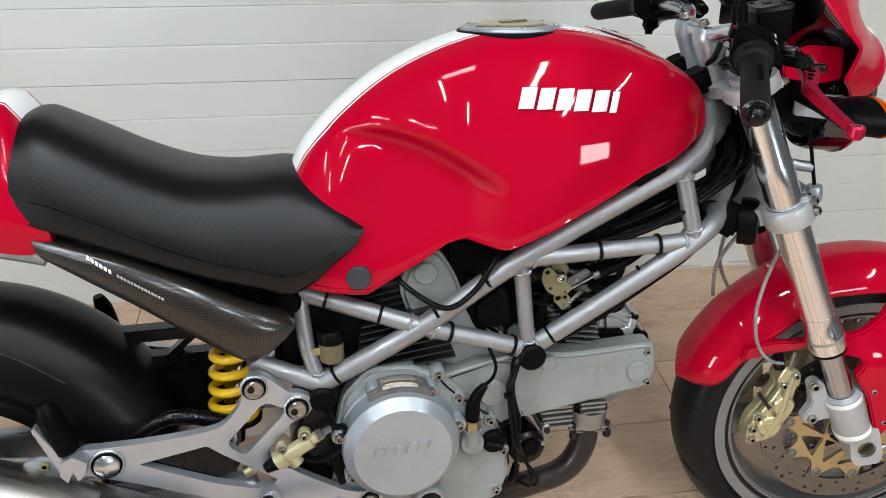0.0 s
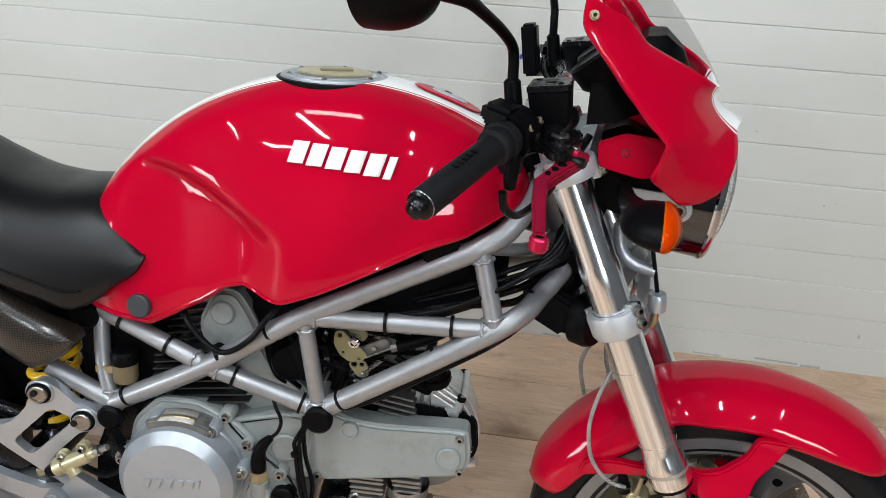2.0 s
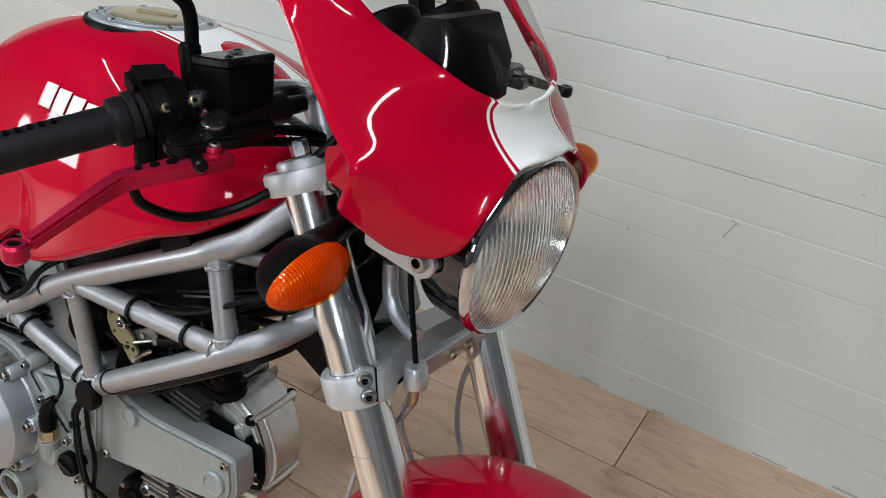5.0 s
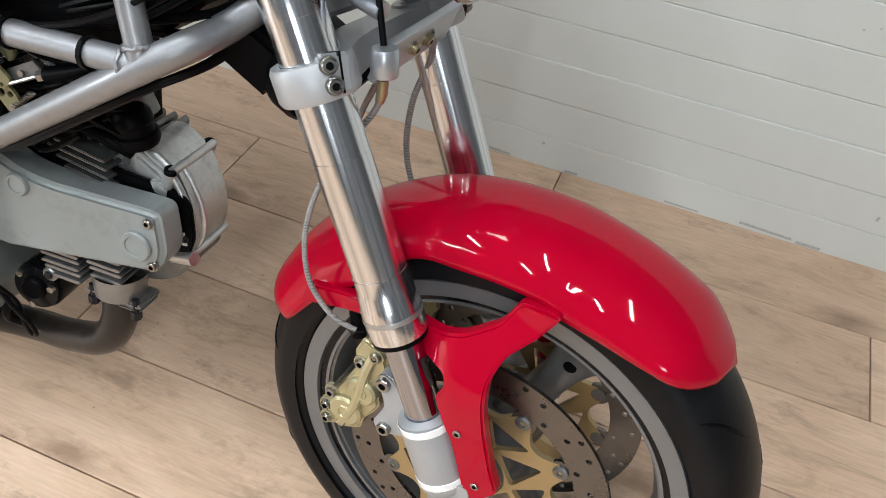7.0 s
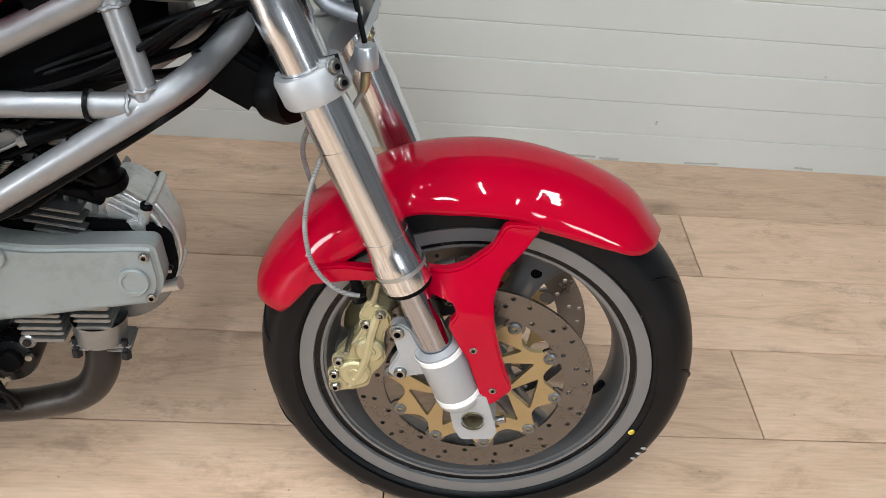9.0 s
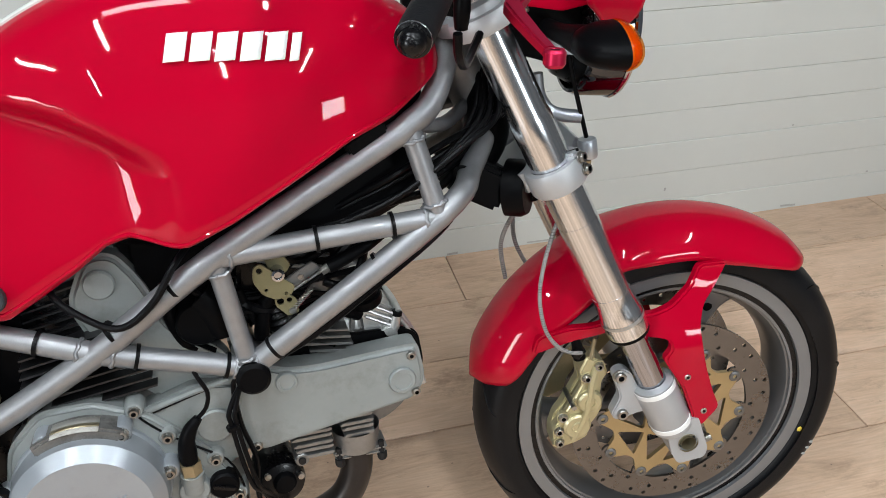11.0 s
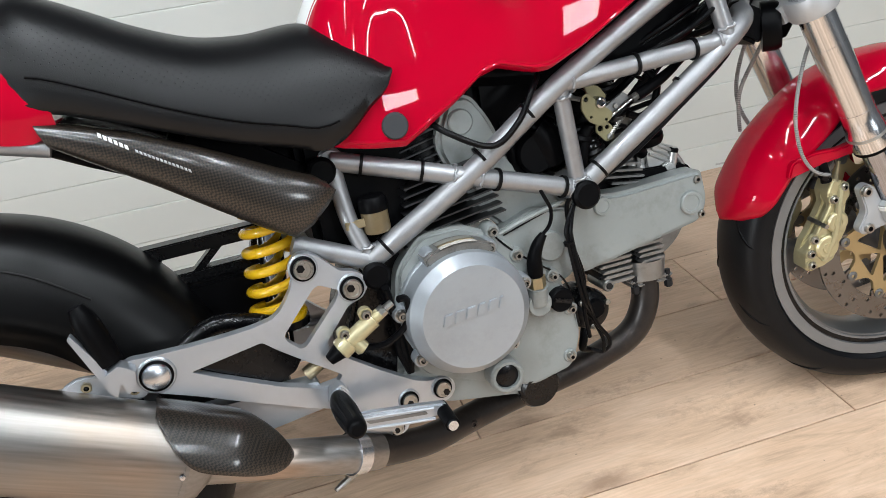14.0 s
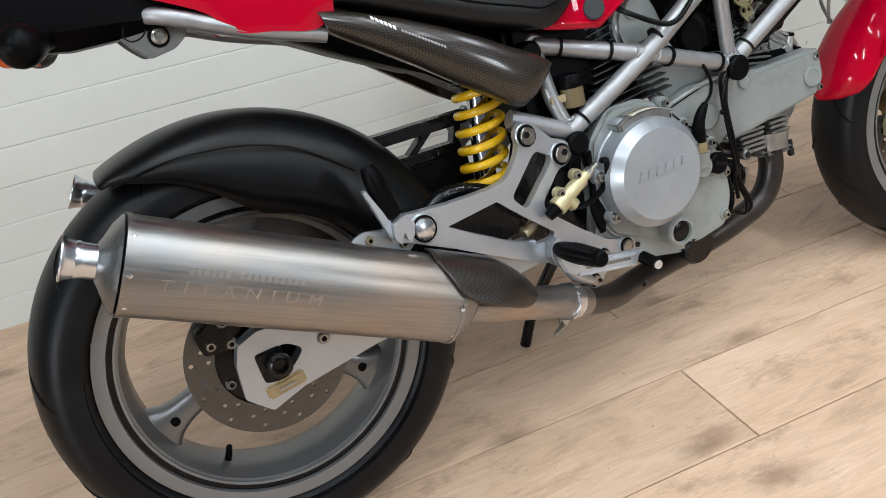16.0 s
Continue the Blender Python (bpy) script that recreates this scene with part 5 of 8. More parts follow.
g = []
for k in range(15):
    x = 0.952 + 0.094 * k / 14
    hw = 0.026 * math.sqrt(max(1 - abs(2 * k / 14 - 1) ** 3, 0.02))
    g.append([(x, hw * q / 3, tank_height(x, hw * q / 3) + 0.0030) for q in range(-3, 4)])
part("latch_recess", skin(g), M_RED, tank, "red latch recess in the white stripe", solid=0.0008)
part("latch_lever", block((1.000, 0.0, tank_height(1.0, 0) + 0.004), (0.050, 0.013, 0.006), 0.0025, (0, 19, 0)), M_CLAMP, tank, "metal tank latch")
# Thin black tile in place of a shaded slot in the lever.
part("latch_hole", block((0.998, 0.0, tank_height(0.998, 0) + 0.0078), (0.010, 0.005, 0.001), 0.0, (0, 19, 0)), M_BLACK, tank)
part("rubber_pad", block((1.012, 0.124, 0.796), (0.052, 0.012, 0.024), 0.003, (0, -28, 0)), M_BLACK, tank)


def tank_side(x, z):
    """The tank's half width at a height."""
    r = [p for p in tank_row(x, 90) if p[1] > 0.06]
    for a, b in zip(r, r[1:]):
        if b[2] <= z <= a[2]:
            return b[1] + (a[1] - b[1]) * (z - b[2]) / max(a[2] - b[2], 1e-6)
    return r[-1][1]


for sg in (1, -1):
    seam = [(x, sg * (tank_side(x, float(np.interp(x, *zip(*BOT))) + 0.010) - 0.0008), float(np.interp(x, *zip(*BOT))) + 0.009) for x in np.linspace(0.53, 1.06, 60)]
    part("tank_seam", sweep(seam, 0.0026, 8, False), M_RED, tank, "rolled lower edge of the tank")
part("tank_plug", lathe([(0, 0.0075), (0.0155, 0.0075), (0.0172, 0.006), (0.0178, 0), (0, 0)], (0.592, tank_side(0.592, 0.676) - 0.001, 0.676), (-0.10, 0.99, 0.05), 32), M_PLUG, tank, "dark round rubber plug")
# plain slanted shapes in place of the maker's lettering
for i in range(6):
    x0, x1 = 0.815 + i * 0.0247, 0.815 + (i + 1) * 0.0247 - 0.004
    if i == 5:
        x1 = x0 + 0.010
    zc = 0.918 - 0.0015 * i - 0.0001 * i * i
    for sg in (1, -1):
        g = [[(x, sg * (tank_side(x, zc + dz) + 0.0042), zc + dz) for x in [x0 + (x1 - x0) * q / 4 + dz * 0.3 for q in range(5)]] for dz in [-0.0135 + 0.003 * q for q in range(10)]]
        part("tank_emblem", skin(g), M_WHITE, tank, "white slanted block of the tank lettering", solid=0.0006)

# -- seat and tail --
S_TOP = [(0.165, 0.918), (0.192, 0.925), (0.215, 0.916), (0.262, 0.892), (0.310, 0.866), (0.375, 0.840), (0.437, 0.831), (0.484, 0.833), (0.510, 0.833), (0.545, 0.822), (0.580, 0.798), (0.594, 0.780), (0.602, 0.764)]
S_BOT = [(0.165, 0.792), (0.187, 0.778), (0.212, 0.772), (0.264, 0.752), (0.337, 0.722), (0.402, 0.697), (0.457, 0.680), (0.495, 0.668), (0.528, 0.678), (0.564, 0.706), (0.590, 0.724), (0.602, 0.744)]
S_WID = [(0.165, 0.118), (0.22, 0.126), (0.32, 0.136), (0.42, 0.142), (0.50, 0.140), (0.56, 0.131), (0.59, 0.124), (0.602, 0.118)]


def seat_ring(x, n=24):
    zt, zb, w = lerp_at(S_TOP, x) - 0.011, lerp_at(S_BOT, x), lerp_at(S_WID, x)
    ring = []
    for k in range(n + 1):
        a = math.pi * k / n
        c, s = math.cos(a), math.sin(a)
        ring.append((x, w * math.copysign(abs(c) ** 0.66, c), zb + (zt - zb) * (0.06 + 0.94 * abs(s) ** 0.86)))
    ring += [(x, -w * 0.95, zb), (x, w * 0.95, zb)]
    return ring


seat = part("seat", loft([seat_ring(0.165 + 0.437 * k / 44) for k in range(45)]), M_SEAT, bike, "black perforated vinyl saddle", angle=50)
for sg in (1, -1):
    line = []
    for k in range(24):
        x = 0.19 + 0.33 * k / 23
        zb, zt, w = lerp_at(S_BOT, x), lerp_at(S_TOP, x) - 0.011, lerp_at(S_WID, x)
        fr = 0.30 - 0.12 * k / 23
        sn = max((fr - 0.06) / 0.94, 0) ** (1 / 0.86)
        line.append((x, sg * (w * math.sqrt(1 - sn * sn) ** 0.66 + 0.0008), zb + (zt - zb) * fr))
    part("seam", sweep(line, 0.0016, 6, False), M_BLACK, seat, "stitched seam")


def tail_ring(x):
    zt = lerp_at([(-0.36, 0.905), (-0.2, 0.93), (0.0, 0.945), (0.12, 0.935), (0.17, 0.925), (0.215, 0.80)], x)
    zb = lerp_at([(-0.36, 0.895), (-0.2, 0.882), (-0.07, 0.850), (0.0, 0.818), (0.05, 0.790), (0.075, 0.762), (0.12, 0.752), (0.18, 0.742), (0.215, 0.766)], x)
    w = lerp_at([(-0.36, 0.05), (-0.2, 0.09), (0.0, 0.112), (0.12, 0.122), (0.215, 0.124)], x)
    ring = []
    for k in range(25):
        a = math.pi * k / 24
        c, s = math.cos(a), math.sin(a)
        bulge = 1 - 0.10 * sstep(0.25, 0.0, s) - 0.0
        ring.append((x, bulge * w * math.copysign(abs(c) ** 0.6, c), zb + (zt - zb) * (0.02 + 0.98 * abs(s) ** 0.9)))
    return ring + [(x, -w * 0.8, zb + 0.004), (x, w * 0.8, zb + 0.004)]


tail = part("tail_cowl", loft([tail_ring(-0.36 + 0.565 * k / 40) for k in range(41)]), M_STRIPE, bike, "gloss red tail cowl with a white stripe", angle=50)
for sg in (1, -1):
    part("subframe_tube", sweep([(0.19, sg * 0.098, 0.735), (0.09, sg * 0.098, 0.766), (0.0, sg * 0.09, 0.803), (-0.03, sg * 0.07, 0.812), (-0.05, sg * 0.04, 0.812)], 0.011, 14), M_SILVER, bike, "silver subframe tube", angle=40)
    part("tail_bracket", prism(rounded([(-0.062, 0.792), (0.018, 0.797), (0.022, 0.778), (0.002, 0.764), (-0.032, 0.758), (-0.05, 0.776)], 0.006), 0.060 * sg if sg > 0 else -0.072, 0.072 if sg > 0 else -0.060, 0.003), M_ALU, bike, "dark alloy tail bracket", angle=30)
    rg = part("bracket_grommet", lathe([(0.0, 0.004), (0.013, 0.004), (0.014, 0.0)], (-0.014, 0.0725, 0.783), n=24), M_BLACK, bike) if sg > 0 else None
    if rg:
        part("bracket_bolt", lathe([(0, 0.003), (0.006, 0.003), (0.007, 0.008), (0.010, 0.006), (0.010, 0)], (-0.014, 0.075, 0.783), n=20), M_STEEL, rg)
under = [[(x, w * c, zb + (zt - zb) * s) for c, s in ((1, 0.9), (1, 0.3), (0.75, 0), (-0.75, 0), (-1, 0.3), (-1, 0.9))] for x, w, zb, zt in
         ((-0.34, 0.05, 0.81, 0.895), (-0.20, 0.078, 0.805, 0.885), (-0.12, 0.090, 0.79, 0.868), (-0.06, 0.092, 0.79, 0.855), (0.02, 0.085, 0.785, 0.84), (0.12, 0.08, 0.755, 0.80), (0.22, 0.08, 0.70, 0.76), (0.33, 0.075, 0.645, 0.70))]
part("undertail", loft(under), M_BLACK, bike, "black plastic undertail", angle=35)
ti = part("rear_indicator", sweep([(-0.135, 0.07, 0.808), (-0.150, 0.105, 0.806), (-0.158, 0.135, 0.806), (-0.168, 0.165, 0.806), (-0.176, 0.180, 0.806)], [0.010, 0.013, 0.022, 0.024, 0.006], 18), M_BLACK, bike, "black rear indicator with an amber lens")
part("amber_lens", sweep([(-0.166, 0.140, 0.806), (-0.190, 0.140, 0.806), (-0.200, 0.140, 0.806)], [0.022, 0.018, 0.004], 18), M_AMBERIN, ti, "amber lens")
copy_thing(ti, Matrix.Diagonal((1, -1, 1, 1)))

# -- carbon side panel --
STATIONS = [(0.186, 0.735, 0.770, 0.118), (0.23, 0.706, 0.757, 0.126), (0.29, 0.666, 0.735, 0.135), (0.35, 0.622, 0.708, 0.142), (0.40, 0.586, 0.682, 0.146), (0.43, 0.568, 0.665, 0.146), (0.455, 0.578, 0.652, 0.143), (0.48, 0.598, 0.640, 0.137), (0.494, 0.614, 0.628, 0.130)]


def panel_side(x, z):
    zb, zt, s = (float(np.interp(x, [q[0] for q in STATIONS], [q[k] for q in STATIONS])) for k in (1, 2, 3))
    sn = min(max((z - (zb + zt) / 2) / ((zt - zb) / 2), -0.98), 0.98)
    return s - 0.030 + 0.034 * math.sqrt(1 - sn * sn) ** 0.45


def panel(sg):
    rows = []
    for x, zb, zt, s in STATIONS:
        ring = []
        for k in range(13):
            a = math.pi * (k / 12 - 0.5)
            ring.append((x - 0.006 * math.sin(a), sg * (s - 0.030 + 0.034 * math.cos(a) ** 0.45), (zb + zt) / 2 + (zt - zb) / 2 * math.sin(a)))
        ring += [(x, sg * (s - 0.036), zt - 0.006), (x, sg * (s - 0.036), zb + 0.006)]
        rows.append(ring)
    return part("side_panel", loft(rows), M_CARBON, bike, "glossy carbon fibre side panel", angle=50)


for sg in (1, -1):
    sp = panel(sg)
    # plain blocks in place of the two printed words
    for (x0, z0), (x1, z1), hh, count, mt in (((0.246, 0.7425), (0.276, 0.7205), 0.0026, 6, M_WHITE), ((0.281, 0.7170), (0.336, 0.6805), 0.0018, 14, M_GREY)):
        for k in range(count):
            xa, xb = x0 + (x1 - x0) * k / count, x0 + (x1 - x0) * (k + 0.72) / count
            f = lambda x: z0 + (z1 - z0) * (x - x0) / (x1 - x0)
            g = [[(x, sg * (panel_side(x, f(x) + dz) + 0.0012), f(x) + dz) for x in (xa, (xa + xb) / 2, xb)] for dz in (-hh, 0, hh)]
            part("panel_print", skin(g), mt, sp, "pale printed block", solid=0.0008)

# -- rear mudguard --
rows = []
for k in range(41):
    t = k / 40
    a = radians(116 - t * (116 - (18)))
    cx, cz = RW[0] + 0.008, RW[1] + 0.004
    R = 0.333 + 0.006 * math.sin(t * math.pi)
    drop = 0.012 + 0.108 * sstep(0.0, 0.42, t) * (1 - 0.35 * sstep(0.8, 1, t)) + 0.015 * sstep(0, 0.1, t)
    w = 0.092 * (0.90 + 0.10 * sstep(0, 0.1, t)) + 0.008 * sstep(0.2, 0.6, t)
    row = []
    for j in range(25):
        b = (-1 + 2 * j / 24) * math.pi / 2
        s = w * math.copysign(abs(math.sin(b)) ** 0.85, b)
        r = R - drop * (1 - abs(math.cos(b)) ** 0.6)
        row.append((cx + r * math.cos(a), s, cz + r * math.sin(a)))
    rows.append(row)
hug = part("rear_mudguard", skin(rows), M_SATIN, bike, "satin black rear hugger mudguard", angle=60, solid=0.004)
line = [(RW[0] + 0.008 + r * math.cos(radians(a)), 0.0955, RW[1] + 0.004 + r * math.sin(radians(a))) for a, r in ((114, 0.315), (104, 0.309), (94, 0.303), (80, 0.297), (66, 0.291), (50, 0.283))]
part("guard_crease", sweep(line, 0.0018, 6), M_SATIN, hug)

# -- engine --
engine = part("engine", prism(rounded([(0.545, 0.36), (0.572, 0.312), (0.66, 0.272), (0.735, 0.246), (0.800, 0.258), (0.818, 0.305), (0.814, 0.360), (0.795, 0.405), (0.77, 0.435), (0.72, 0.490), (0.66, 0.52), (0.60, 0.52), (0.56, 0.48), (0.545, 0.42)], 0.014), -0.105, 0.098, 0.006, seg=3), M_CAST, bike, "grey painted twin-cylinder engine", angle=35)
part("sump", prism(rounded([(0.53, 0.30), (0.60, 0.255), (0.74, 0.225), (0.79, 0.25), (0.80, 0.32), (0.55, 0.38)], 0.012), -0.09, 0.085, 0.008), M_CAST, engine, angle=35)
part("engine_rear", prism(rounded([(0.47, 0.30), (0.60, 0.27), (0.60, 0.50), (0.52, 0.50), (0.48, 0.40)], 0.012), -0.09, 0.070, 0.006), M_BLKPAINT, engine, angle=35)
cc = (0.640, 0, 0.407)
cover = part("clutch_cover", lathe([(0.0915, 0.080), (0.0915, 0.104), (0.0905, 0.106), (0.0893, 0.107), (0.0885, 0.135), (0.0870, 0.141), (0.0748, 0.1545), (0.0728, 0.1565), (0, 0.1570)], cc, n=72), M_COVER, engine, "silver painted round clutch cover", angle=24)
for i in range(6):
    x0 = 0.594 + i * 0.0163
    w = 0.0125 if i < 5 else 0.005
    z0 = 0.405 + (x0 - 0.594) * 0.06
    sl = 0.005
    part("cover_emblem", prism(rounded([(x0, z0), (x0 + w, z0 + 0.0007), (x0 + w + sl, z0 + 0.0167), (x0 + sl, z0 + 0.016)], 0.002, 2), 0.1562, 0.1594, 0.0008), M_COVER, cover, "raised block of the cast lettering")
for x, z in ((0.607, 0.487), (0.686, 0.481), (0.552, 0.424), (0.566, 0.354), (0.700, 0.337), (0.728, 0.420)):
    d = Vector((x - cc[0], z - cc[2])).normalized()
    x, z = cc[0] + 0.0925 * d.x, cc[2] + 0.0925 * d.y
    part("bolt_boss", lathe([(0.012, -0.03), (0.0115, 0.0), (0.010, 0.002), (0, 0.002)], (x, 0.120, z), n=20), M_COVER, cover)
    part("boss_rib", block((x - d.x * 0.008, 0.112, z - d.y * 0.008), (0.026, 0.030, 0.018), 0.004, (0, -math.degrees(math.atan2(d.y, d.x)), 0)), M_GRIME, cover)
    bolt(cover, (x, 0.123, z), 0.0068, 0.006)
arc = [(cc[0] + r * math.cos(radians(a)), cc[2] + r * math.sin(radians(a))) for r, angs in ((0.1005, range(58, 123, 5)), (0.080, range(122, 57, -8))) for a in angs]
part("label_pad", prism(arc, 0.085, 0.131, 0.003), M_GRIME, cover, "stained raised pad", angle=40)
for q, (mt, o) in enumerate(((M_LABEL, 0.0), (M_BRASS, 0.0006))):
    g = []
    for a in np.linspace(74, 104, 9):
        rr = 0.1012 + o
        g.append([(cc[0] + rr * math.cos(radians(a)), s, cc[2] + rr * math.sin(radians(a))) for s in ((0.104, 0.136) if q == 0 else (0.118, 0.126))])
    part("warning_label", skin(g), mt, cover, "worn warning sticker", solid=0.0006)
for x, z in ((0.704, 0.500), (0.735, 0.456), (0.785, 0.410), (0.806, 0.352), (0.795, 0.278)):
    part("bolt_boss", lathe([(0.012, -0.02), (0.011, 0.004), (0.0095, 0.006), (0, 0.006)], (x, 0.095, z), n=18), M_CAST, engine)
    bolt(engine, (x, 0.102, z), 0.0058, 0.006)
sight = part("oil_sight_glass", lathe([(0.026, -0.03), (0.026, 0.012), (0.023, 0.016), (0.019, 0.016), (0.018, 0.010), (0, 0.010)], (0.683, 0.110, 0.289), n=32), M_CAST, engine, "round oil sight glass", angle=25)
part("sight_lens", lathe([(0.0175, 0.011), (0.012, 0.013), (0, 0.0135)], (0.683, 0.110, 0.289), n=28), M_BLKPAINT, sight)
fill = part("oil_filler_cap", lathe([(0.0185, -0.01), (0.0185, 0.010), (0.016, 0.013), (0, 0.013)], (0.790, 0.098, 0.373), n=28), M_BLACK, engine, "black slotted oil filler cap")
part("cap_slot", block((0.790, 0.1125, 0.373), (0.028, 0.004, 0.006), 0.001, (0, 20, 0)), M_BLKPAINT, fill)
part("sensor_boss", lathe([(0.0195, -0.02), (0.0190, 0.013), (0.0175, 0.015), (0, 0.0155)], (0.754, 0.098, 0.378), n=28), M_CAST, engine)
part("sensor_neck", sweep([(0.754, 0.104, 0.378), (0.755, 0.108, 0.404)], 0.0150, 16, False), M_CAST, engine)
part("sensor_nut", sweep([(0.755, 0.108, 0.404), (0.755, 0.109, 0.421)], 0.0135, 6, False), M_BRASS, engine, "brass oil pressure sender")
part("sensor_boot", sweep([(0.755, 0.109, 0.420), (0.755, 0.110, 0.436), (0.757, 0.111, 0.452), (0.764, 0.112, 0.468), (0.775, 0.111, 0.480)], [0.0105, 0.0115, 0.0100, 0.0085, 0.0055], 14), M_BLACK, engine)
part("sensor_wire", sweep([(0.772, 0.111, 0.478), (0.786, 0.112, 0.492), (0.791, 0.112, 0.512), (0.783, 0.112, 0.535), (0.776, 0.108, 0.556)], 0.0028, 8), M_CABLE, engine)
part("casing_joint", sweep([(0.7045, 0.0985, 0.497), (0.713, 0.0985, 0.483), (0.738, 0.0985, 0.456), (0.772, 0.0985, 0.428), (0.798, 0.0985, 0.405), (0.811, 0.0985, 0.372), (0.8165, 0.0985, 0.322)], 0.0016, 6), M_BLKPAINT, engine, "dark joint of the clutch casing")
part("cover_joint", sweep([(0.716, 0.0880, 0.484), (0.762, 0.0880, 0.496), (0.808, 0.0880, 0.508)], 0.0013, 6), M_BLKPAINT, engine)

# belt covers
front_belt = part("belt_cover", prism(rounded([(0.800, 0.455), (0.818, 0.500), (0.850, 0.520), (0.886, 0.504), (0.925, 0.499), (1.043, 0.503), (1.063, 0.502), (1.070, 0.450), (1.056, 0.422), (0.842, 0.390), (0.812, 0.405)], [0.02, 0.02, 0.016, 0.014, 0.02, 0.01, 0.013, 0.016, 0.014, 0.02, 0.02], 6), 0.035, 0.080, 0.007, seg=3), M_CAST, engine, "grey plastic timing belt cover", angle=35)
part("belt_rear_cover", prism(rounded([(0.800, 0.455), (0.818, 0.503), (0.850, 0.524), (1.060, 0.508), (1.074, 0.496), (1.079, 0.450), (1.066, 0.414), (0.842, 0.384), (0.805, 0.40)], 0.012), 0.028, 0.0345, 0.002), M_BLACK, engine)
for x, z, r in ((1.036, 0.456, 0.0185), (0.886, 0.488, 0.014)):
    part("cover_boss", lathe([(r, -0.002), (r, 0.004), (r * 0.92, 0.006), (r * 0.70, 0.006), (r * 0.66, 0.0045), (0, 0.0045)], (x, 0.080, z), n=32), M_CAST, front_belt, angle=25)
for x, z in ((1.051, 0.489), (1.054, 0.433), (0.838, 0.402)):
    bolt(front_belt, (x, 0.080, z), 0.0055, 0.004, material=M_STEEL)
rear_belt = part("belt_cover", prism(rounded([(0.652, 0.632), (0.682, 0.690), (0.715, 0.690), (0.740, 0.650), (0.760, 0.585), (0.822, 0.535), (0.830, 0.470), (0.760, 0.462), (0.712, 0.512), (0.685, 0.540)], 0.022, 6), 0.025, 0.068, 0.007, seg=3), M_CAST, engine, "grey plastic timing belt cover", angle=35)
part("cover_boss", lathe([(0.018, -0.002), (0.018, 0.004), (0.016, 0.006), (0, 0.006)], (0.694, 0.068, 0.655), n=32), M_CAST, rear_belt)
part("middle_cover", prism(rounded([(0.708, 0.490), (0.775, 0.512), (0.832, 0.500), (0.828, 0.400), (0.79, 0.384), (0.745, 0.440)], 0.012), 0.05, 0.0865, 0.005, seg=3), M_CAST, engine, angle=35)
part("cover_boss", lathe([(0.0225, -0.002), (0.0225, 0.005), (0.0205, 0.007), (0, 0.007)], (0.792, 0.0865, 0.452), n=36), M_CAST, engine, angle=25)
part("cover_rib", sweep([(0.712, 0.086, 0.488), (0.77, 0.089, 0.504), (0.826, 0.086, 0.512)], 0.0045, 8), M_CAST, engine)

# cylinders
for k in range(13):
    h = 0.502 + k * 0.0115
    part("cooling_fin", prism(rounded([(0.580 + k * 0.002, h), (0.735 - k * 0.004, h + 0.018), (0.735 - k * 0.004, h + 0.0205), (0.580 + k * 0.002, h + 0.0025)], 0.0008, 1), -0.085, 0.086 if k < 8 else 0.060, 0), M_FIN, engine)
part("rear_barrel", lathe([(0.055, 0.0), (0.055, 0.16), (0.0, 0.16)], (0.655, 0.0, 0.49), (-0.12, 0, 1), 28), M_BLKPAINT, engine)
part("rear_head", block((0.64, -0.01, 0.672), (0.15, 0.12, 0.05), 0.012, (0, -6, 0)), M_ALU, engine)
part("front_barrel", lathe([(0.058, 0.0), (0.058, 0.16), (0, 0.16)], (0.81, 0.0, 0.43), (1, 0, 0.22), 28), M_BLKPAINT, engine)
for k in range(8):
    x = 0.838 + 0.0125 * k
    part("cooling_fin", prism([(x, 0.405 + k * 0.002), (x + 0.004, 0.405 + k * 0.002), (x - 0.012, 0.535 + k * 0.002), (x - 0.016, 0.535 + k * 0.002)], -0.085, 0.03), M_ALU, engine)
M_FINEDGE = mat("bare alloy fins", (0.26, 0.26, 0.255), rough=0.36, metal=0.8, var=0.2, vscale=50, bump=0.2, bscale=500, dirt=0.4)
for x0, x1, z0, count in ((0.879, 0.938, 0.353, 5), (0.946, 0.996, 0.372, 4)):
    part("fin_core", block(((x0 + x1) / 2, 0.0, z0 + 0.0085 * count / 2), (x1 - x0 - 0.012, 0.10, 0.0085 * count), 0.003), M_DARKFIN, engine)
    for k in range(count):
        z, o = z0 + 0.0092 * k, 0.0020 * (count - k)
        part("cooling_fin", prism(rounded([(x0 + o, z), (x1 - 0.004, z - 0.0010), (x1, z + 0.0020), (x1 - 0.002, z + 0.0042), (x0 + o + 0.004, z + 0.0050), (x0 + o - 0.002, z + 0.0025)], 0.0012, 1), -0.06, 0.062 - 0.002 * (k % 2), 0.0006), M_FINEDGE, engine)
part("bolt_boss", lathe([(0.010, -0.05), (0.0098, 0.002), (0.008, 0.004), (0, 0.004)], (0.892, 0.058, 0.352), n=20), M_FINEDGE, engine)
part("boss_bolt", lathe([(0.0055, 0.0), (0.0050, 0.002), (0, 0.002)], (0.892, 0.0625, 0.352), n=12), M_DARKFIN, engine)


def box_ring(x, s0, s1, z0, z1, e=0.35, n=32):
    ring = []
    for k in range(n):
        a = 2 * math.pi * (k + 0.5) / n
        c, q = math.cos(a), math.sin(a)
        ring.append((x, (s0 + s1) / 2 + (s1 - s0) / 2 * math.copysign(abs(c) ** e, c), (z0 + z1) / 2 + (z1 - z0) / 2 * math.copysign(abs(q) ** e, q)))
    return ring


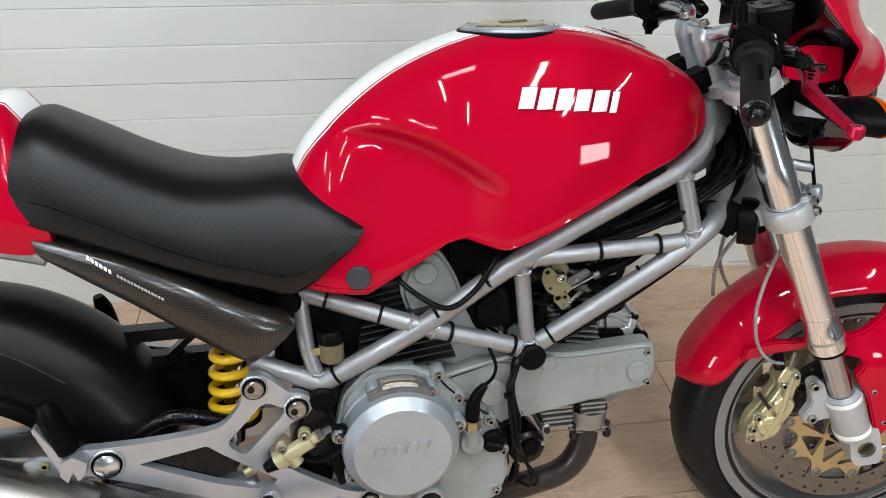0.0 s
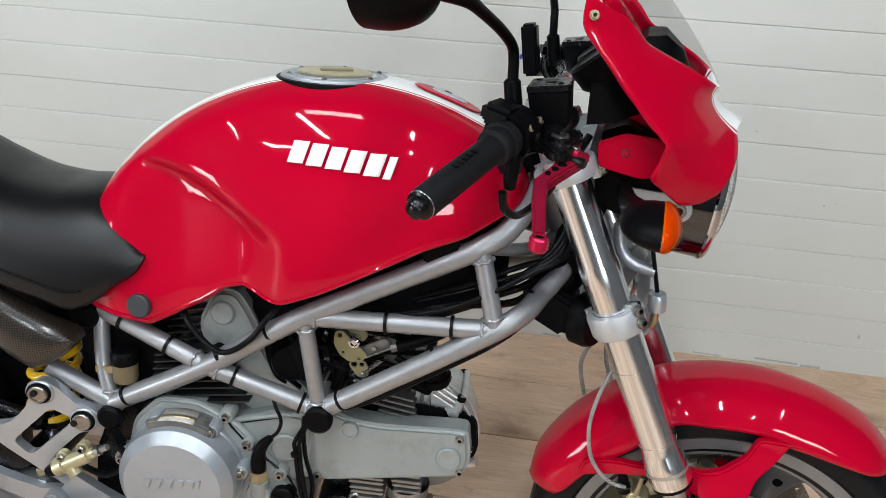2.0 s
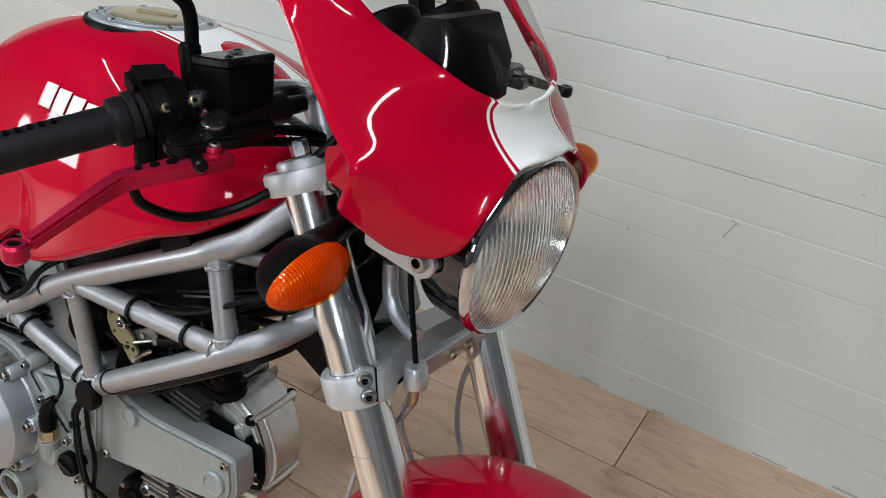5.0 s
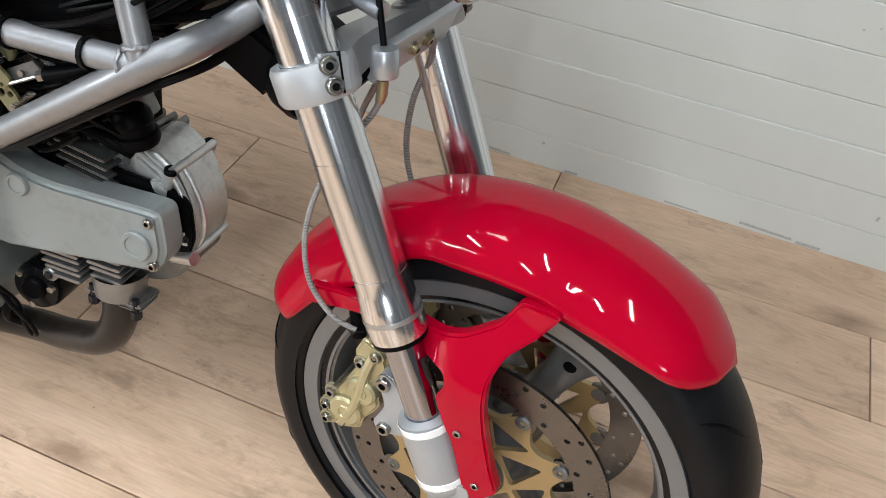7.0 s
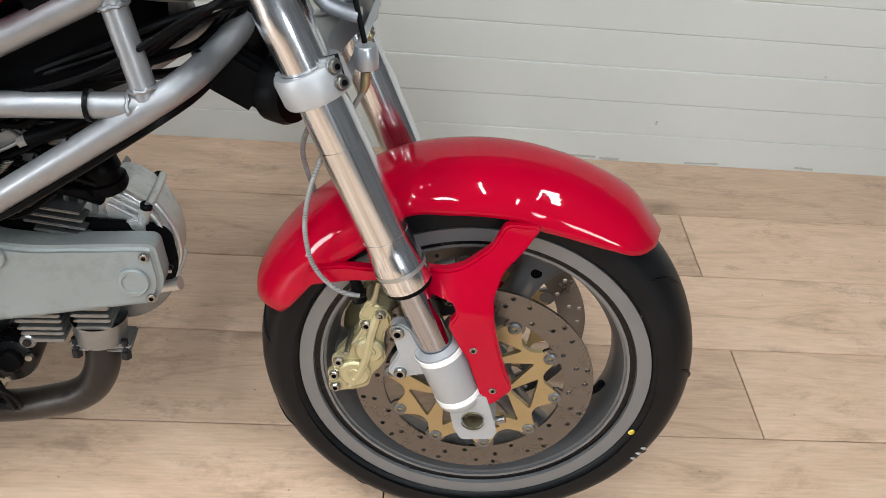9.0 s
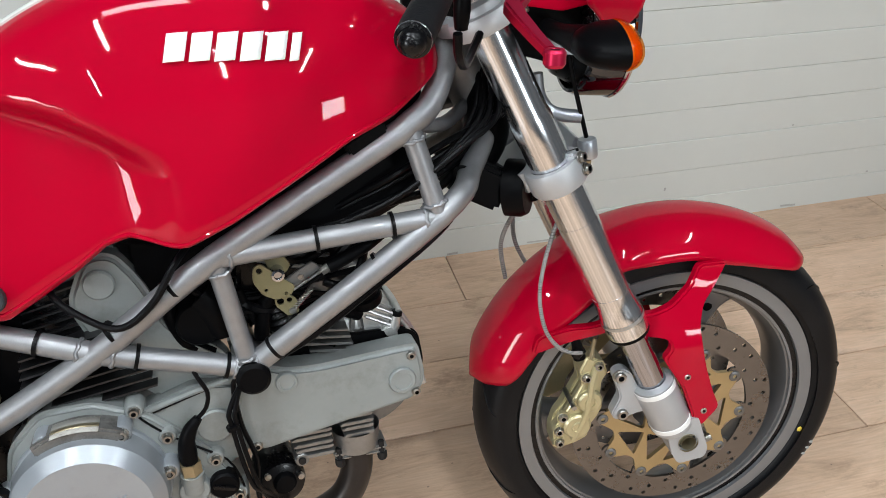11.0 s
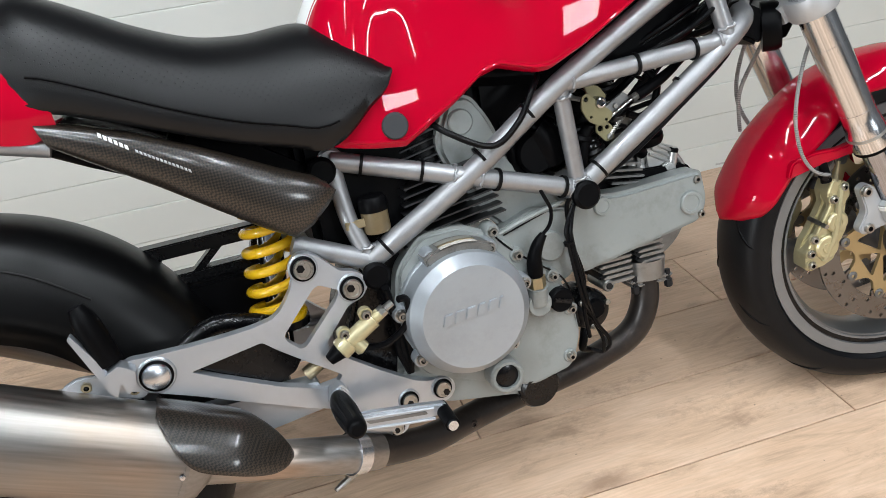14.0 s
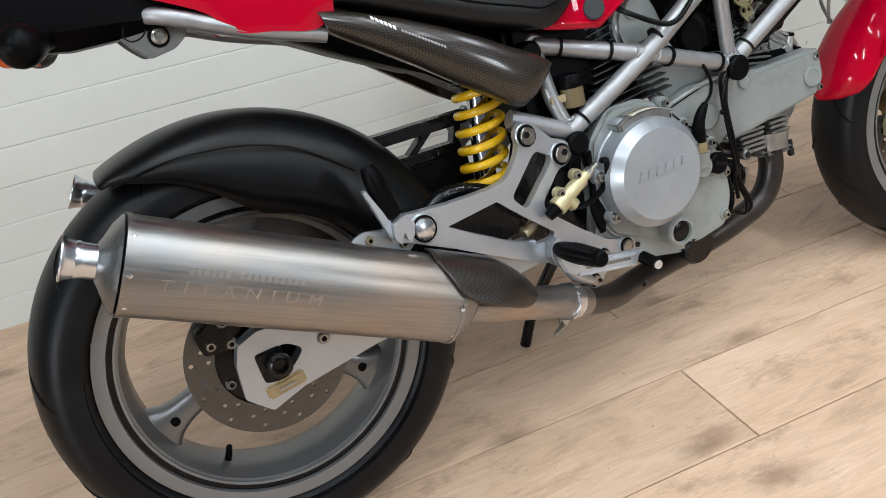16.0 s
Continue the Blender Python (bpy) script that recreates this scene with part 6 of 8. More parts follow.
head = part("cylinder_head", loft([box_ring(x, -0.065, 0.022, z0, z1) for x, z0, z1 in ((0.925, 0.375, 0.530), (0.96, 0.372, 0.540), (1.0, 0.372, 0.542), (1.03, 0.385, 0.530))]), M_ALLOY, engine, "bare alloy cylinder head", angle=35)
COVER = [(0.992, 0.545), (1.018, 0.552), (1.049, 0.529), (1.059, 0.511), (1.071, 0.482), (1.074, 0.448), (1.066, 0.420), (1.048, 0.402), (1.026, 0.396), (1.000, 0.44)]
valve_cover = part("valve_cover", prism(rounded(COVER, [0.01, 0.016, 0.004, 0.008, 0.02, 0.02, 0.012, 0.012, 0.01, 0.01], 4), -0.056, 0.028, 0.007, seg=3), M_HALLOY, head, "rough cast alloy valve cover", angle=40)
part("head_underside", prism(rounded([(0.975, 0.41), (1.062, 0.416), (1.066, 0.404), (1.048, 0.378), (1.018, 0.358), (0.982, 0.356)], [0.005, 0.006, 0.006, 0.018, 0.018, 0.008], 4), -0.05, 0.018, 0.008, seg=3), M_ALU, head, angle=40)
# cast ribs, bosses and bolts of the cover
part("cover_rim", sweep([(1.050, 0.030, 0.530), (1.0515, -0.015, 0.5305), (1.050, -0.055, 0.530)], 0.0052, 10), M_HALLOY, valve_cover)
part("cover_rim", sweep([(1.066, 0.026, 0.419), (1.068, -0.015, 0.4195), (1.066, -0.055, 0.419)], 0.0050, 10), M_HALLOY, valve_cover)
for s, o in ((0.029, 0.0), (0.008, 0.003)):
    part("cover_rib", sweep([(1.046 + o, s, 0.527), (1.057 + o, s, 0.511), (1.070 + o, s, 0.482), (1.0725 + o, s, 0.450), (1.062 + o, s, 0.422)], 0.0042, 10), M_HALLOY, valve_cover)
for k in range(3):
    part("cover_rib", sweep([(1.012 - 0.004 * k, 0.030, 0.549 - 0.008 * k), (1.046 - 0.003 * k, 0.031, 0.528 - 0.008 * k)], 0.0026, 8), M_HALLOY, valve_cover)
part("cast_lump", prism(rounded([(1.022, 0.512), (1.036, 0.516), (1.048, 0.505), (1.046, 0.494), (1.028, 0.498)], 0.004, 3), 0.018, 0.036, 0.003), M_HALLOY, valve_cover, angle=40)
part("bolt_tube", sweep([(1.046, 0.028, 0.416), (1.078, 0.034, 0.424)], [0.010, 0.0085], 16, False), M_HALLOY, valve_cover)
part("bolt_boss", lathe([(0.010, -0.012), (0.009, 0.004), (0, 0.004)], (1.066, 0.031, 0.448), (0.5, 0.8, 0.1), 16), M_HALLOY, valve_cover)
bolt(valve_cover, (1.067, 0.0345, 0.4484), 0.0042, 0.004, (0.5, 0.8, 0.1), M_DARKFIN)
for p in ((1.046, 0.029, 0.524), (1.045, -0.054, 0.524)):
    part("bolt_boss", lathe([(0.0085, -0.020), (0.0078, 0.003), (0, 0.003)], p, (0.25, 0.1, 1), 16), M_HALLOY, valve_cover)
    part("cover_bolt", lathe([(0.0075, 0.002), (0.0075, 0.008), (0.006, 0.0095), (0.0035, 0.0095), (0.0035, 0.005), (0, 0.005)], p, (0.25, 0.1, 1), 16), M_BLACK, valve_cover, "black socket bolt")
part("rubber_plug", lathe([(0.0, -0.010), (0.021, -0.010), (0.024, -0.004), (0.024, 0.004), (0.020, 0.006), (0.020, 0.016), (0.0225, 0.018), (0.0215, 0.028), (0.016, 0.034), (0, 0.034)], (1.006, 0.026, 0.560), (-0.2, 0.15, 1), 28), M_BLACK, head, "black rubber plug")
for k in range(4):
    part("side_fin", block((0.935 + 0.006 * k, 0.030, 0.535 - 0.011 * k), (0.085 - 0.008 * k, 0.040, 0.0035), 0.001, (0, 10, 0)), M_ALU, head)
for k in range(5):
    part("head_fin", prism(rounded([(0.935 + 0.016 * k, 0.515), (0.941 + 0.016 * k, 0.515), (0.945 + 0.016 * k, 0.552 - 0.002 * k), (0.939 + 0.016 * k, 0.550)], 0.002, 1), -0.07, 0.026), M_ALU, head)
part("intake_port", lathe([(0.030, 0.0), (0.027, 0.02), (0.026, 0.035)], (0.975, -0.01, 0.565), (-0.25, 0.05, 1), 28), M_ALU, head)
part("intake_boot", lathe([(0.027, 0.0), (0.030, 0.004), (0.030, 0.016), (0.026, 0.02), (0.026, 0.055)], (0.966, -0.008, 0.598), (-0.45, 0.05, 1), 28), M_BLACK, engine, "black rubber intake boot")
part("spark_cap", sweep([(0.995, 0.022, 0.536), (0.98, 0.034, 0.548), (0.955, 0.04, 0.556), (0.92, 0.045, 0.565)], [0.010, 0.009, 0.006, 0.0035], 12), M_BLACK, engine)
part("exhaust_neck", lathe([(0.034, 0.036), (0.032, 0.016), (0.031, 0.004), (0, 0.004)], (0.972, 0.032, 0.336), (0.02, 0, 1), 28), M_FINEDGE, engine, angle=30)
flange = part("exhaust_flange", block((0.974, 0.030, 0.3385), (0.076, 0.044, 0.0065), 0.0022, (0, 3, 0)), M_FINEDGE, engine, "two bare alloy exhaust flange plates")
part("flange_plate", block((0.974, 0.030, 0.3310), (0.072, 0.042, 0.0060), 0.0022, (0, 3, 0)), M_FINEDGE, flange)
for x, z in ((0.944, 0.3395), (1.004, 0.336)):
    part("flange_stud", sweep([(x, 0.048, z + 0.010), (x, 0.048, z - 0.020)], 0.0045, 8, False), M_DARKFIN, flange)
    part("flange_nut", lathe([(0.0070, 0), (0.0070, 0.011), (0, 0.011)], (x, 0.048, z - 0.018), (0, 0, 1), 6), M_DARKFIN, flange)
starter = part("starter_motor", lathe([(0.0, 0.070), (0.020, 0.070), (0.030, 0.066), (0.033, 0.058), (0.033, 0.0), (0, -0.02)], (0.856, -0.012, 0.314), (0.1, 1, 0.05), 32), M_BLKPAINT, engine, "black starter motor")
part("end_cap", lathe([(0.0, 0.078), (0.013, 0.078), (0.016, 0.074), (0.016, 0.066), (0, 0.066)], (0.858, -0.012, 0.318), (0.1, 1, 0.05), 20), M_BLACK, starter)
for a in (0.3, 2.4, 4.5):
    part("case_screw", lathe([(0.0045, 0.066), (0.0045, 0.072), (0, 0.073)], (0.856 + 0.026 * math.cos(a), -0.012, 0.314 + 0.026 * math.sin(a)), (0.1, 1, 0.05), 10), M_STEEL, starter)
part("starter_lead", sweep([(0.838, 0.070, 0.300), (0.831, 0.074, 0.282), (0.830, 0.070, 0.268), (0.845, 0.062, 0.258)], [0.0065, 0.0065, 0.006, 0.005], 10), M_BLACK, starter)
part("oil_filter", lathe([(0.0, 0.06), (0.030, 0.06), (0.034, 0.055), (0.034, 0.0)], (0.740, 0.028, 0.242), (0.1, 1, -0.2), 28), M_BLKPAINT, engine, "black oil filter")

# intake, airbox and battery behind the frame
part("airbox", loft([[(x, w * c, zb + (zt - zb) * s) for c, s in ((1, 0.12), (1, 0.85), (0.85, 1), (-0.85, 1), (-1, 0.85), (-1, 0.12), (-0.8, 0), (0.8, 0))] for x, w, zb, zt in ((0.70, 0.07, 0.70, 0.80), (0.80, 0.085, 0.685, 0.80), (0.90, 0.088, 0.66, 0.80), (1.0, 0.086, 0.672, 0.82), (1.07, 0.078, 0.70, 0.83), (1.10, 0.05, 0.73, 0.83))]), M_BLACK, bike, "black plastic airbox under the tank", angle=30)
tb = part("throttle_body", prism(rounded([(0.84, 0.575), (0.93, 0.575), (0.945, 0.62), (0.93, 0.655), (0.85, 0.655)], 0.01), -0.04, 0.055, 0.005), M_BLKPAINT, bike, "black throttle body with a brass linkage")
part("throttle_cam", prism(rounded([(0.866, 0.655), (0.876, 0.659), (0.894, 0.640), (0.913, 0.624), (0.908, 0.614), (0.889, 0.609), (0.873, 0.619), (0.864, 0.637)], 0.005), 0.094, 0.098, 0.001, [circle(0.873, 0.650, 0.0035, 10), circle(0.901, 0.616, 0.0022, 8), circle(0.878, 0.624, 0.0022, 8)]), M_CAM, tb, "yellow-zinc throttle cam")
part("cam_backplate", prism(rounded([(0.878, 0.668), (0.900, 0.664), (0.912, 0.648), (0.904, 0.636), (0.886, 0.642)], 0.005), 0.080, 0.086, 0.001), M_CAM, tb)
part("cam_plate", prism(rounded([(0.887, 0.612), (0.901, 0.616), (0.913, 0.603), (0.914, 0.586), (0.900, 0.583), (0.886, 0.600)], 0.004), 0.088, 0.092, 0.001, [circle(0.893, 0.604, 0.0045, 10), circle(0.904, 0.604, 0.0035, 10)]), M_CAM, tb)
part("cam_spindle", lathe([(0.0085, -0.06), (0.0085, 0.0), (0.0078, 0.004), (0.005, 0.005), (0.0045, 0.002), (0, 0.002)], (0.894, 0.098, 0.642), n=16), M_CHROME, tb)
part("cable_bracket", prism(rounded([(0.898, 0.628), (0.936, 0.648), (0.948, 0.638), (0.911, 0.618)], 0.003), 0.084, 0.090, 0.001), M_ALU, tb)
part("bracket_screw", lathe([(0.004, 0), (0.0035, 0.003), (0, 0.003)], (0.921, 0.090, 0.631), n=10), M_STEEL, tb)
part("linkage_rod", sweep([(0.910, 0.096, 0.619), (0.950, 0.095, 0.638)], 0.0022, 8, False), M_STEEL, tb)
part("cable_nut", sweep([(0.946, 0.095, 0.636), (0.956, 0.095, 0.640)], 0.0062, 6, False), M_STEEL, tb)
part("cable_boot", sweep([(0.955, 0.094, 0.639), (0.975, 0.093, 0.646), (1.005, 0.092, 0.658), (1.04, 0.088, 0.676)], [0.0085, 0.0085, 0.0075, 0.0045], 12), M_BLACK, tb)
part("linkage_spring", sweep([(0.930 - 0.00040 * k + 0.0042 * math.cos(k * 0.9), 0.090 + 0.0042 * math.sin(k * 0.9), 0.612 - k * 0.00037) for k in range(60)], 0.0011, 5, False), M_STEEL, tb)
part("spring_hook", lathe([(0.0045, 0), (0.0045, 0.006), (0, 0.006)], (0.906, 0.088, 0.590), n=12), M_STEEL, tb)
part("rubber_elbow", sweep([(0.80, 0.06, 0.62), (0.815, 0.062, 0.60), (0.82, 0.062, 0.565)], [0.024, 0.026, 0.022], 16), M_BLACK, tb)
part("coil_box", block((0.775, 0.0, 0.655), (0.11, 0.11, 0.12), 0.014), M_BLACK, bike, "black ignition box")
part("intake_trunk", sweep([(0.90, 0.0, 0.70), (0.93, 0.0, 0.64), (0.965, -0.005, 0.60)], 0.034, 20), M_BLACK, bike, "black intake trunk")
truss = part("swing_arm_brace", flat_bar([(0.18, -0.03, 0.556), (0.275, -0.03, 0.556), (0.412, -0.03, 0.556)], 0.030, 0.020), M_BLKPAINT, bike, "open black brace beside the shock absorber")
part("lower_bar", flat_bar([(0.225, -0.03, 0.512), (0.315, -0.03, 0.512), (0.390, -0.03, 0.512)], 0.030, 0.017), M_BLKPAINT, truss)
for x0, z0, x1, z1 in ((0.20, 0.552, 0.236, 0.514), (0.262, 0.554, 0.240, 0.514), (0.300, 0.514, 0.345, 0.552), (0.395, 0.552, 0.380, 0.512)):
    part("web", flat_bar([(x0, -0.03, z0), (x1, -0.03, z1)], 0.026, 0.010, (1, 0, 0.3)), M_BLKPAINT, truss)
part("brace_block", prism(rounded([(0.215, 0.505), (0.39, 0.505), (0.40, 0.41), (0.26, 0.40), (0.215, 0.44)], 0.012), -0.055, 0.0, 0.004), M_BLACK, truss)
# Added dark box; blocks the view through to the lit floor.
part("wiring_box", block((0.905, -0.035, 0.600), (0.15, 0.07, 0.13), 0.012), M_BLACK, bike, "black filler box added behind the frame to hide the floor")
part("vacuum_cap", lathe([(0.0, 0.012), (0.026, 0.012), (0.029, 0.008), (0.029, -0.02), (0.024, -0.05), (0, -0.05)], (0.796, 0.070, 0.588), n=28), M_BLACK, tb, "black round vacuum cap")
boot = part("ribbed_boot", lathe([(0, -0.03)] + [(0.017 + 0.0035 * (k % 2), -0.03 + 0.0048 * k) for k in range(13)] + [(0, 0.03)], (0.893, 0.058, 0.566), (-0.25, 0.1, 1), 20), M_BLKPAINT, tb, "ribbed black rubber boot")
for pts, r in (([(0.884, 0.074, 0.606), (0.874, 0.074, 0.594), (0.864, 0.074, 0.552)], 0.0095), ([(0.846, 0.074, 0.622), (0.852, 0.072, 0.600), (0.862, 0.068, 0.572)], 0.0055), ([(0.764, 0.06, 0.640), (0.762, 0.064, 0.605), (0.775, 0.062, 0.560), (0.805, 0.056, 0.538)], 0.0085)):
    part("vacuum_pipe", sweep(pts, r, 12), M_BLACK, tb)
part("cable_loop", sweep([(0.950, 0.072, 0.612), (0.968, 0.074, 0.604), (0.988, 0.074, 0.612), (1.000, 0.072, 0.630), (1.004, 0.068, 0.650), (0.990, 0.06, 0.672)], 0.0055, 10), M_CABLE, tb)
random.seed(29)
for k in range(10):
    x0, z0 = random.uniform(0.76, 0.84), random.uniform(0.60, 0.67)
    part("engine_wire", sweep([(x0, random.uniform(0.03, 0.085), z0), (x0 + 0.05, random.uniform(0.05, 0.092), z0 + random.uniform(-0.05, 0.02)), (x0 + 0.11, random.uniform(0.04, 0.085), z0 + random.uniform(-0.05, 0.03)), (x0 + 0.19, random.uniform(0.02, 0.07), z0 + random.uniform(-0.01, 0.05))], random.choice((0.003, 0.004, 0.006)), 7), M_CABLE, bike, "thin engine wire")
# loom and horn bracket round the steering head
for k in range(5):
    d = random.uniform(-0.016, 0.016)
    part("loom_wire", sweep([(1.215 + d, 0.02 + d, 0.845 + d), (1.185 + d, 0.045 + 2 * d, 0.800), (1.172 + d, 0.055 + d, 0.765 + 0.006 * k), (1.120, 0.066 + d, 0.722 + 0.009 * k + d), (1.04, 0.082 + d, 0.700 + 0.010 * k), (0.96, 0.080, 0.684 + 0.005 * k)], random.choice((0.0030, 0.0042, 0.0055)), 8), M_CABLE, bike, "black wiring loom strand")
part("loom_cover", sweep([(1.205, 0.02, 0.850), (1.190, 0.03, 0.800), (1.185, 0.028, 0.755), (1.165, 0.03, 0.715)], [0.020, 0.028, 0.030, 0.022], 16), M_BLACK, bike, "black loom cover beside the steering head")
part("under_tray", prism(rounded([(1.135, 0.722), (1.165, 0.700), (1.205, 0.668), (1.245, 0.668), (1.262, 0.690), (1.225, 0.705), (1.170, 0.735)], 0.004), -0.05, 0.060, 0.002), M_BLACK, bike, "black plate under the steering head", angle=30)
random.seed(11)
for k in range(9):
    p = Vector((random.uniform(0.84, 0.90), random.uniform(0.03, 0.075), random.uniform(0.56, 0.66)))
    q = Vector((random.uniform(0.93, 1.01), random.uniform(0.02, 0.07), random.uniform(0.55, 0.66)))
    mid_p = (p + q) / 2 + Vector((0, random.uniform(0, 0.02), random.uniform(-0.03, 0.03)))
    part("engine_wire", sweep([tuple(p), tuple(mid_p), tuple(q)], random.choice((0.0025, 0.0035, 0.0045)), 7), M_CABLE if k % 4 else M_HOSE, bike, "thin engine wire")
part("linkage_block", block((0.945, 0.050, 0.605), (0.030, 0.022, 0.024), 0.004, (0, 25, 0)), M_ALU, bike, "small alloy linkage block")
part("battery_box", block((0.54, 0.0, 0.60), (0.15, 0.13, 0.17), 0.012), M_BLACK, bike, "black battery box")
part("inner_mudguard", block((0.40, 0.0, 0.66), (0.20, 0.12, 0.10), 0.02, (0, 35, 0)), M_BLACK, bike, "black inner mudguard")
rb = part("brake_fluid_pot", lathe([(0.017, 0), (0.0185, 0.003), (0.0185, 0.030), (0, 0.030)], (0.548, 0.086, 0.538), (0, 0, 1), 24), M_FLUID, bike, "small brake fluid pot with a black lid")
part("lid", lathe([(0.0195, 0.030), (0.020, 0.034), (0.020, 0.046), (0.017, 0.05), (0, 0.05)], (0.548, 0.086, 0.538), (0, 0, 1), 24), M_BLACK, rb)
part("pot_bracket", block((0.530, 0.092, 0.556), (0.05, 0.004, 0.012), 0.001), M_BRASS, rb)

# -- exhaust --
header = part("exhaust_header", sweep([(0.971, 0.031, 0.340), (0.968, 0.032, 0.300), (0.952, 0.030, 0.262), (0.926, 0.026, 0.238), (0.887, 0.016, 0.219), (0.850, 0.006, 0.204), (0.797, -0.005, 0.190), (0.731, 0.0, 0.186), (0.650, 0.022, 0.187), (0.57, 0.066, 0.199), (0.51, 0.100, 0.222), (0.465, 0.128, 0.246)], [0.0225] * 10 + [0.023, 0.0235], 22), M_HEADER, bike, "heat-browned steel exhaust header")
bolt(header, (0.64, 0.048, 0.190), 0.006, 0.006, material=M_HEADER)
link = part("link_pipe", sweep([(0.475, 0.122, 0.241), (0.44, 0.140, 0.258), (0.38, 0.158, 0.284), (0.30, 0.171, 0.314), (0.23, 0.181, 0.342)], [0.027, 0.0265, 0.0255, 0.0255, 0.026], 24), M_TITAN, bike, "brushed titanium link pipe")
part("pipe_clamp", sweep([(0.452, 0.134, 0.2525), (0.436, 0.142, 0.260)], 0.0292, 28, False), M_POLISH, link, "steel band clamp")
part("clamp_screw", sweep([(0.440, 0.128, 0.222), (0.418, 0.140, 0.218), (0.406, 0.145, 0.215)], [0.005, 0.005, 0.003], 8, False), M_STEEL, link)
part("clamp_lug", block((0.432, 0.132, 0.225), (0.014, 0.012, 0.018), 0.003), M_STEEL, link)


def silencer(sg):
    a, b = Vector((0.239, sg * 0.181, 0.350)), Vector((-0.147, sg * 0.196, 0.547)) if sg > 0 else Vector((-0.138, -0.196, 0.562))
    ax = (b - a).normalized()
    up = Vector((0, 0, 1)); up = (up - ax * up.dot(ax)).normalized()
    side = Vector((0, 1, 0)); side = (side - ax * side.dot(ax)).normalized()

    def ring(p, ru, rs, n=40, e=0.86):
        out = []
        for k in range(n):
            t = 2 * math.pi * k / n
            c, s = math.cos(t), math.sin(t)
            out.append(tuple(p + up * ru * math.copysign(abs(c) ** e, c) + side * rs * math.copysign(abs(s) ** e, s)))
        return out

    ln = (b - a).length
    body = part("silencer", loft([ring(a + ax * t * ln, 0.060, 0.052) for t in (0.0, 0.1, 0.3, 0.5, 0.7, 0.9, 1.0)]), M_TITAN, bike, "brushed titanium oval silencer", angle=50)
    for t, w in ((0.004, 0.0028), (0.996, 0.0028)):
        part("end_band", loft([ring(a + ax * (t * ln - w), 0.0612, 0.0532), ring(a + ax * (t * ln + w), 0.0612, 0.0532)]), M_TITAN, body, "polished end band")
    part("end_cap", loft([ring(b + ax * 0.004, 0.059, 0.051), ring(b + ax * 0.014, 0.046, 0.042), ring(b + ax * 0.022, 0.030, 0.029, e=1), ring(b + ax * 0.026, 0.0235, 0.0235, e=1)]), M_TITAN, body, "spun end cap")
    rr = [(0.021, 0.022), (0.0215, 0.042), (0.0225, 0.046), (0.022, 0.049), (0.0255, 0.060), (0.028, 0.063), (0.0275, 0.065), (0.0245, 0.062), (0.0205, 0.048), (0.019, 0.03)]
    part("tail_pipe", lathe(rr, tuple(b), tuple(ax), 40), M_POLISH, body, "polished flared tail pipe", angle=25)
    part("inner_core", lathe([(0.0195, 0.032), (0.0, 0.032)], tuple(b), tuple(ax), 24), M_HEADER, body)
    part("front_cone", loft([ring(a, 0.058, 0.050), ring(a - ax * 0.02, 0.045, 0.042), ring(a - ax * 0.032, 0.028, 0.028, e=1)]), M_TITAN, body)
    for t in (0.985, 0.012):
        for w in (-0.75, 0.0, 0.78):
            p = a + ax * t * ln + up * 0.060 * math.sin(w) * 1.0 + side * sg * 0.053 * math.cos(w)
            part("rivet", lathe([(0.004, 0), (0.003, 0.002), (0, 0.0025)], tuple(p), tuple(up * math.sin(w) + side * sg * math.cos(w)), 10), M_POLISH, body)
    return body, a, ax, up, side, ln


sil, sa, sax, sup, sside, sln = silencer(1)
silencer(-1)


def on_silencer(bm, t0, u0):
    """Lays flat work (along, up, out) on the silencer's bulging side."""
    for v in bm.verts:
        t, u = t0 - v.co.x, u0 + v.co.y
        out = 0.0522 * (1 - min(abs(u) / 0.0602, 0.99) ** 2.33) ** 0.43
        p = sa + sax * t + sup * u + sside * (out + v.co.z)
        v.co = P3(tuple(p))
    return fix(bm)


cu = bpy.data.curves.new("stamping", "FONT")
cu.body, cu.size, cu.extrude, cu.align_x, cu.space_character, cu.bevel_depth = "TITANIUM", 0.0185, 0.0004, "CENTER", 1.9, 0.0002
tmp = bpy.data.objects.new("tmp", cu)
me = bpy.data.meshes.new_from_object(tmp)
bpy.data.objects.remove(tmp)
bm = bmesh.new(); bm.from_mesh(me); bpy.data.meshes.remove(me)
for v in bm.verts:
    v.co.x *= 1.35
    v.co.x += v.co.y * 0.25
part("stamping", on_silencer(bm, sln * 0.69, -0.014), M_STAMP, sil, "stamped word on the silencer", smooth=False)
for k in range(17):
    if k in (6,):
        continue
    b = bmesh.new()
    bmesh.ops.create_cube(b, size=1)
    for v in b.verts:
        v.co = Vector((v.co.x * 0.0054 - 0.062 + 0.0082 * k + v.co.y * 0.001, v.co.y * (0.0085 if k < 6 else 0.007), v.co.z * 0.0009))
    part("stamped_bar", on_silencer(b, sln * 0.69, 0.0125), M_STAMP, sil, "stamped mark on the silencer", smooth=False)
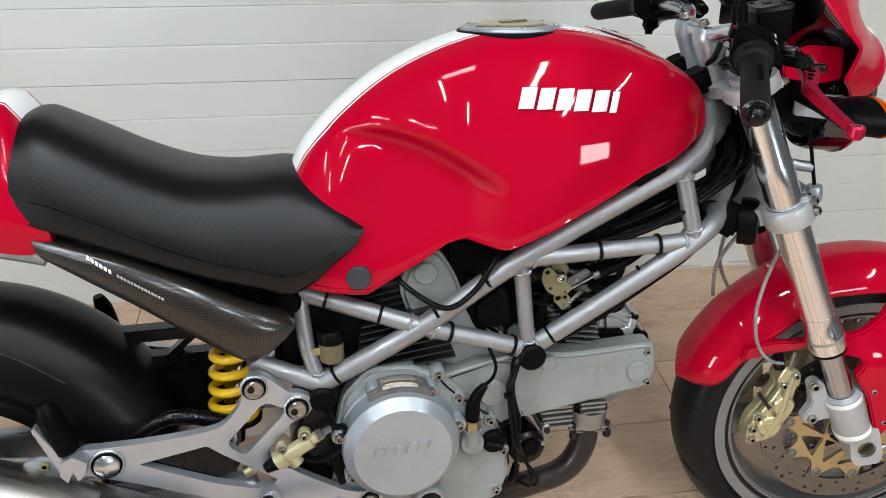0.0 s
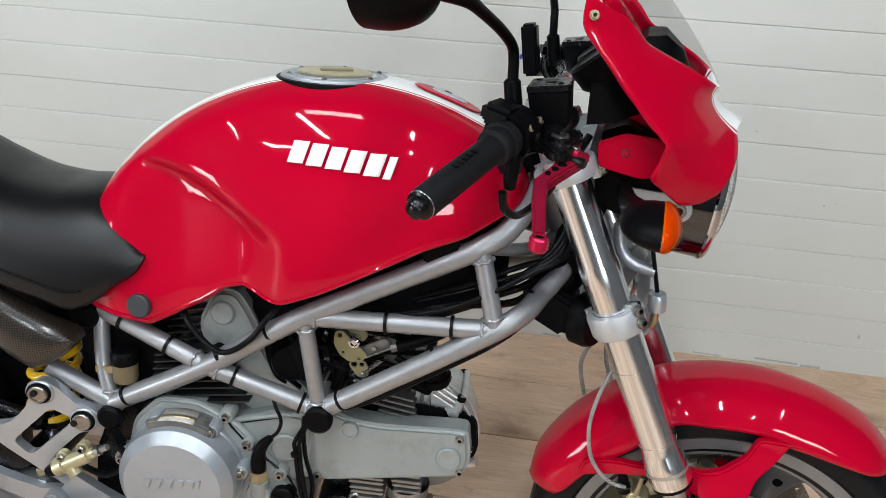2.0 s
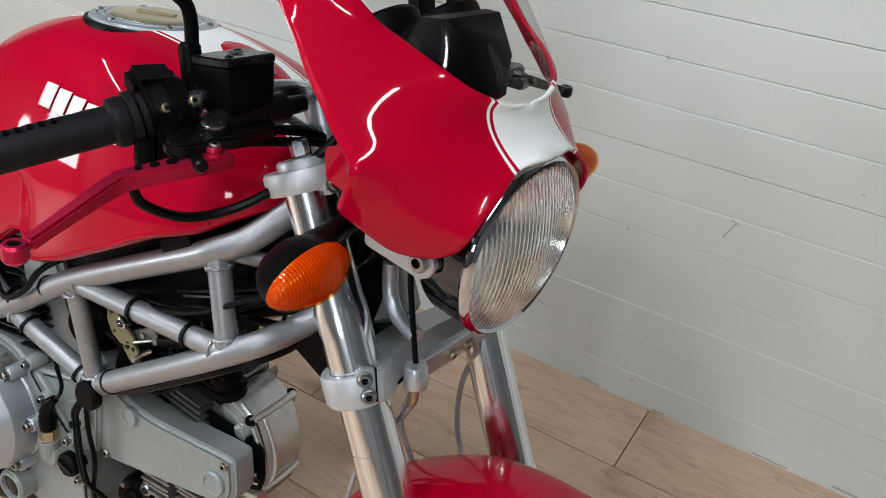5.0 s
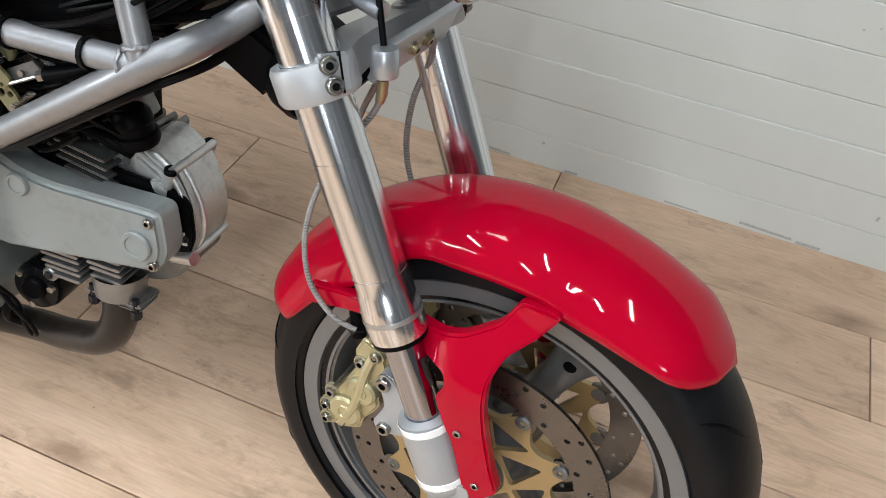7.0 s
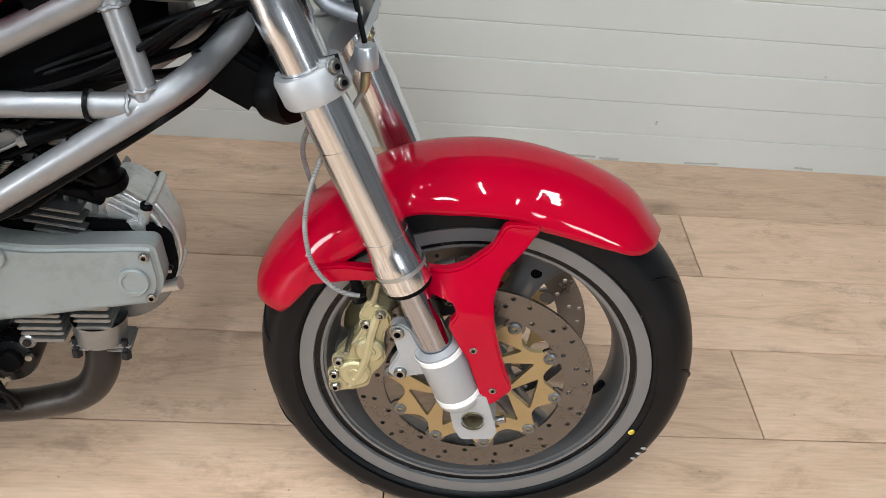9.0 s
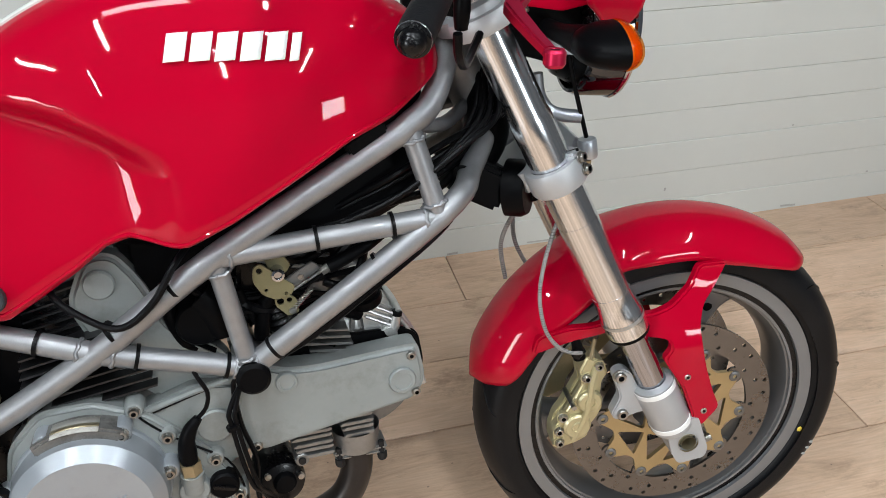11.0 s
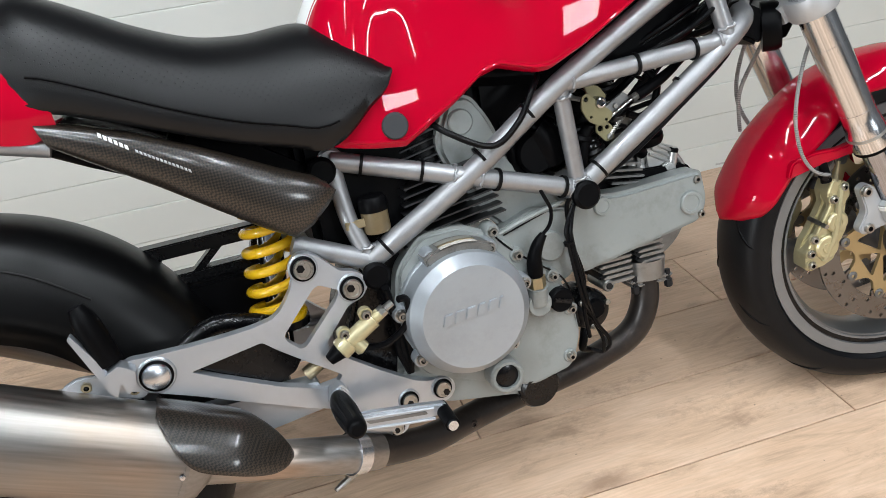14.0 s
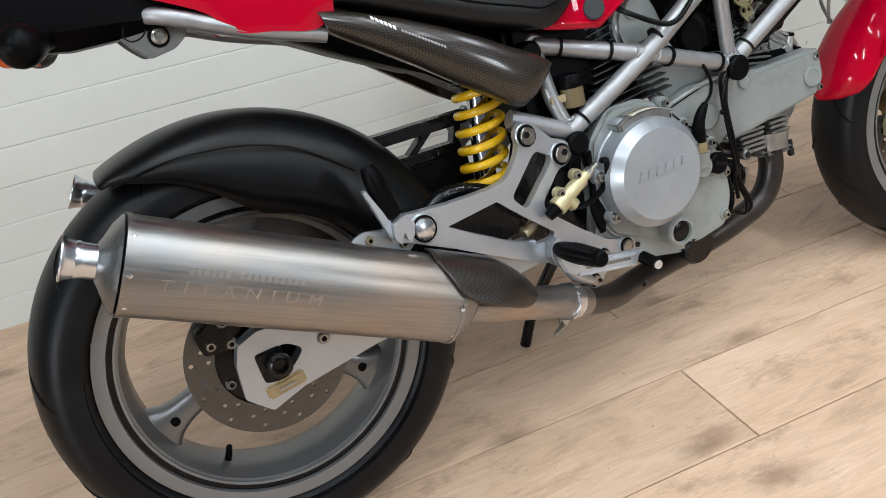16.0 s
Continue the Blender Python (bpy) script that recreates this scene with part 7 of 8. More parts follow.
# carbon heat guard
GUARD_W0 = [(-0.124, 0.72), (-0.118, 0.44), (-0.105, 0.25), (-0.085, 0.18), (-0.05, 0.17), (-0.01, 0.19), (0.012, 0.36), (0.025, 0.58), (0.038, 0.85), (0.047, 1.1)]
GUARD_W1 = [(-0.124, 0.86), (-0.118, 1.02), (-0.105, 1.25), (-0.085, 1.45), (-0.05, 1.65), (-0.01, 1.75), (0.012, 1.8), (0.047, 1.8)]
rows = []
for t in np.linspace(-0.124, 0.047, 34):
    t = float(t)
    w0, w1 = lerp_at(GUARD_W0, t), lerp_at(GUARD_W1, t)
    rad = 0.064 + 0.002 * math.sin((t + 0.125) * 14) - 0.024 * (max(-t - 0.05, 0) / 0.074) ** 1.4
    row = []
    for k in range(19):
        w = w0 + (w1 - w0) * k / 18
        row.append(tuple(sa + sax * t + sup * (rad * math.sin(w)) + sside * (rad * 0.92 * math.cos(w))))
    rows.append(row)
part("heat_guard", skin(rows), M_CARBON, sil, "glossy carbon fibre heat guard", angle=60, solid=0.004)

# -- footrest bracket --
BRK = [(0.205, 0.432), (0.180, 0.440), (0.176, 0.452), (0.192, 0.467), (0.205, 0.473), (0.221, 0.471), (0.271, 0.468), (0.318, 0.468), (0.352, 0.469), (0.378, 0.473), (0.391, 0.482), (0.408, 0.503), (0.415, 0.519), (0.413, 0.533), (0.422, 0.546), (0.437, 0.549), (0.452, 0.540),
       (0.478, 0.512), (0.495, 0.508), (0.508, 0.499), (0.511, 0.482), (0.500, 0.468), (0.479, 0.463), (0.440, 0.422), (0.441, 0.409), (0.466, 0.387), (0.503, 0.358), (0.549, 0.326), (0.574, 0.317), (0.590, 0.320), (0.606, 0.310), (0.609, 0.294), (0.598, 0.281), (0.566, 0.275), (0.532, 0.270), (0.522, 0.255),
       (0.505, 0.252), (0.492, 0.263), (0.486, 0.280), (0.463, 0.299), (0.425, 0.327), (0.391, 0.341), (0.359, 0.357), (0.316, 0.378), (0.268, 0.403)]
H1 = rounded([(0.446, 0.501), (0.471, 0.487), (0.464, 0.474), (0.412, 0.424), (0.404, 0.423), (0.388, 0.440), (0.388, 0.448), (0.437, 0.498)], 0.004, 3)
H2 = rounded([(0.268, 0.436), (0.358, 0.447), (0.376, 0.430), (0.406, 0.405), (0.450, 0.370), (0.443, 0.362), (0.416, 0.361), (0.365, 0.382), (0.300, 0.417)], 0.004, 3)
for sg in (1, -1):
    lo, hi = sorted((sg * 0.112, sg * 0.128))
    br = part("footrest_bracket", prism(rounded(BRK, 0.006, 3), lo, hi, 0.0050, [H1, H2], seg=2), M_BRACKET, bike, "cast alloy footrest bracket", angle=20)
    for x, z, r in ((0.431, 0.529, 0.0150), (0.488, 0.486, 0.0150), (0.230, 0.446, 0.0175), (0.587, 0.302, 0.0130), (0.534, 0.301, 0.0125), (0.508, 0.268, 0.0105)):
        big = r > 0.017
        part("bolt_boss", lathe([(r * 1.32, -sg * 0.003), (r * 1.30, sg * 0.0015), (r * 1.2, sg * 0.003), (r * 1.1, sg * 0.003), (0, sg * 0.003)], (x, sg * 0.128, z), n=32), M_BRACKET, br)
        part("rubber_ring", lathe([(r * 1.12, sg * 0.002), (r * 1.12, sg * 0.0045), (r * 1.0, sg * 0.0055), (0, sg * 0.0055)], (x, sg * 0.128, z), n=32), M_BLACK, br)
        dome = [(0, 0.0115), (r * 0.5, 0.0112), (r * 0.85, 0.0085), (r * 0.95, 0.006), (r * 0.95, 0.003)] if big else [(0, 0.0085), (r * 0.60, 0.0085), (r * 0.64, 0.0100), (r * 0.82, 0.0100), (r * 0.90, 0.0085), (r * 0.90, 0.003)]
        head = part("bolt", lathe([(a, sg * b) for a, b in dome], (x, sg * 0.128, z), n=28), M_POLISH if big else M_STEEL, br, angle=28)
        # Flat black hexagon paints the shade of a socket on the solid head.
        part("hex_socket", lathe([(0, sg * 0.0006), (r * 0.36, sg * 0.0006), (r * 0.36, -sg * 0.002)], (x, sg * (0.1394 if big else 0.1366), z), n=6), M_BLKPAINT, head)
    part("black_insert", prism(rounded([(0.262, 0.436), (0.358, 0.449), (0.406, 0.407), (0.392, 0.388), (0.366, 0.378), (0.300, 0.412)], 0.005), *sorted((sg * 0.100, sg * 0.110)), 0.002), M_BLKPAINT, br, "glossy black infill")
    part("brass_fitting", sweep([(0.404, sg * 0.104, 0.376), (0.425, sg * 0.104, 0.386), (0.432, sg * 0.104, 0.392)], [0.010, 0.010, 0.005], 12, False), M_BRASS, br)
    peg = part("footrest", sweep([(0.434, sg * 0.152, 0.352), (0.434, sg * 0.170, 0.354), (0.434, sg * 0.200, 0.357), (0.436, sg * 0.245, 0.3600), (0.437, sg * 0.268, 0.3620), (0.437, sg * 0.274, 0.3625)], [0.010, 0.0135, 0.0148, 0.0140, 0.0125, 0.0080], 20), M_BLACK, bike, "black rubber rider footrest")
    for k in range(9):
        a = radians(40 * k + 10)
        part("tread_rib", sweep([(0.434 + 0.0128 * math.cos(a), sg * 0.176, 0.3545 + 0.0128 * math.sin(a)), (0.434 + 0.0145 * math.cos(a), sg * 0.210, 0.358 + 0.0145 * math.sin(a)), (0.4365 + 0.0120 * math.cos(a), sg * 0.262, 0.3615 + 0.0120 * math.sin(a))], 0.0018, 6), M_GRIP, peg)
    part("peg_hinge", prism(rounded([(0.422, 0.340), (0.428, 0.362), (0.444, 0.366), (0.452, 0.352), (0.456, 0.326), (0.444, 0.318), (0.430, 0.324)], 0.005), *sorted((sg * 0.126, sg * 0.150)), 0.003), M_BRACKET, peg)
    pp = part("passenger_footrest", sweep([(0.170, sg * 0.128, 0.552), (0.176, sg * 0.130, 0.530), (0.188, sg * 0.130, 0.478)], [0.009, 0.0150, 0.0140], 14), M_BLACK, bike, "folded black passenger footrest")
    part("peg_wing", prism(rounded([(0.153, 0.520), (0.157, 0.524), (0.182, 0.472), (0.184, 0.448), (0.176, 0.450)], 0.002), *sorted((sg * 0.126, sg * 0.140)), 0.002), M_BRACKET, pp)
    part("peg_hinge", prism(rounded([(0.178, 0.452), (0.180, 0.470), (0.196, 0.478), (0.212, 0.466), (0.208, 0.448), (0.198, 0.440), (0.194, 0.456), (0.186, 0.440)], 0.003), *sorted((sg * 0.126, sg * 0.150)), 0.002), M_BRACKET, pp)
    part("hanger_plate", prism(rounded([(0.122, 0.446), (0.128, 0.457), (0.145, 0.463), (0.190, 0.456), (0.225, 0.430), (0.205, 0.414), (0.160, 0.430)], 0.006), *sorted((sg * 0.104, sg * 0.112)), 0.002), M_BRACKET, br)
    for x, z in ((0.152, 0.450), (0.200, 0.430)):
        bolt(br, (x, sg * 0.112, z), 0.006, sg * 0.005, material=M_BRASS, name="hanger_bolt")
    # the hanger and all it carries stand outwards to the rear
    turn_out = Matrix(((1, 0, 0, 0.004), (sg * 0.19, 1, 0, sg * (0.004 - 0.083)), (-0.06, 0, 1, 0.0232), (0, 0, 0, 1)))
    for thing in (br, peg, pp):
        for o in (thing, *thing.children):
            o.data.transform(turn_out)
lever = part("brake_pedal", prism(rounded([(0.424, 0.338), (0.430, 0.344), (0.446, 0.328), (0.479, 0.324), (0.545, 0.312), (0.574, 0.306), (0.578, 0.294), (0.551, 0.289), (0.500, 0.296), (0.449, 0.307), (0.432, 0.319)], 0.005), 0.160, 0.173, 0.003), M_BRACKET, bike, "alloy rear brake pedal")
# Strip of darker alloy puts in the groove's shade; the face stays uncut.
part("pedal_groove", prism(rounded([(0.464, 0.3165), (0.545, 0.3035), (0.547, 0.2985), (0.468, 0.311)], 0.002), 0.1725, 0.1738, 0), M_ALU, lever, "darker strip in place of the pedal's groove")
for z in (0.0, -0.0165):
    part("pedal_edge", sweep([(0.452, 0.1725, 0.3225 + z * 0.9), (0.500, 0.1725, 0.3145 + z), (0.556, 0.1725, 0.3045 + z * 0.95)], 0.0026, 8), M_BRACKET, lever)
part("pedal_tip", sweep([(0.569, 0.158, 0.296), (0.570, 0.205, 0.290)], [0.0098, 0.0102], 16, False), M_BLACK, lever)
part("tip_end", lathe([(0.0075, 0), (0.007, 0.004), (0, 0.004)], (0.570, 0.205, 0.290), n=16), M_POLISH, lever)
part("pedal_arm", sweep([(0.440, 0.164, 0.322), (0.466, 0.140, 0.292), (0.505, 0.112, 0.262)], 0.009, 12), M_BRACKET, lever)
mc = part("rear_master_cylinder", sweep([(0.455, 0.137, 0.407), (0.457, 0.137, 0.408), (0.470, 0.137, 0.416), (0.471, 0.137, 0.4165), (0.508, 0.137, 0.4375), (0.509, 0.137, 0.438), (0.518, 0.137, 0.443)], [0.010, 0.0150, 0.0150, 0.0120, 0.0120, 0.0085, 0.0085], 18, False), M_CALIPER, bike, "pale gold rear brake master cylinder")
part("banjo", sweep([(0.516, 0.137, 0.442), (0.525, 0.137, 0.447), (0.526, 0.137, 0.4475), (0.537, 0.137, 0.453)], [0.0085, 0.0085, 0.0055, 0.0050], 8, False), M_STEEL, mc)
part("cylinder_lug", sweep([(0.476, 0.137, 0.418), (0.486, 0.139, 0.402), (0.4865, 0.139, 0.4015)], [0.011, 0.0105, 0.008], 14, False), M_CALIPER, mc)
part("rod_boot", sweep([(0.440, 0.136, 0.398), (0.457, 0.137, 0.408)], [0.008, 0.0125], 12, False), M_BLACK, mc)
for x, z in ((0.466, 0.428), (0.499, 0.447)):
    part("mount_ear", prism(circle(x, z, 0.0095, 14), 0.128, 0.141, 0.001), M_CALIPER, mc)
    bolt(mc, (x, 0.141, z), 0.006, 0.005)

# -- swing arm, shock --
swing = part("swing_arm", prism(rounded([(-0.060, 0.340), (-0.050, 0.370), (-0.02, 0.382), (0.14, 0.372), (0.30, 0.37), (0.42, 0.365), (0.43, 0.325), (0.30, 0.312), (0.14, 0.300), (0.022, 0.280), (-0.030, 0.262), (-0.062, 0.292)], 0.004), 0.088, 0.116, 0.004, [rounded([(-0.030, 0.345), (0.012, 0.352), (0.035, 0.335), (0.012, 0.312), (-0.028, 0.312)], 0.01)]), M_BRACKET, bike, "polished alloy box swing arm", angle=30)
part("left_arm", prism(rounded([(-0.060, 0.340), (-0.050, 0.370), (0.30, 0.37), (0.52, 0.37), (0.54, 0.31), (0.30, 0.312), (0.022, 0.280), (-0.058, 0.29)], 0.010), -0.116, -0.088, 0.004), M_BRACKET, swing, angle=30)
part("cross_tube", lathe([(0.03, -0.09), (0.03, 0.09)], (0.36, 0, 0.345), n=24), M_BLKPAINT, swing)
part("axle_block", prism(rounded([(-0.034, 0.350), (0.004, 0.352), (0.012, 0.318), (0.0, 0.300), (-0.030, 0.305)], 0.006), 0.094, 0.120, 0.003), M_BLKPAINT, swing)
part("axle_nut", lathe([(0.0185, 0.0), (0.0185, 0.012), (0.012, 0.014), (0.0105, 0.016), (0.0105, 0.006), (0, 0.006)], (-0.005, 0.119, 0.328), n=24), M_BLKPAINT, swing, "dark rear axle nut")
part("adjuster", block((-0.004, 0.112, 0.293), (0.058, 0.018, 0.020), 0.003, (0, -8, 0)), M_BRASS, swing, "brass-coloured chain adjuster")
part("adjuster_slot", block((-0.002, 0.122, 0.292), (0.026, 0.003, 0.005), 0.001, (0, -8, 0)), M_STEEL, swing)
bolt(swing, (0.065, 0.116, 0.338), 0.008, 0.005)
part("upper_brace", sweep([(0.40, 0.075, 0.44), (0.31, 0.085, 0.47), (0.22, 0.09, 0.43), (0.05, 0.095, 0.38)], 0.012, 12), M_BLKPAINT, swing)
rcal = part("rear_caliper", prism(rounded([(-0.10, 0.40), (-0.045, 0.435), (-0.02, 0.405), (-0.06, 0.36), (-0.095, 0.365)], 0.008), 0.045, 0.098, 0.005), M_BLKPAINT, bike, "black rear brake caliper", angle=35)
for x, z in ((-0.082, 0.378), (-0.058, 0.405), (-0.055, 0.372)):
    bolt(rcal, (x, 0.098, z), 0.007, 0.005)
part("brake_hose", sweep([(-0.04, 0.09, 0.43), (0.01, 0.10, 0.452), (0.06, 0.11, 0.450), (0.12, 0.12, 0.448), (0.16, 0.118, 0.44)], 0.004, 8), M_HOSE, rcal)
shock_a, shock_b = Vector((0.414, 0.035, 0.600)), Vector((0.396, 0.035, 0.445))
shock = part("shock_absorber", sweep([tuple(shock_a), tuple(shock_b + (shock_b - shock_a) * 0.35)], 0.017, 20, False), M_CHROME, bike, "rear shock absorber with a yellow coil spring")
sd = (shock_b - shock_a)
coil = []
for k in range(150):
    t = k / 149
    a = t * 2 * math.pi * 6.2
    p = shock_a + sd * (-0.05 + 1.1 * t)
    coil.append((p.x + 0.034 * math.cos(a), p.y + 0.034 * math.sin(a), p.z))
part("coil_spring", sweep(coil, 0.0068, 10, False), M_YELLOW, shock, "yellow painted coil spring", angle=60)
for t in (-0.08, 1.07):
    p = shock_a + sd * t
    part("spring_seat", lathe([(0.012, -0.006), (0.042, -0.006), (0.042, 0.004), (0.03, 0.008), (0.012, 0.008)], tuple(p), tuple(sd.normalized()), 28), M_BLKPAINT, shock)

# -- handlebar and controls --
def level_plate(poly, z0, z1, bevel=0.002, slope=0.0, x_ref=1.17, side=1):
    """A level plate cut to poly (ahead, right), rising by slope ahead of x_ref."""
    bm = prism([(x, y * side) for x, y in poly], z0, z1, bevel)
    for v in bm.verts:
        x, z, y = v.co.x, -v.co.y, v.co.z
        v.co = Vector((x, -y, z + slope * (x - x_ref)))
    return fix(bm)


bar = part("handlebar", sweep([(1.064, 0.392, 0.957), (1.113, 0.252, 0.987), (1.136, 0.17, 1.000), (1.146, 0.10, 0.998), (1.130, 0.055, 0.985), (1.128, 0.0, 0.983), (1.130, -0.055, 0.985), (1.146, -0.10, 0.998), (1.136, -0.17, 1.000), (1.113, -0.252, 0.987), (1.064, -0.392, 0.957)], 0.011, 16), M_POLISH, bike, "tubular handlebar", STEER)
for s in (0.042, -0.042):
    part("bar_riser", sweep([(1.150, s, 0.910), (1.138, s, 0.950), (1.129, s, 0.978), (1.128, s, 0.992)], [0.020, 0.019, 0.021, 0.018], 20), M_BRACKET, bar, "alloy bar riser")
    bolt(bar, (1.122, s, 0.998), 0.007, 0.006, (-0.3, 0, 1))


def grip_side(sg):
    Q = lambda *p: (p[0], sg * p[1], p[2])
    at = lambda t: tuple(Vector(Q(1.0645, 0.390, 0.957)).lerp(Vector(Q(1.113, 0.252, 0.987)), t))
    g = part("grip", sweep([at(0.02), at(0.05), at(0.5), at(0.90), at(0.92), at(0.95), at(0.96), at(1.0)], [0.0150, 0.0162, 0.0162, 0.0162, 0.0205, 0.0215, 0.0215, 0.0205], 28, False), M_GRIP, bar, "black rubber hand grip")
    d = (Vector(at(0)) - Vector(at(1))).normalized()
    part("bar_end", lathe([(0.0145, -0.004), (0.0152, 0.0), (0.0152, 0.003), (0.0120, 0.0045), (0.0115, 0.009), (0.0095, 0.014), (0.005, 0.017), (0, 0.018)], at(0.02), tuple(d), 32), M_BLKPAINT, bar, "black bar end weight")
    part("end_ring", lathe([(0.0153, 0.0005), (0.0156, 0.001), (0.0156, 0.002), (0.0153, 0.0025)], at(0.02), tuple(d), 28), M_POLISH, bar)
    part("throttle_collar", sweep([at(1.0), at(1.01), at(1.05), at(1.06), at(1.07), at(1.10)], [0.019, 0.0235, 0.0235, 0.019, 0.022, 0.022], 28, False), M_GRIP, bar, "ribbed black collar")
    part("switch_housing", sweep([at(1.10), at(1.105), at(1.13), at(1.135), at(1.22), at(1.225), at(1.24), at(1.245), at(1.33), at(1.35)], [0.022, 0.0285, 0.0285, 0.0265, 0.0275, 0.026, 0.026, 0.0275, 0.0265, 0.018], 28, False), M_BLACK, bar, "black switch housing", angle=30)
    part("switch_block", block(tuple(Vector(at(1.2)) + Vector((-0.012, 0, 0.020))), (0.040, 0.040, 0.024), 0.006, (0, 10, -sg * 18)), M_BLACK, bar)
    part("housing_lug", block(tuple(Vector(at(1.16)) + Vector((0.004, 0, -0.030))), (0.024, 0.020, 0.030), 0.004, (0, 10, -sg * 18)), M_BLACK, bar)
    part("cable_elbow", sweep([tuple(Vector(at(1.03)) + Vector((0.016, 0, -0.012))), tuple(Vector(at(1.03)) + Vector((0.014, 0, -0.034))), tuple(Vector(at(1.05)) + Vector((0.012, 0, -0.052)))], [0.0085, 0.0085, 0.0065], 12), M_BLACK, bar)
    for w in (1.12, 1.28):
        bolt(bar, tuple(Vector(at(w)) + Vector((0.024, 0, 0.012))), 0.0042, 0.003, (0.9, 0, 0.45), M_BRASS)
    part("clamp_screw_ring", lathe([(0.0075, -0.004), (0.0075, 0.004), (0.005, 0.005), (0, 0.003)], tuple(Vector(at(1.2)) + Vector((0.027, 0, -0.002))), (1, 0, 0.1), 16), M_BLACK, bar)
    return at, d


atR, dR = grip_side(1)
atL, dL = grip_side(-1)
part("kill_switch", block((1.100, 0.222, 1.018), (0.016, 0.022, 0.008), 0.002, (0, 10, -18)), M_REDANO, bar, "red switch")
for k in range(5):
    p = Vector(atR(0.36 + 0.06 * k))
    part("grip_mark", block(tuple(p + Vector((0.004, 0, 0.0168))), (0.007, 0.005, 0.002), 0.0006, (0, 10, -19)), M_BLACK, bar)


def controls(sg):
    Q = lambda *p: (p[0], sg * p[1], p[2])
    pm = M_REDANO if sg > 0 else M_BLKPAINT
    mcyl = part("master_cylinder", sweep([Q(1.162, 0.212, 0.984), Q(1.166, 0.19, 0.990), Q(1.172, 0.15, 0.994), Q(1.174, 0.135, 0.995), Q(1.174, 0.134, 0.995), Q(1.176, 0.112, 0.996)], [0.012, 0.0145, 0.0145, 0.0145, 0.009, 0.008], 18, False), M_BLKPAINT, bike, "black hand lever master cylinder", STEER)
    part("perch", level_plate(rounded([(1.118, 0.196), (1.130, 0.226), (1.158, 0.236), (1.166, 0.256), (1.178, 0.262), (1.190, 0.252), (1.192, 0.222), (1.198, 0.200), (1.196, 0.160), (1.178, 0.150), (1.160, 0.190)], 0.006), 0.976, 0.988, 0.003, 0.0, 1.17, sg), M_BLKPAINT, mcyl, angle=30)
    part("bar_clamp", lathe([(0.012, -0.012), (0.0185, -0.012), (0.019, -0.010), (0.019, 0.010), (0.0185, 0.012), (0.012, 0.012)], Q(1.124, 0.212, 0.992), (-0.33, sg * 0.92, -0.2), 28), M_BLKPAINT, mcyl)
    part("pivot_boss", lathe([(0.0145, -0.006), (0.0140, 0.003), (0.0115, 0.004), (0.0115, 0.002), (0, 0.002)], Q(1.174, 0.211, 0.988), (0.05, 0, 1), 28), M_BLKPAINT, mcyl)
    part("pivot_bolt", lathe([(0.0108, 0.001), (0.0108, 0.006), (0.0095, 0.007), (0.0062, 0.007), (0.0058, 0.003), (0, 0.003)], Q(1.174, 0.211, 0.988), (0.05, 0, 1), 24), M_STEEL, mcyl, "bright pivot bolt")
    for x, y, r in ((1.180, 0.247, 0.0090), (1.194, 0.226, 0.0068)):
        part("screw_boss", lathe([(r, -0.004), (r, 0.002), (r * 0.9, 0.003), (0, 0.003)], Q(x, y, 0.980), (0.05, 0, 1), 20), M_BLKPAINT if r > 0.008 else pm, mcyl)
        bolt(mcyl, Q(x, y, 0.983), 0.0048, 0.003, (0.05, 0, 1))
    tilt = Matrix.Rotation(radians(-8), 3, "Y")
    def tub(z, hx, hy, e=0.0):
        r = rounded([(-hx, -hy), (hx, -hy), (hx, hy), (-hx, hy)], 0.006, 3)
        out = []
        for x, y in r:
            v = tilt @ Vector((x, y, z))
            out.append(Q(1.160 + v.x, 0.174 + v.y, 1.0 + v.z))
        return out
    part("fluid_reservoir", loft([tub(z, hx, hy) for z, hx, hy in ((-0.012, 0.012, 0.015), (-0.004, 0.019, 0.022), (0.002, 0.0215, 0.0245), (0.036, 0.0235, 0.0270), (0.0365, 0.0228, 0.0262))]), M_BLACK, mcyl, "black tapered fluid reservoir", angle=28)
    part("reservoir_lid", loft([tub(z, hx, hy) for z, hx, hy in ((0.0368, 0.0235, 0.0270), (0.0375, 0.0243, 0.0278), (0.0425, 0.0243, 0.0278), (0.0440, 0.0225, 0.0260))]), M_BLKPAINT, mcyl, "flat black lid", angle=28)
    for dx, ds in ((0.014, 0.016), (-0.014, -0.016)):
        v = tilt @ Vector((dx, ds, 0.0438))
        bolt(mcyl, Q(1.160 + v.x, 0.174 + v.y, 1.0 + v.z), 0.0034, 0.0016, (-0.14, 0, 1), M_BLKPAINT)
    part("lid_mark", block(Q(1.154, 0.172, 1.0448), (0.012, 0.010, 0.0006), 0, (0, -8, 0)), M_PLUG, mcyl)
    lv = part("hand_lever", flat_bar([Q(1.197, 0.214, 0.9735), Q(1.192, 0.236, 0.971), Q(1.180, 0.268, 0.966), Q(1.167, 0.294, 0.960), Q(1.168, 0.312, 0.955), Q(1.174, 0.350, 0.944), Q(1.179, 0.378, 0.936)], [0.026, 0.026, 0.019, 0.016, 0.0145, 0.0125, 0.011], [0.012, 0.013, 0.013, 0.014, 0.013, 0.011, 0.0105], (0.05, 0, 1), 0.0022), pm, bike, "red anodised brake lever with three drilled holes" if sg > 0 else "black clutch lever", STEER, angle=30)
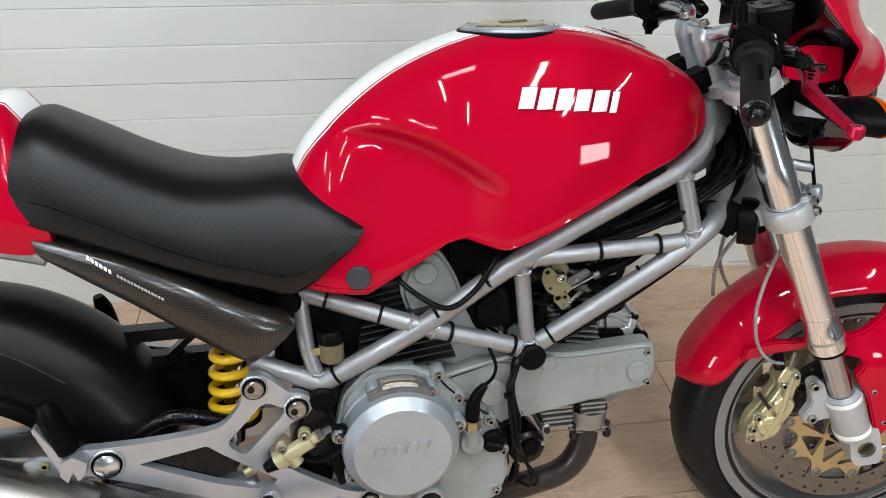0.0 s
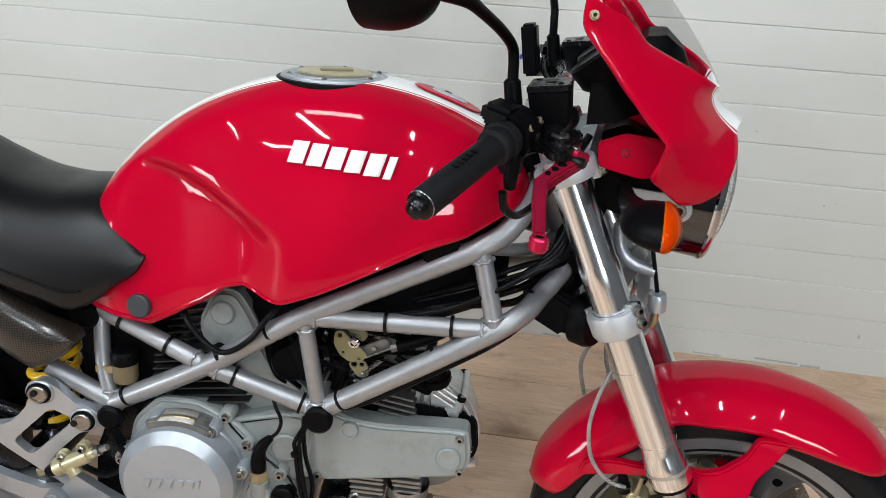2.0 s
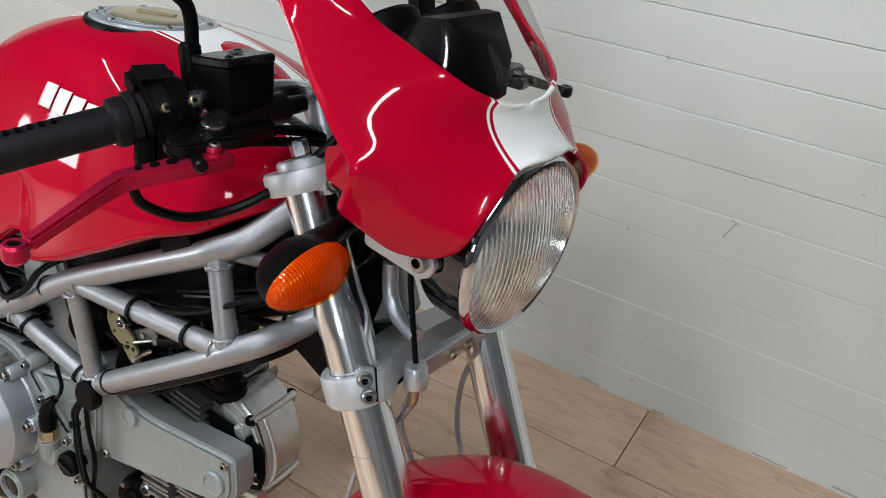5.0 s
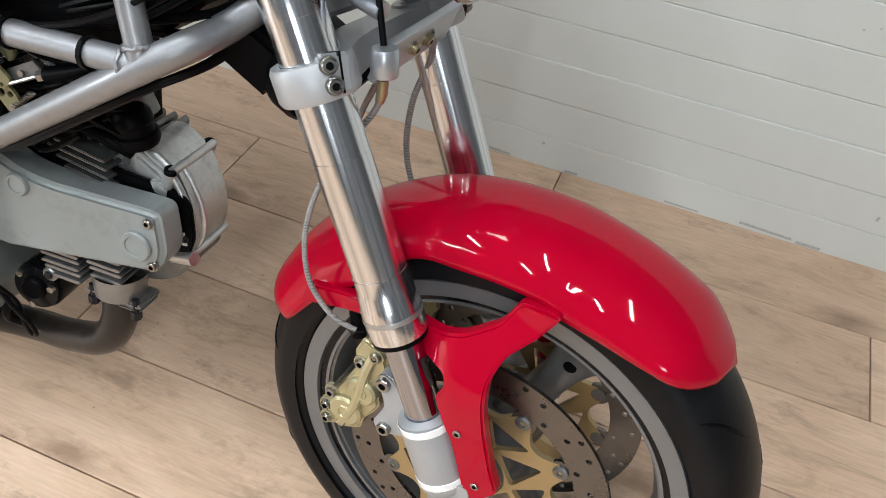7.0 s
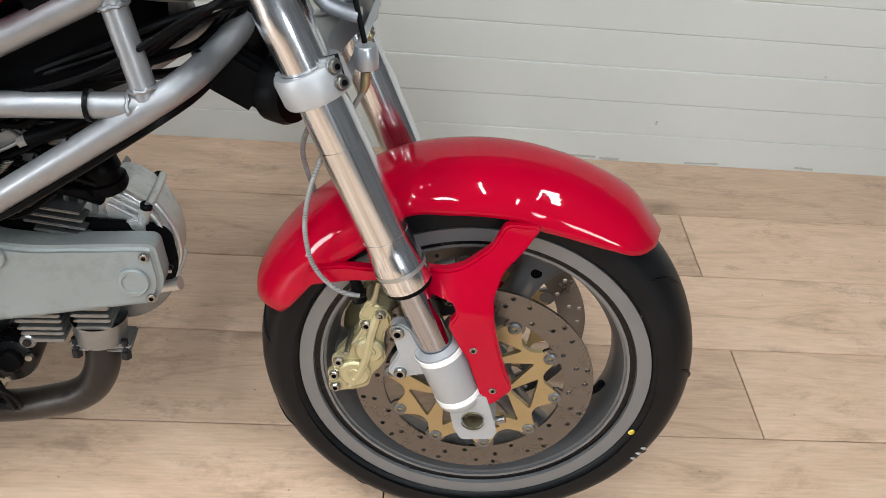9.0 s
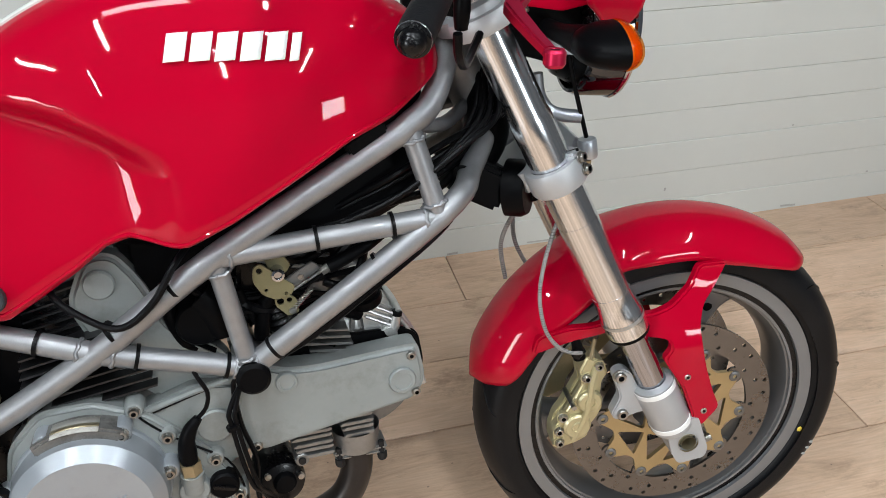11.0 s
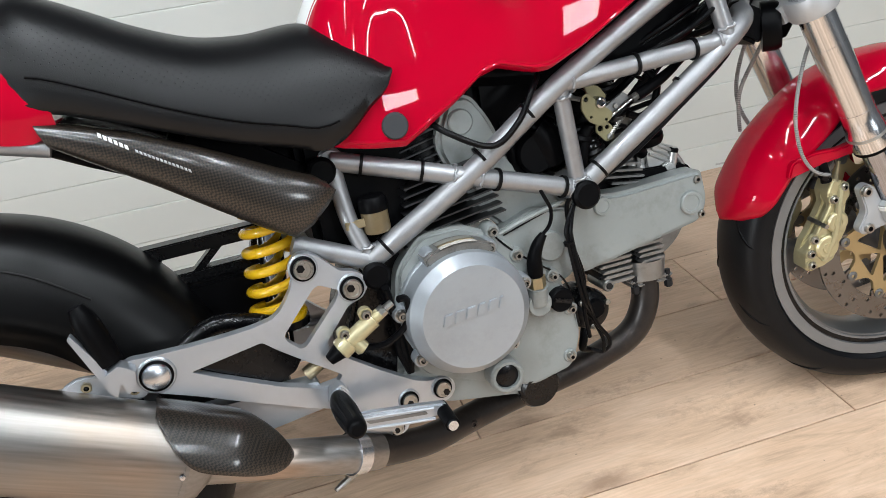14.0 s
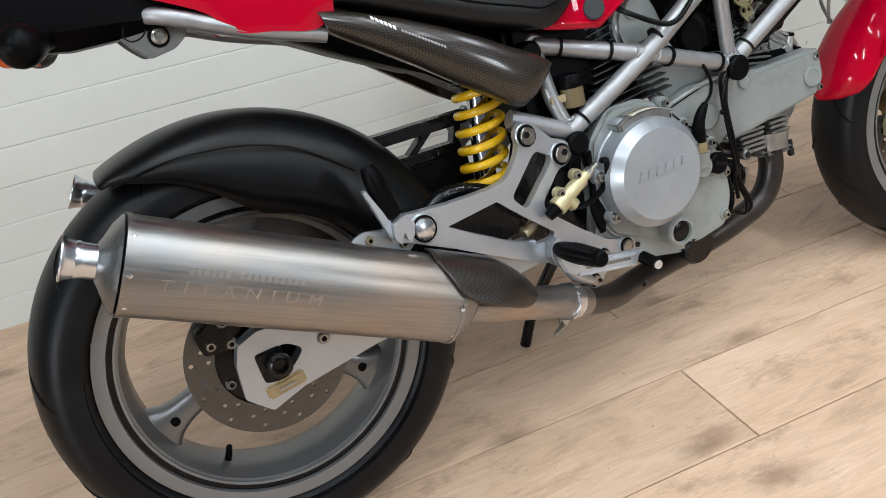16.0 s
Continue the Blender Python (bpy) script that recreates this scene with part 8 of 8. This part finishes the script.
    part("lever_ball", lathe([(0.0042, 0.004), (0.005, 0.007), (0.0078, 0.007), (0.0095, 0.0045), (0.0095, -0.005), (0.0075, -0.008), (0.0, -0.008), (0.0, 0.004), (0.0042, 0.004)], Q(1.180, 0.387, 0.934), (0.05, 0, 1), 24), pm, lv, angle=25)
    # Lever and ball holes are black discs that imitate shaded bores.
    part("ball_hole", lathe([(0, 0.0062), (0.0046, 0.0062), (0.0046, 0.004)], Q(1.180, 0.387, 0.934), (0.05, 0, 1), 16), M_BLACK, lv)
    for x, y, z, r in ((1.184, 0.259, 0.9738, 0.0050), (1.178, 0.271, 0.9722, 0.0040), (1.172, 0.282, 0.9705, 0.0030)):
        part("lever_hole", lathe([(0, 0.0006), (r, 0.0006), (r, -0.001)], Q(x, y, z), (0.05, sg * 0.19, 1), 16), M_BLACK, lv)
    part("lever_adjuster", lathe([(0.006, -0.01), (0.006, 0.010), (0.004, 0.012), (0, 0.012)], Q(1.196, 0.244, 0.974), (1, 0.4 * sg, 0), 12), M_BLKPAINT, lv)
    mir = part("mirror", sweep([Q(1.126, 0.190, 1.000), Q(1.114, 0.186, 1.035), Q(1.112, 0.186, 1.066), Q(1.110, 0.194, 1.083), Q(1.102, 0.225, 1.103), Q(1.090, 0.275, 1.126), Q(1.081, 0.303, 1.139), Q(1.062, 0.325, 1.150)], [0.0062] * 5 + [0.0064, 0.0080, 0.012], 12), M_BLACK, bike, "black bar mirror on a bent stem", STEER)
    part("stem_boot", lathe([(0.0105, 0), (0.0098, 0.045), (0.007, 0.048)], Q(1.119, 0.188, 0.998), (-0.15, 0, 1), 18), M_BLACK, mir)
    rows = []
    for k in range(11):
        t = k / 10 * math.pi / 2
        r = max(math.cos(t), 0.03) ** 0.85
        rows.append([Q(1.004 + 0.062 * math.sin(t), 0.368 - 0.016 * math.sin(t) + 0.064 * r * math.cos(a), 1.164 - 0.010 * math.sin(t) + 0.050 * r * math.sin(a) * (1 - 0.12 * math.cos(a))) for a in (2 * math.pi * j / 32 for j in range(32))])
    part("mirror_shell", loft(rows), M_BLACK, mir, angle=60)
    return mir


controls(1)
controls(-1)
# left hand switch gear and small control box
box = part("button_box", block((1.082, -0.172, 1.022), (0.024, 0.030, 0.078), 0.004, (0, -8, 0)), M_BLACK, bike, "small black button box with blue marks", STEER)
for dz, c in ((0.018, M_GREY), (0.004, M_GREY), (-0.012, M_BLUE)):
    part("button", block((1.0695 + dz * 0.14, -0.172, 1.022 + dz), (0.003, 0.015, 0.007), 0.001, (0, -8, 0)), c, box)
# gauges behind the screen
part("instrument", lathe([(0, -0.03), (0.030, -0.028), (0.044, -0.01), (0.045, 0.016), (0.042, 0.02), (0.038, 0.018), (0, 0.018)], (1.205, 0.045, 1.035), (-0.65, 0, 0.75), 32), M_BLACK, bike, "round black instrument", LAMP)
part("instrument", lathe([(0, -0.03), (0.030, -0.028), (0.044, -0.01), (0.045, 0.016), (0.042, 0.02), (0.038, 0.018), (0, 0.018)], (1.205, -0.050, 1.035), (-0.65, 0, 0.75), 32), M_BLACK, bike, "round black instrument", LAMP)
part("dash_cowl", loft([[(x, w * c, zb + (zt - zb) * s) for c, s in ((1, 0), (1, 0.7), (0.7, 1), (-0.7, 1), (-1, 0.7), (-1, 0))] for x, w, zb, zt in ((1.19, 0.09, 0.965, 1.03), (1.225, 0.085, 0.97, 1.05), (1.25, 0.072, 0.98, 1.072), (1.272, 0.060, 0.985, 1.074), (1.295, 0.038, 1.0, 1.055), (1.305, 0.02, 1.01, 1.035))]), M_BLACK, bike, "black instrument cowl", LAMP, angle=30)

# -- headlamp and fairing --
HL = (1.352, 0.0, 0.874)
hax = Vector((0.985, 0, -0.08)).normalized()
lamp_shell = part("headlamp", lathe([(0, -0.092), (0.035, -0.088), (0.066, -0.065), (0.084, -0.030), (0.089, -0.006), (0.090, 0.0)], HL, tuple(hax), 56), M_BLKPAINT, bike, "round headlamp with a chromed rim", LAMP)
part("lamp_band", ring_lathe([(0.0845, -0.044), (0.0890, -0.044), (0.0925, -0.036), (0.0935, -0.006), (0.0937, 0.0058), (0.0880, 0.0058)], HL, tuple(hax), 72), M_BAND, lamp_shell, "chromed headlamp band, coloured dark for what it mirrors")
part("chrome_rim", ring_lathe([(0.0890, 0.0056), (0.0950, 0.0060), (0.0962, 0.0085), (0.0950, 0.0125), (0.0910, 0.016), (0.0875, 0.013), (0.0880, 0.0056)], HL, tuple(hax), 72), M_CHROME, lamp_shell, "chromed headlamp rim")
part("reflector", lathe([(0.012, -0.050), (0.035, -0.044), (0.062, -0.026), (0.080, -0.004), (0.0865, 0.008)], HL, tuple(hax), 56), M_REFLECT, lamp_shell)
part("bulb_shield", lathe([(0.0, -0.008), (0.013, -0.010), (0.014, -0.035), (0.012, -0.048)], HL, tuple(hax), 24), M_CHROME, lamp_shell)
# fluted glass
bml = bmesh.new()
ax3 = P3(tuple(hax)); ls = Vector((0, -1, 0)); lu = ls.cross(ax3).normalized()
NU = 192
vs = {}
for i in range(NU + 1):
    for j in range(25):
        s = -1 + 2 * i / NU
        u = (-1 + 2 * j / 24) * math.sqrt(max(1 - s * s, 0))
        q = s * s + u * u
        flute = 0.0020 * (0.5 - 0.5 * math.cos(2 * math.pi * i / 6)) * (1 - q ** 3)
        vs[i, j] = bml.verts.new(P3(HL) + ax3 * (0.012 + 0.020 * (1 - q) + flute) + (ls * s + lu * u) * 0.0875)
for i in range(NU):
    for j in range(24):
        q4 = (vs[i, j], vs[i + 1, j], vs[i + 1, j + 1], vs[i, j + 1])
        bml.faces.new(q4)
bmesh.ops.remove_doubles(bml, verts=bml.verts, dist=1e-5)
lens = part("lamp_glass", fix(bml), M_LENS, lamp_shell, "fluted clear headlamp glass", angle=80, solid=0.003)
lens.visible_shadow = False
def egg(a):
    """Outline of the indicator lens, drawn out and drooping at its outer end."""
    u, v = math.cos(a), math.sin(a)
    return 0.0430 * u, 0.0240 * v * (1 - 0.14 * u) - 0.004 * u


for s in (1, -1):
    part("lamp_bracket", prism(rounded([(1.246, 0.893), (1.318, 0.890), (1.335, 0.872), (1.318, 0.852), (1.246, 0.862)], 0.006), *sorted((s * 0.092, s * 0.098)), 0.001), M_BRACKET, lamp_shell, "silver headlamp bracket")
    # Added black block, stands in for the dark gap behind the bracket.
    part("lamp_carrier", prism(rounded([(1.205, 0.925), (1.240, 0.940), (1.292, 0.915), (1.300, 0.862), (1.262, 0.845), (1.212, 0.862)], 0.008), *sorted((s * 0.040, s * 0.088)), 0.004), M_BLACK, lamp_shell, "black filler block for the dark gap by the headlamp")
    bolt(lamp_shell, (1.316, s * 0.099, 0.872), 0.010, s * 0.007)
    part("bracket_boss", lathe([(0.017, 0), (0.016, s * 0.002), (0, s * 0.002)], (1.316, s * 0.098, 0.872), n=24), M_BRACKET, lamp_shell)
    ind = part("front_indicator", sweep([(1.250, s * 0.108, 0.907), (1.258, s * 0.150, 0.905), (1.272, s * 0.190, 0.903), (1.280, s * 0.212, 0.902)], [0.010, 0.012, 0.018, 0.012], 22), M_BLACK, bike, "black indicator pod with an amber lens", STEER)
    podr = []
    for k in range(9):
        t = k / 8 * math.pi / 2
        rr = max(math.cos(t), 0.02) ** 0.8
        podr.append([(1.297 - 0.046 * math.sin(t), s * (0.217 - 0.010 * math.sin(t) + egg(a)[0] * 0.99 * rr), 0.902 + egg(a)[1] * 0.99 * rr) for a in (2 * math.pi * j / 32 for j in range(32))])
    part("pod", loft(podr), M_BLACK, ind, "black pod shell", angle=60)
    rows = []
    for k in range(9):
        t = k / 8 * math.pi / 2
        rr = max(math.cos(t), 0.02)
        rows.append([(1.297 + 0.021 * math.sin(t), s * (0.217 + egg(a)[0] * rr), 0.902 + egg(a)[1] * rr) for a in (2 * math.pi * j / 32 for j in range(32))])
    part("amber_lens", loft(rows), M_AMBERIN, ind, "ribbed amber lens", angle=60)
    rows = [[(p[0] + 0.002, p[1] + (p[1] - s * 0.217) * 0.03, p[2] + (p[2] - 0.902) * 0.03) for p in r] for r in rows]
    cov = part("lens_cover", loft(rows), M_AMBER, ind, "clear amber cover", angle=60)
    cov.visible_shadow = False

# edge round the lamp, over the nose and up the screen; edge at the back
ROWS_I = [(1.338, 0.108, 0.888), (1.354, 0.102, 0.897), (1.364, 0.099, 0.910), (1.371, 0.091, 0.930), (1.374, 0.071, 0.949), (1.372, 0.046, 0.965), (1.3775, 0.023, 0.9705), (1.379, 0.0, 0.972), (1.364, 0.0, 0.992), (1.346, 0.0, 1.010), (1.3445, 0.024, 1.012), (1.340, 0.047, 1.019), (1.325, 0.068, 1.030), (1.298, 0.083, 1.045), (1.268, 0.094, 1.060), (1.249, 0.103, 1.071), (1.237, 0.112, 1.086), (1.223, 0.122, 1.100), (1.206, 0.136, 1.110), (1.183, 0.148, 1.124)]
ROWS_O = [(1.322, 0.118, 0.887), (1.308, 0.134, 0.893), (1.289, 0.155, 0.913), (1.275, 0.167, 0.928), (1.280, 0.1685, 0.944), (1.284, 0.169, 0.956), (1.286, 0.169, 0.964), (1.286, 0.1688, 0.970), (1.281, 0.168, 0.976), (1.275, 0.1677, 0.982), (1.268, 0.1675, 0.988), (1.259, 0.167, 0.997), (1.248, 0.166, 1.010), (1.234, 0.165, 1.025), (1.220, 0.163, 1.042), (1.208, 0.160, 1.056), (1.195, 0.158, 1.070), (1.181, 0.155, 1.086), (1.177, 0.153, 1.100), (1.178, 0.150, 1.121)]
ci, co = curve_pts(ROWS_I, 4), curve_pts(ROWS_O, 4)
for q in ci[28:37]:
    q.y = 0.0
rows = []
for a, b in zip(ci, co):
    bulge = 0.018 + 0.030 * (1 - sstep(0.0, 0.10, a.y))
    bulge *= min((a - b).length / 0.10, 1)
    ctl = a * 0.46 + b * 0.54 + bulge * Vector((0.66, 0.74, 0.12))
    r = [tuple((1 - t) ** 2 * a + 2 * t * (1 - t) * ctl + t * t * b) for t in (k / 16 for k in range(17))]
    rows.append(r)
bmf = skin(rows)
half_me = [[(p[0], -p[1], p[2]) for p in r] for r in rows]
bmg = skin(half_me)
tmp = bpy.data.meshes.new("tmp"); bmg.to_mesh(tmp); bmf.from_mesh(tmp); bpy.data.meshes.remove(tmp); bmg.free()
bmesh.ops.remove_doubles(bmf, verts=bmf.verts, dist=1e-4)
free = [v for v in bmf.verts if not v.is_boundary]
for step in range(140):
    moved = []
    for v in free:
        q = Vector((0, 0, 0))
        for e in v.link_edges:
            q += e.other_vert(v).co
        moved.append(v.co.lerp(q / len(v.link_edges), 0.6))
    for v, p in zip(free, moved):
        v.co = p
fair = part("headlamp_fairing", fix(bmf), M_STRIPE, bike, "gloss red bikini fairing with a white stripe", LAMP, angle=70, solid=0.004)
for s in (1, -1):
    bolt(fair, (1.189, s * 0.1535, 1.104), 0.0046, s * 0.003, (0.3, 0.9, 0.2) if s > 0 else (-0.3, 0.9, -0.2), M_BRASS)
    tab = part("fairing_tab", prism(rounded([(1.208, 0.952), (1.240, 0.966), (1.292, 0.962), (1.296, 0.918), (1.262, 0.912), (1.212, 0.922)], 0.006), *sorted((s * 0.112, s * 0.120)), 0.002), M_RED, fair, "red fairing tab")
    bolt(fair, (1.243, s * 0.116, 0.942), 0.006, s * 0.004)
# screen
ed = curve_pts(ROWS_I[9:18], 4)
rows = []
for k in range(11):
    t = k / 10
    r = []
    for i, p in enumerate(ed):
        f = 1 - (i / (len(ed) - 1)) ** 1.6 * 0.92
        r.append((p.x - f * (0.085 * t + 0.020 * t * t), p.y * (1 - 0.05 * t), p.z + f * (0.134 * t - 0.002 * t * t) + 0.003 * (1 - t)))
    rows.append(r)
full = [[(a, -b, c) for a, b, c in reversed(r[1:])] + r for r in rows]
scr = part("windscreen", skin(full), M_SCREEN, fair, "clear curved windscreen", angle=80)
scr.visible_shadow = False

# -- cables and hoses --
def cable(pts, r, mt=None, m=None, label="black cable", name="cable", parent=None, n=8):
    return part(name, sweep(pts, r, n), mt or M_CABLE, parent or bike, label, m)


cable([(1.314, 0.077, 0.734), (1.313, 0.075, 0.715), (1.302, 0.070, 0.688), (1.277, 0.076, 0.648), (1.258, 0.085, 0.600), (1.249, 0.090, 0.555), (1.250, 0.093, 0.520), (1.258, 0.094, 0.488), (1.274, 0.092, 0.463), (1.292, 0.090, 0.449), (1.312, 0.085, 0.442)], 0.0030, M_HOSE, STEER, "printed grey brake hose", "brake_hose")
cable([(1.128, 0.19, 0.972), (1.133, 0.15, 0.967), (1.141, 0.11, 0.960), (1.147, 0.06, 0.946), (1.165, 0.02, 0.92), (1.18, 0.0, 0.88)], 0.0052, M_CABLE, STEER, "black control cable")
cable([(1.125, 0.19, 0.958), (1.133, 0.15, 0.953), (1.147, 0.10, 0.947), (1.154, 0.06, 0.939), (1.17, 0.02, 0.915), (1.185, 0.0, 0.87)], 0.0048, M_CABLE, STEER, "black control cable")
cable([(1.125, 0.13, 0.985), (1.133, 0.10, 0.970), (1.140, 0.08, 0.958), (1.138, 0.055, 0.94), (1.15, 0.03, 0.90), (1.17, 0.01, 0.86)], 0.0040, M_HOSE, STEER, "grey braided brake line", "brake_line")
cable([(1.120, 0.12, 0.982), (1.128, 0.09, 0.966), (1.132, 0.07, 0.953), (1.130, 0.045, 0.935), (1.14, 0.02, 0.90), (1.16, 0.0, 0.86)], 0.0045, M_CABLE, STEER, "black control cable")
cable([(1.288, 0.072, 0.87), (1.294, 0.074, 0.835), (1.312, 0.077, 0.760)], 0.0030, M_CABLE, STEER, "thin black speedometer cable")
part("hose_fitting", sweep([(1.314, 0.077, 0.730), (1.3135, 0.076, 0.716), (1.311, 0.074, 0.706)], [0.0055, 0.0055, 0.0042], 10, False), M_BRASS, lower_clamp)
part("line_clip", lathe([(0, -0.013), (0.0115, -0.013), (0.0125, -0.011), (0.0125, 0.009), (0.011, 0.012), (0, 0.012)], (1.314, 0.077, 0.746), (-0.1, 0, 1), 20), M_BRACKET, lower_clamp)
cable([(1.305, -0.03, 0.738), (1.288, -0.075, 0.692), (1.262, -0.095, 0.62), (1.260, -0.105, 0.54), (1.30, -0.098, 0.46)], 0.0036, M_HOSE, STEER, "grey brake hose", "brake_hose")
cable([(1.27, 0.0, 0.69), (1.243, -0.015, 0.635), (1.222, -0.03, 0.575), (1.232, -0.05, 0.505)], 0.0035, M_HOSE, STEER, "thin grey brake hose", "brake_hose")
cable([(1.252, 0.056, 0.842), (1.256, 0.058, 0.812), (1.272, 0.064, 0.792), (1.306, 0.072, 0.786)], 0.0085, M_BRACKET, STEER, "silver lamp conduit", "conduit", n=14)
for k, mtl in enumerate((M_BLUE, M_CABLE, M_REDANO)):
    cable([(1.262, 0.07 + 0.006 * k, 0.905), (1.27, 0.07 + 0.006 * k, 0.885), (1.276, 0.072 + 0.004 * k, 0.865)], 0.003, mtl, STEER, "thin insulated wire", "wire")
cable([(1.122, 0.258, 0.935), (1.124, 0.248, 0.912), (1.136, 0.209, 0.893), (1.155, 0.16, 0.900), (1.18, 0.12, 0.93), (1.20, 0.09, 0.965)], 0.0048, None, STEER)
cable([(-0.052, 0.098, 0.803), (-0.056, 0.100, 0.792), (-0.049, 0.100, 0.784), (-0.036, 0.100, 0.786), (-0.028, 0.097, 0.794)], 0.0011, M_CABLE, None, "thin wire loop under the tail", "wire")
random.seed(5)
for k in range(4):
    y = 0.03 + 0.022 * (k % 4)
    o = 0.01 * random.uniform(-1, 1)
    cable([(1.18 + o, y * 0.6, 0.86 + o), (1.165 + o, y + 0.02, 0.80 + o), (1.12 + o, y + 0.035, 0.752 + o + 0.006 * k), (1.04, y + 0.03, 0.70 + 0.008 * k), (0.95, y + 0.02, 0.682 + 0.004 * k), (0.86, y, 0.675)], 0.0034)
for k in range(2):
    cable([(1.17 - 0.01 * k, 0.04, 0.735 + 0.010 * k), (1.135, 0.078, 0.694 + 0.006 * k), (1.09, 0.118, 0.668 + 0.003 * k), (1.0, 0.118, 0.608 + 0.004 * k), (0.93, 0.112, 0.562 + 0.003 * k), (0.875, 0.104, 0.533), (0.836, 0.104, 0.515), (0.812 + 0.007 * k, 0.110, 0.480), (0.812 + 0.006 * k, 0.110, 0.457), (0.817 + 0.007 * k, 0.110, 0.406), (0.825 + 0.006 * k, 0.106, 0.362), (0.838 + 0.004 * k, 0.092, 0.336), (0.853, 0.086 - 0.008 * k, 0.306), (0.869 - 0.008 * k, 0.080, 0.281), (0.873 - 0.01 * k, 0.076, 0.262), (0.862, 0.070, 0.252), (0.846, 0.066, 0.260)], 0.0032)
part("cable_tie", sweep([(0.812, 0.110, 0.459), (0.813, 0.110, 0.454)], 0.0078, 12, False), M_CABLE, bike, "black cable tie round the leads")
cable([(0.640, 0.08, 0.675), (0.660, 0.110, 0.652), (0.711, 0.132, 0.624), (0.752, 0.132, 0.645), (0.78, 0.128, 0.682), (0.80, 0.11, 0.70)], 0.0042)
cable([(0.838, 0.116, 0.530), (0.822, 0.100, 0.510), (0.823, 0.098, 0.450), (0.834, 0.097, 0.396), (0.829, 0.096, 0.343), (0.834, 0.092, 0.294)], 0.0034, M_CABLE, None, "thin black engine wire")
for k in range(3):
    cable([(0.535, 0.11 + 0.006 * k, 0.47), (0.545, 0.10, 0.42 - 0.01 * k), (0.556 - 0.008 * k, 0.10, 0.37), (0.55, 0.10, 0.33)], 0.0055)
cable([(0.545, 0.141, 0.456), (0.557, 0.135, 0.45), (0.555, 0.125, 0.415), (0.52, 0.118, 0.39), (0.48, 0.11, 0.395)], 0.005)
part("horn", lathe([(0, 0.02), (0.034, 0.018), (0.038, 0.01), (0.038, -0.01), (0, -0.012)], (1.215, 0.055, 0.69), (0.7, 0.5, 0), 28), M_BLACK, bike, "black horn beside the steering head")
part("regulator", block((1.165, 0.03, 0.705), (0.07, 0.09, 0.05), 0.006, (0, 30, 0)), M_BLACK, bike, "black regulator box")
stand = part("side_stand", sweep([(0.60, -0.11, 0.27), (0.53, -0.16, 0.14), (0.50, -0.192, 0.042)], 0.011, 12), M_BLKPAINT, bike, "black side stand")


# ---- boards of the wall and the floor ----
def board_mesh(name, x0, x1, y0, y1, z0, z1, e, material):
    bm = flat_box(x0, x1, y0, y1, z0, z1, e)
    me = bpy.data.meshes.new(name)
    bm.to_mesh(me); bm.free()
    me.materials.append(material)
    return me


def wall_board_mesh():
    """A long board, its upper edge more rounded than its lower one."""
    section = [(0.014, 0.0002), (0.0014, 0.0002), (0.0, 0.0014), (0.0, BOARD - 0.0034), (0.0008, BOARD - 0.0016), (0.0032, BOARD - 0.0004), (0.014, BOARD - 0.0004)]
    me = bpy.data.meshes.new("wall_board")
    m = len(section)
    me.from_pydata([(x, y, z) for x in (-4, 4) for y, z in section], [], [(k, (k + 1) % m, m + (k + 1) % m, m + k) for k in range(m)])
    me.materials.append(M_WALL)
    return me


wb = wall_board_mesh()
for k in range(15):
    ob = new("wall_board", wb)
    ob.parent = wall_back
    ob.location = (0, 0.0010 * math.sin(k * 2.4), k * BOARD - 0.0095)
PW, PL, SEAM = 0.2085, 1.322, 0.146
fb = board_mesh("plank", 0.0011, PL - 0.0011, 0.0011, PW - 0.0011, -0.012, 0, 0.0013, M_FLOOR)
for row in range(-19, 6):
    y0 = SEAM + row * PW
    x0 = (1.170 if row % 2 == 0 else 0.520) - 4 * PL
    for k in range(7):
        a, b = max(x0 + k * PL, -4.0), min(x0 + (k + 1) * PL, 4.0)
        if y0 > WALL_Y + 0.05 or b - a < 0.02:
            continue
        whole = abs(b - a - PL) < 1e-6
        ob = new("plank", fb if whole else board_mesh("plank", 0.0011, b - a - 0.0011, 0.0011, PW - 0.0011, -0.012, 0, 0.0013, M_FLOOR))
        ob.parent = floor
        ob.location = (a, y0, 0)
part("subfloor", flat_box(-4.1, 4.1, -4.1, WALL_Y + 0.1, -0.1, -0.011), M_JOINT, floor, smooth=False)
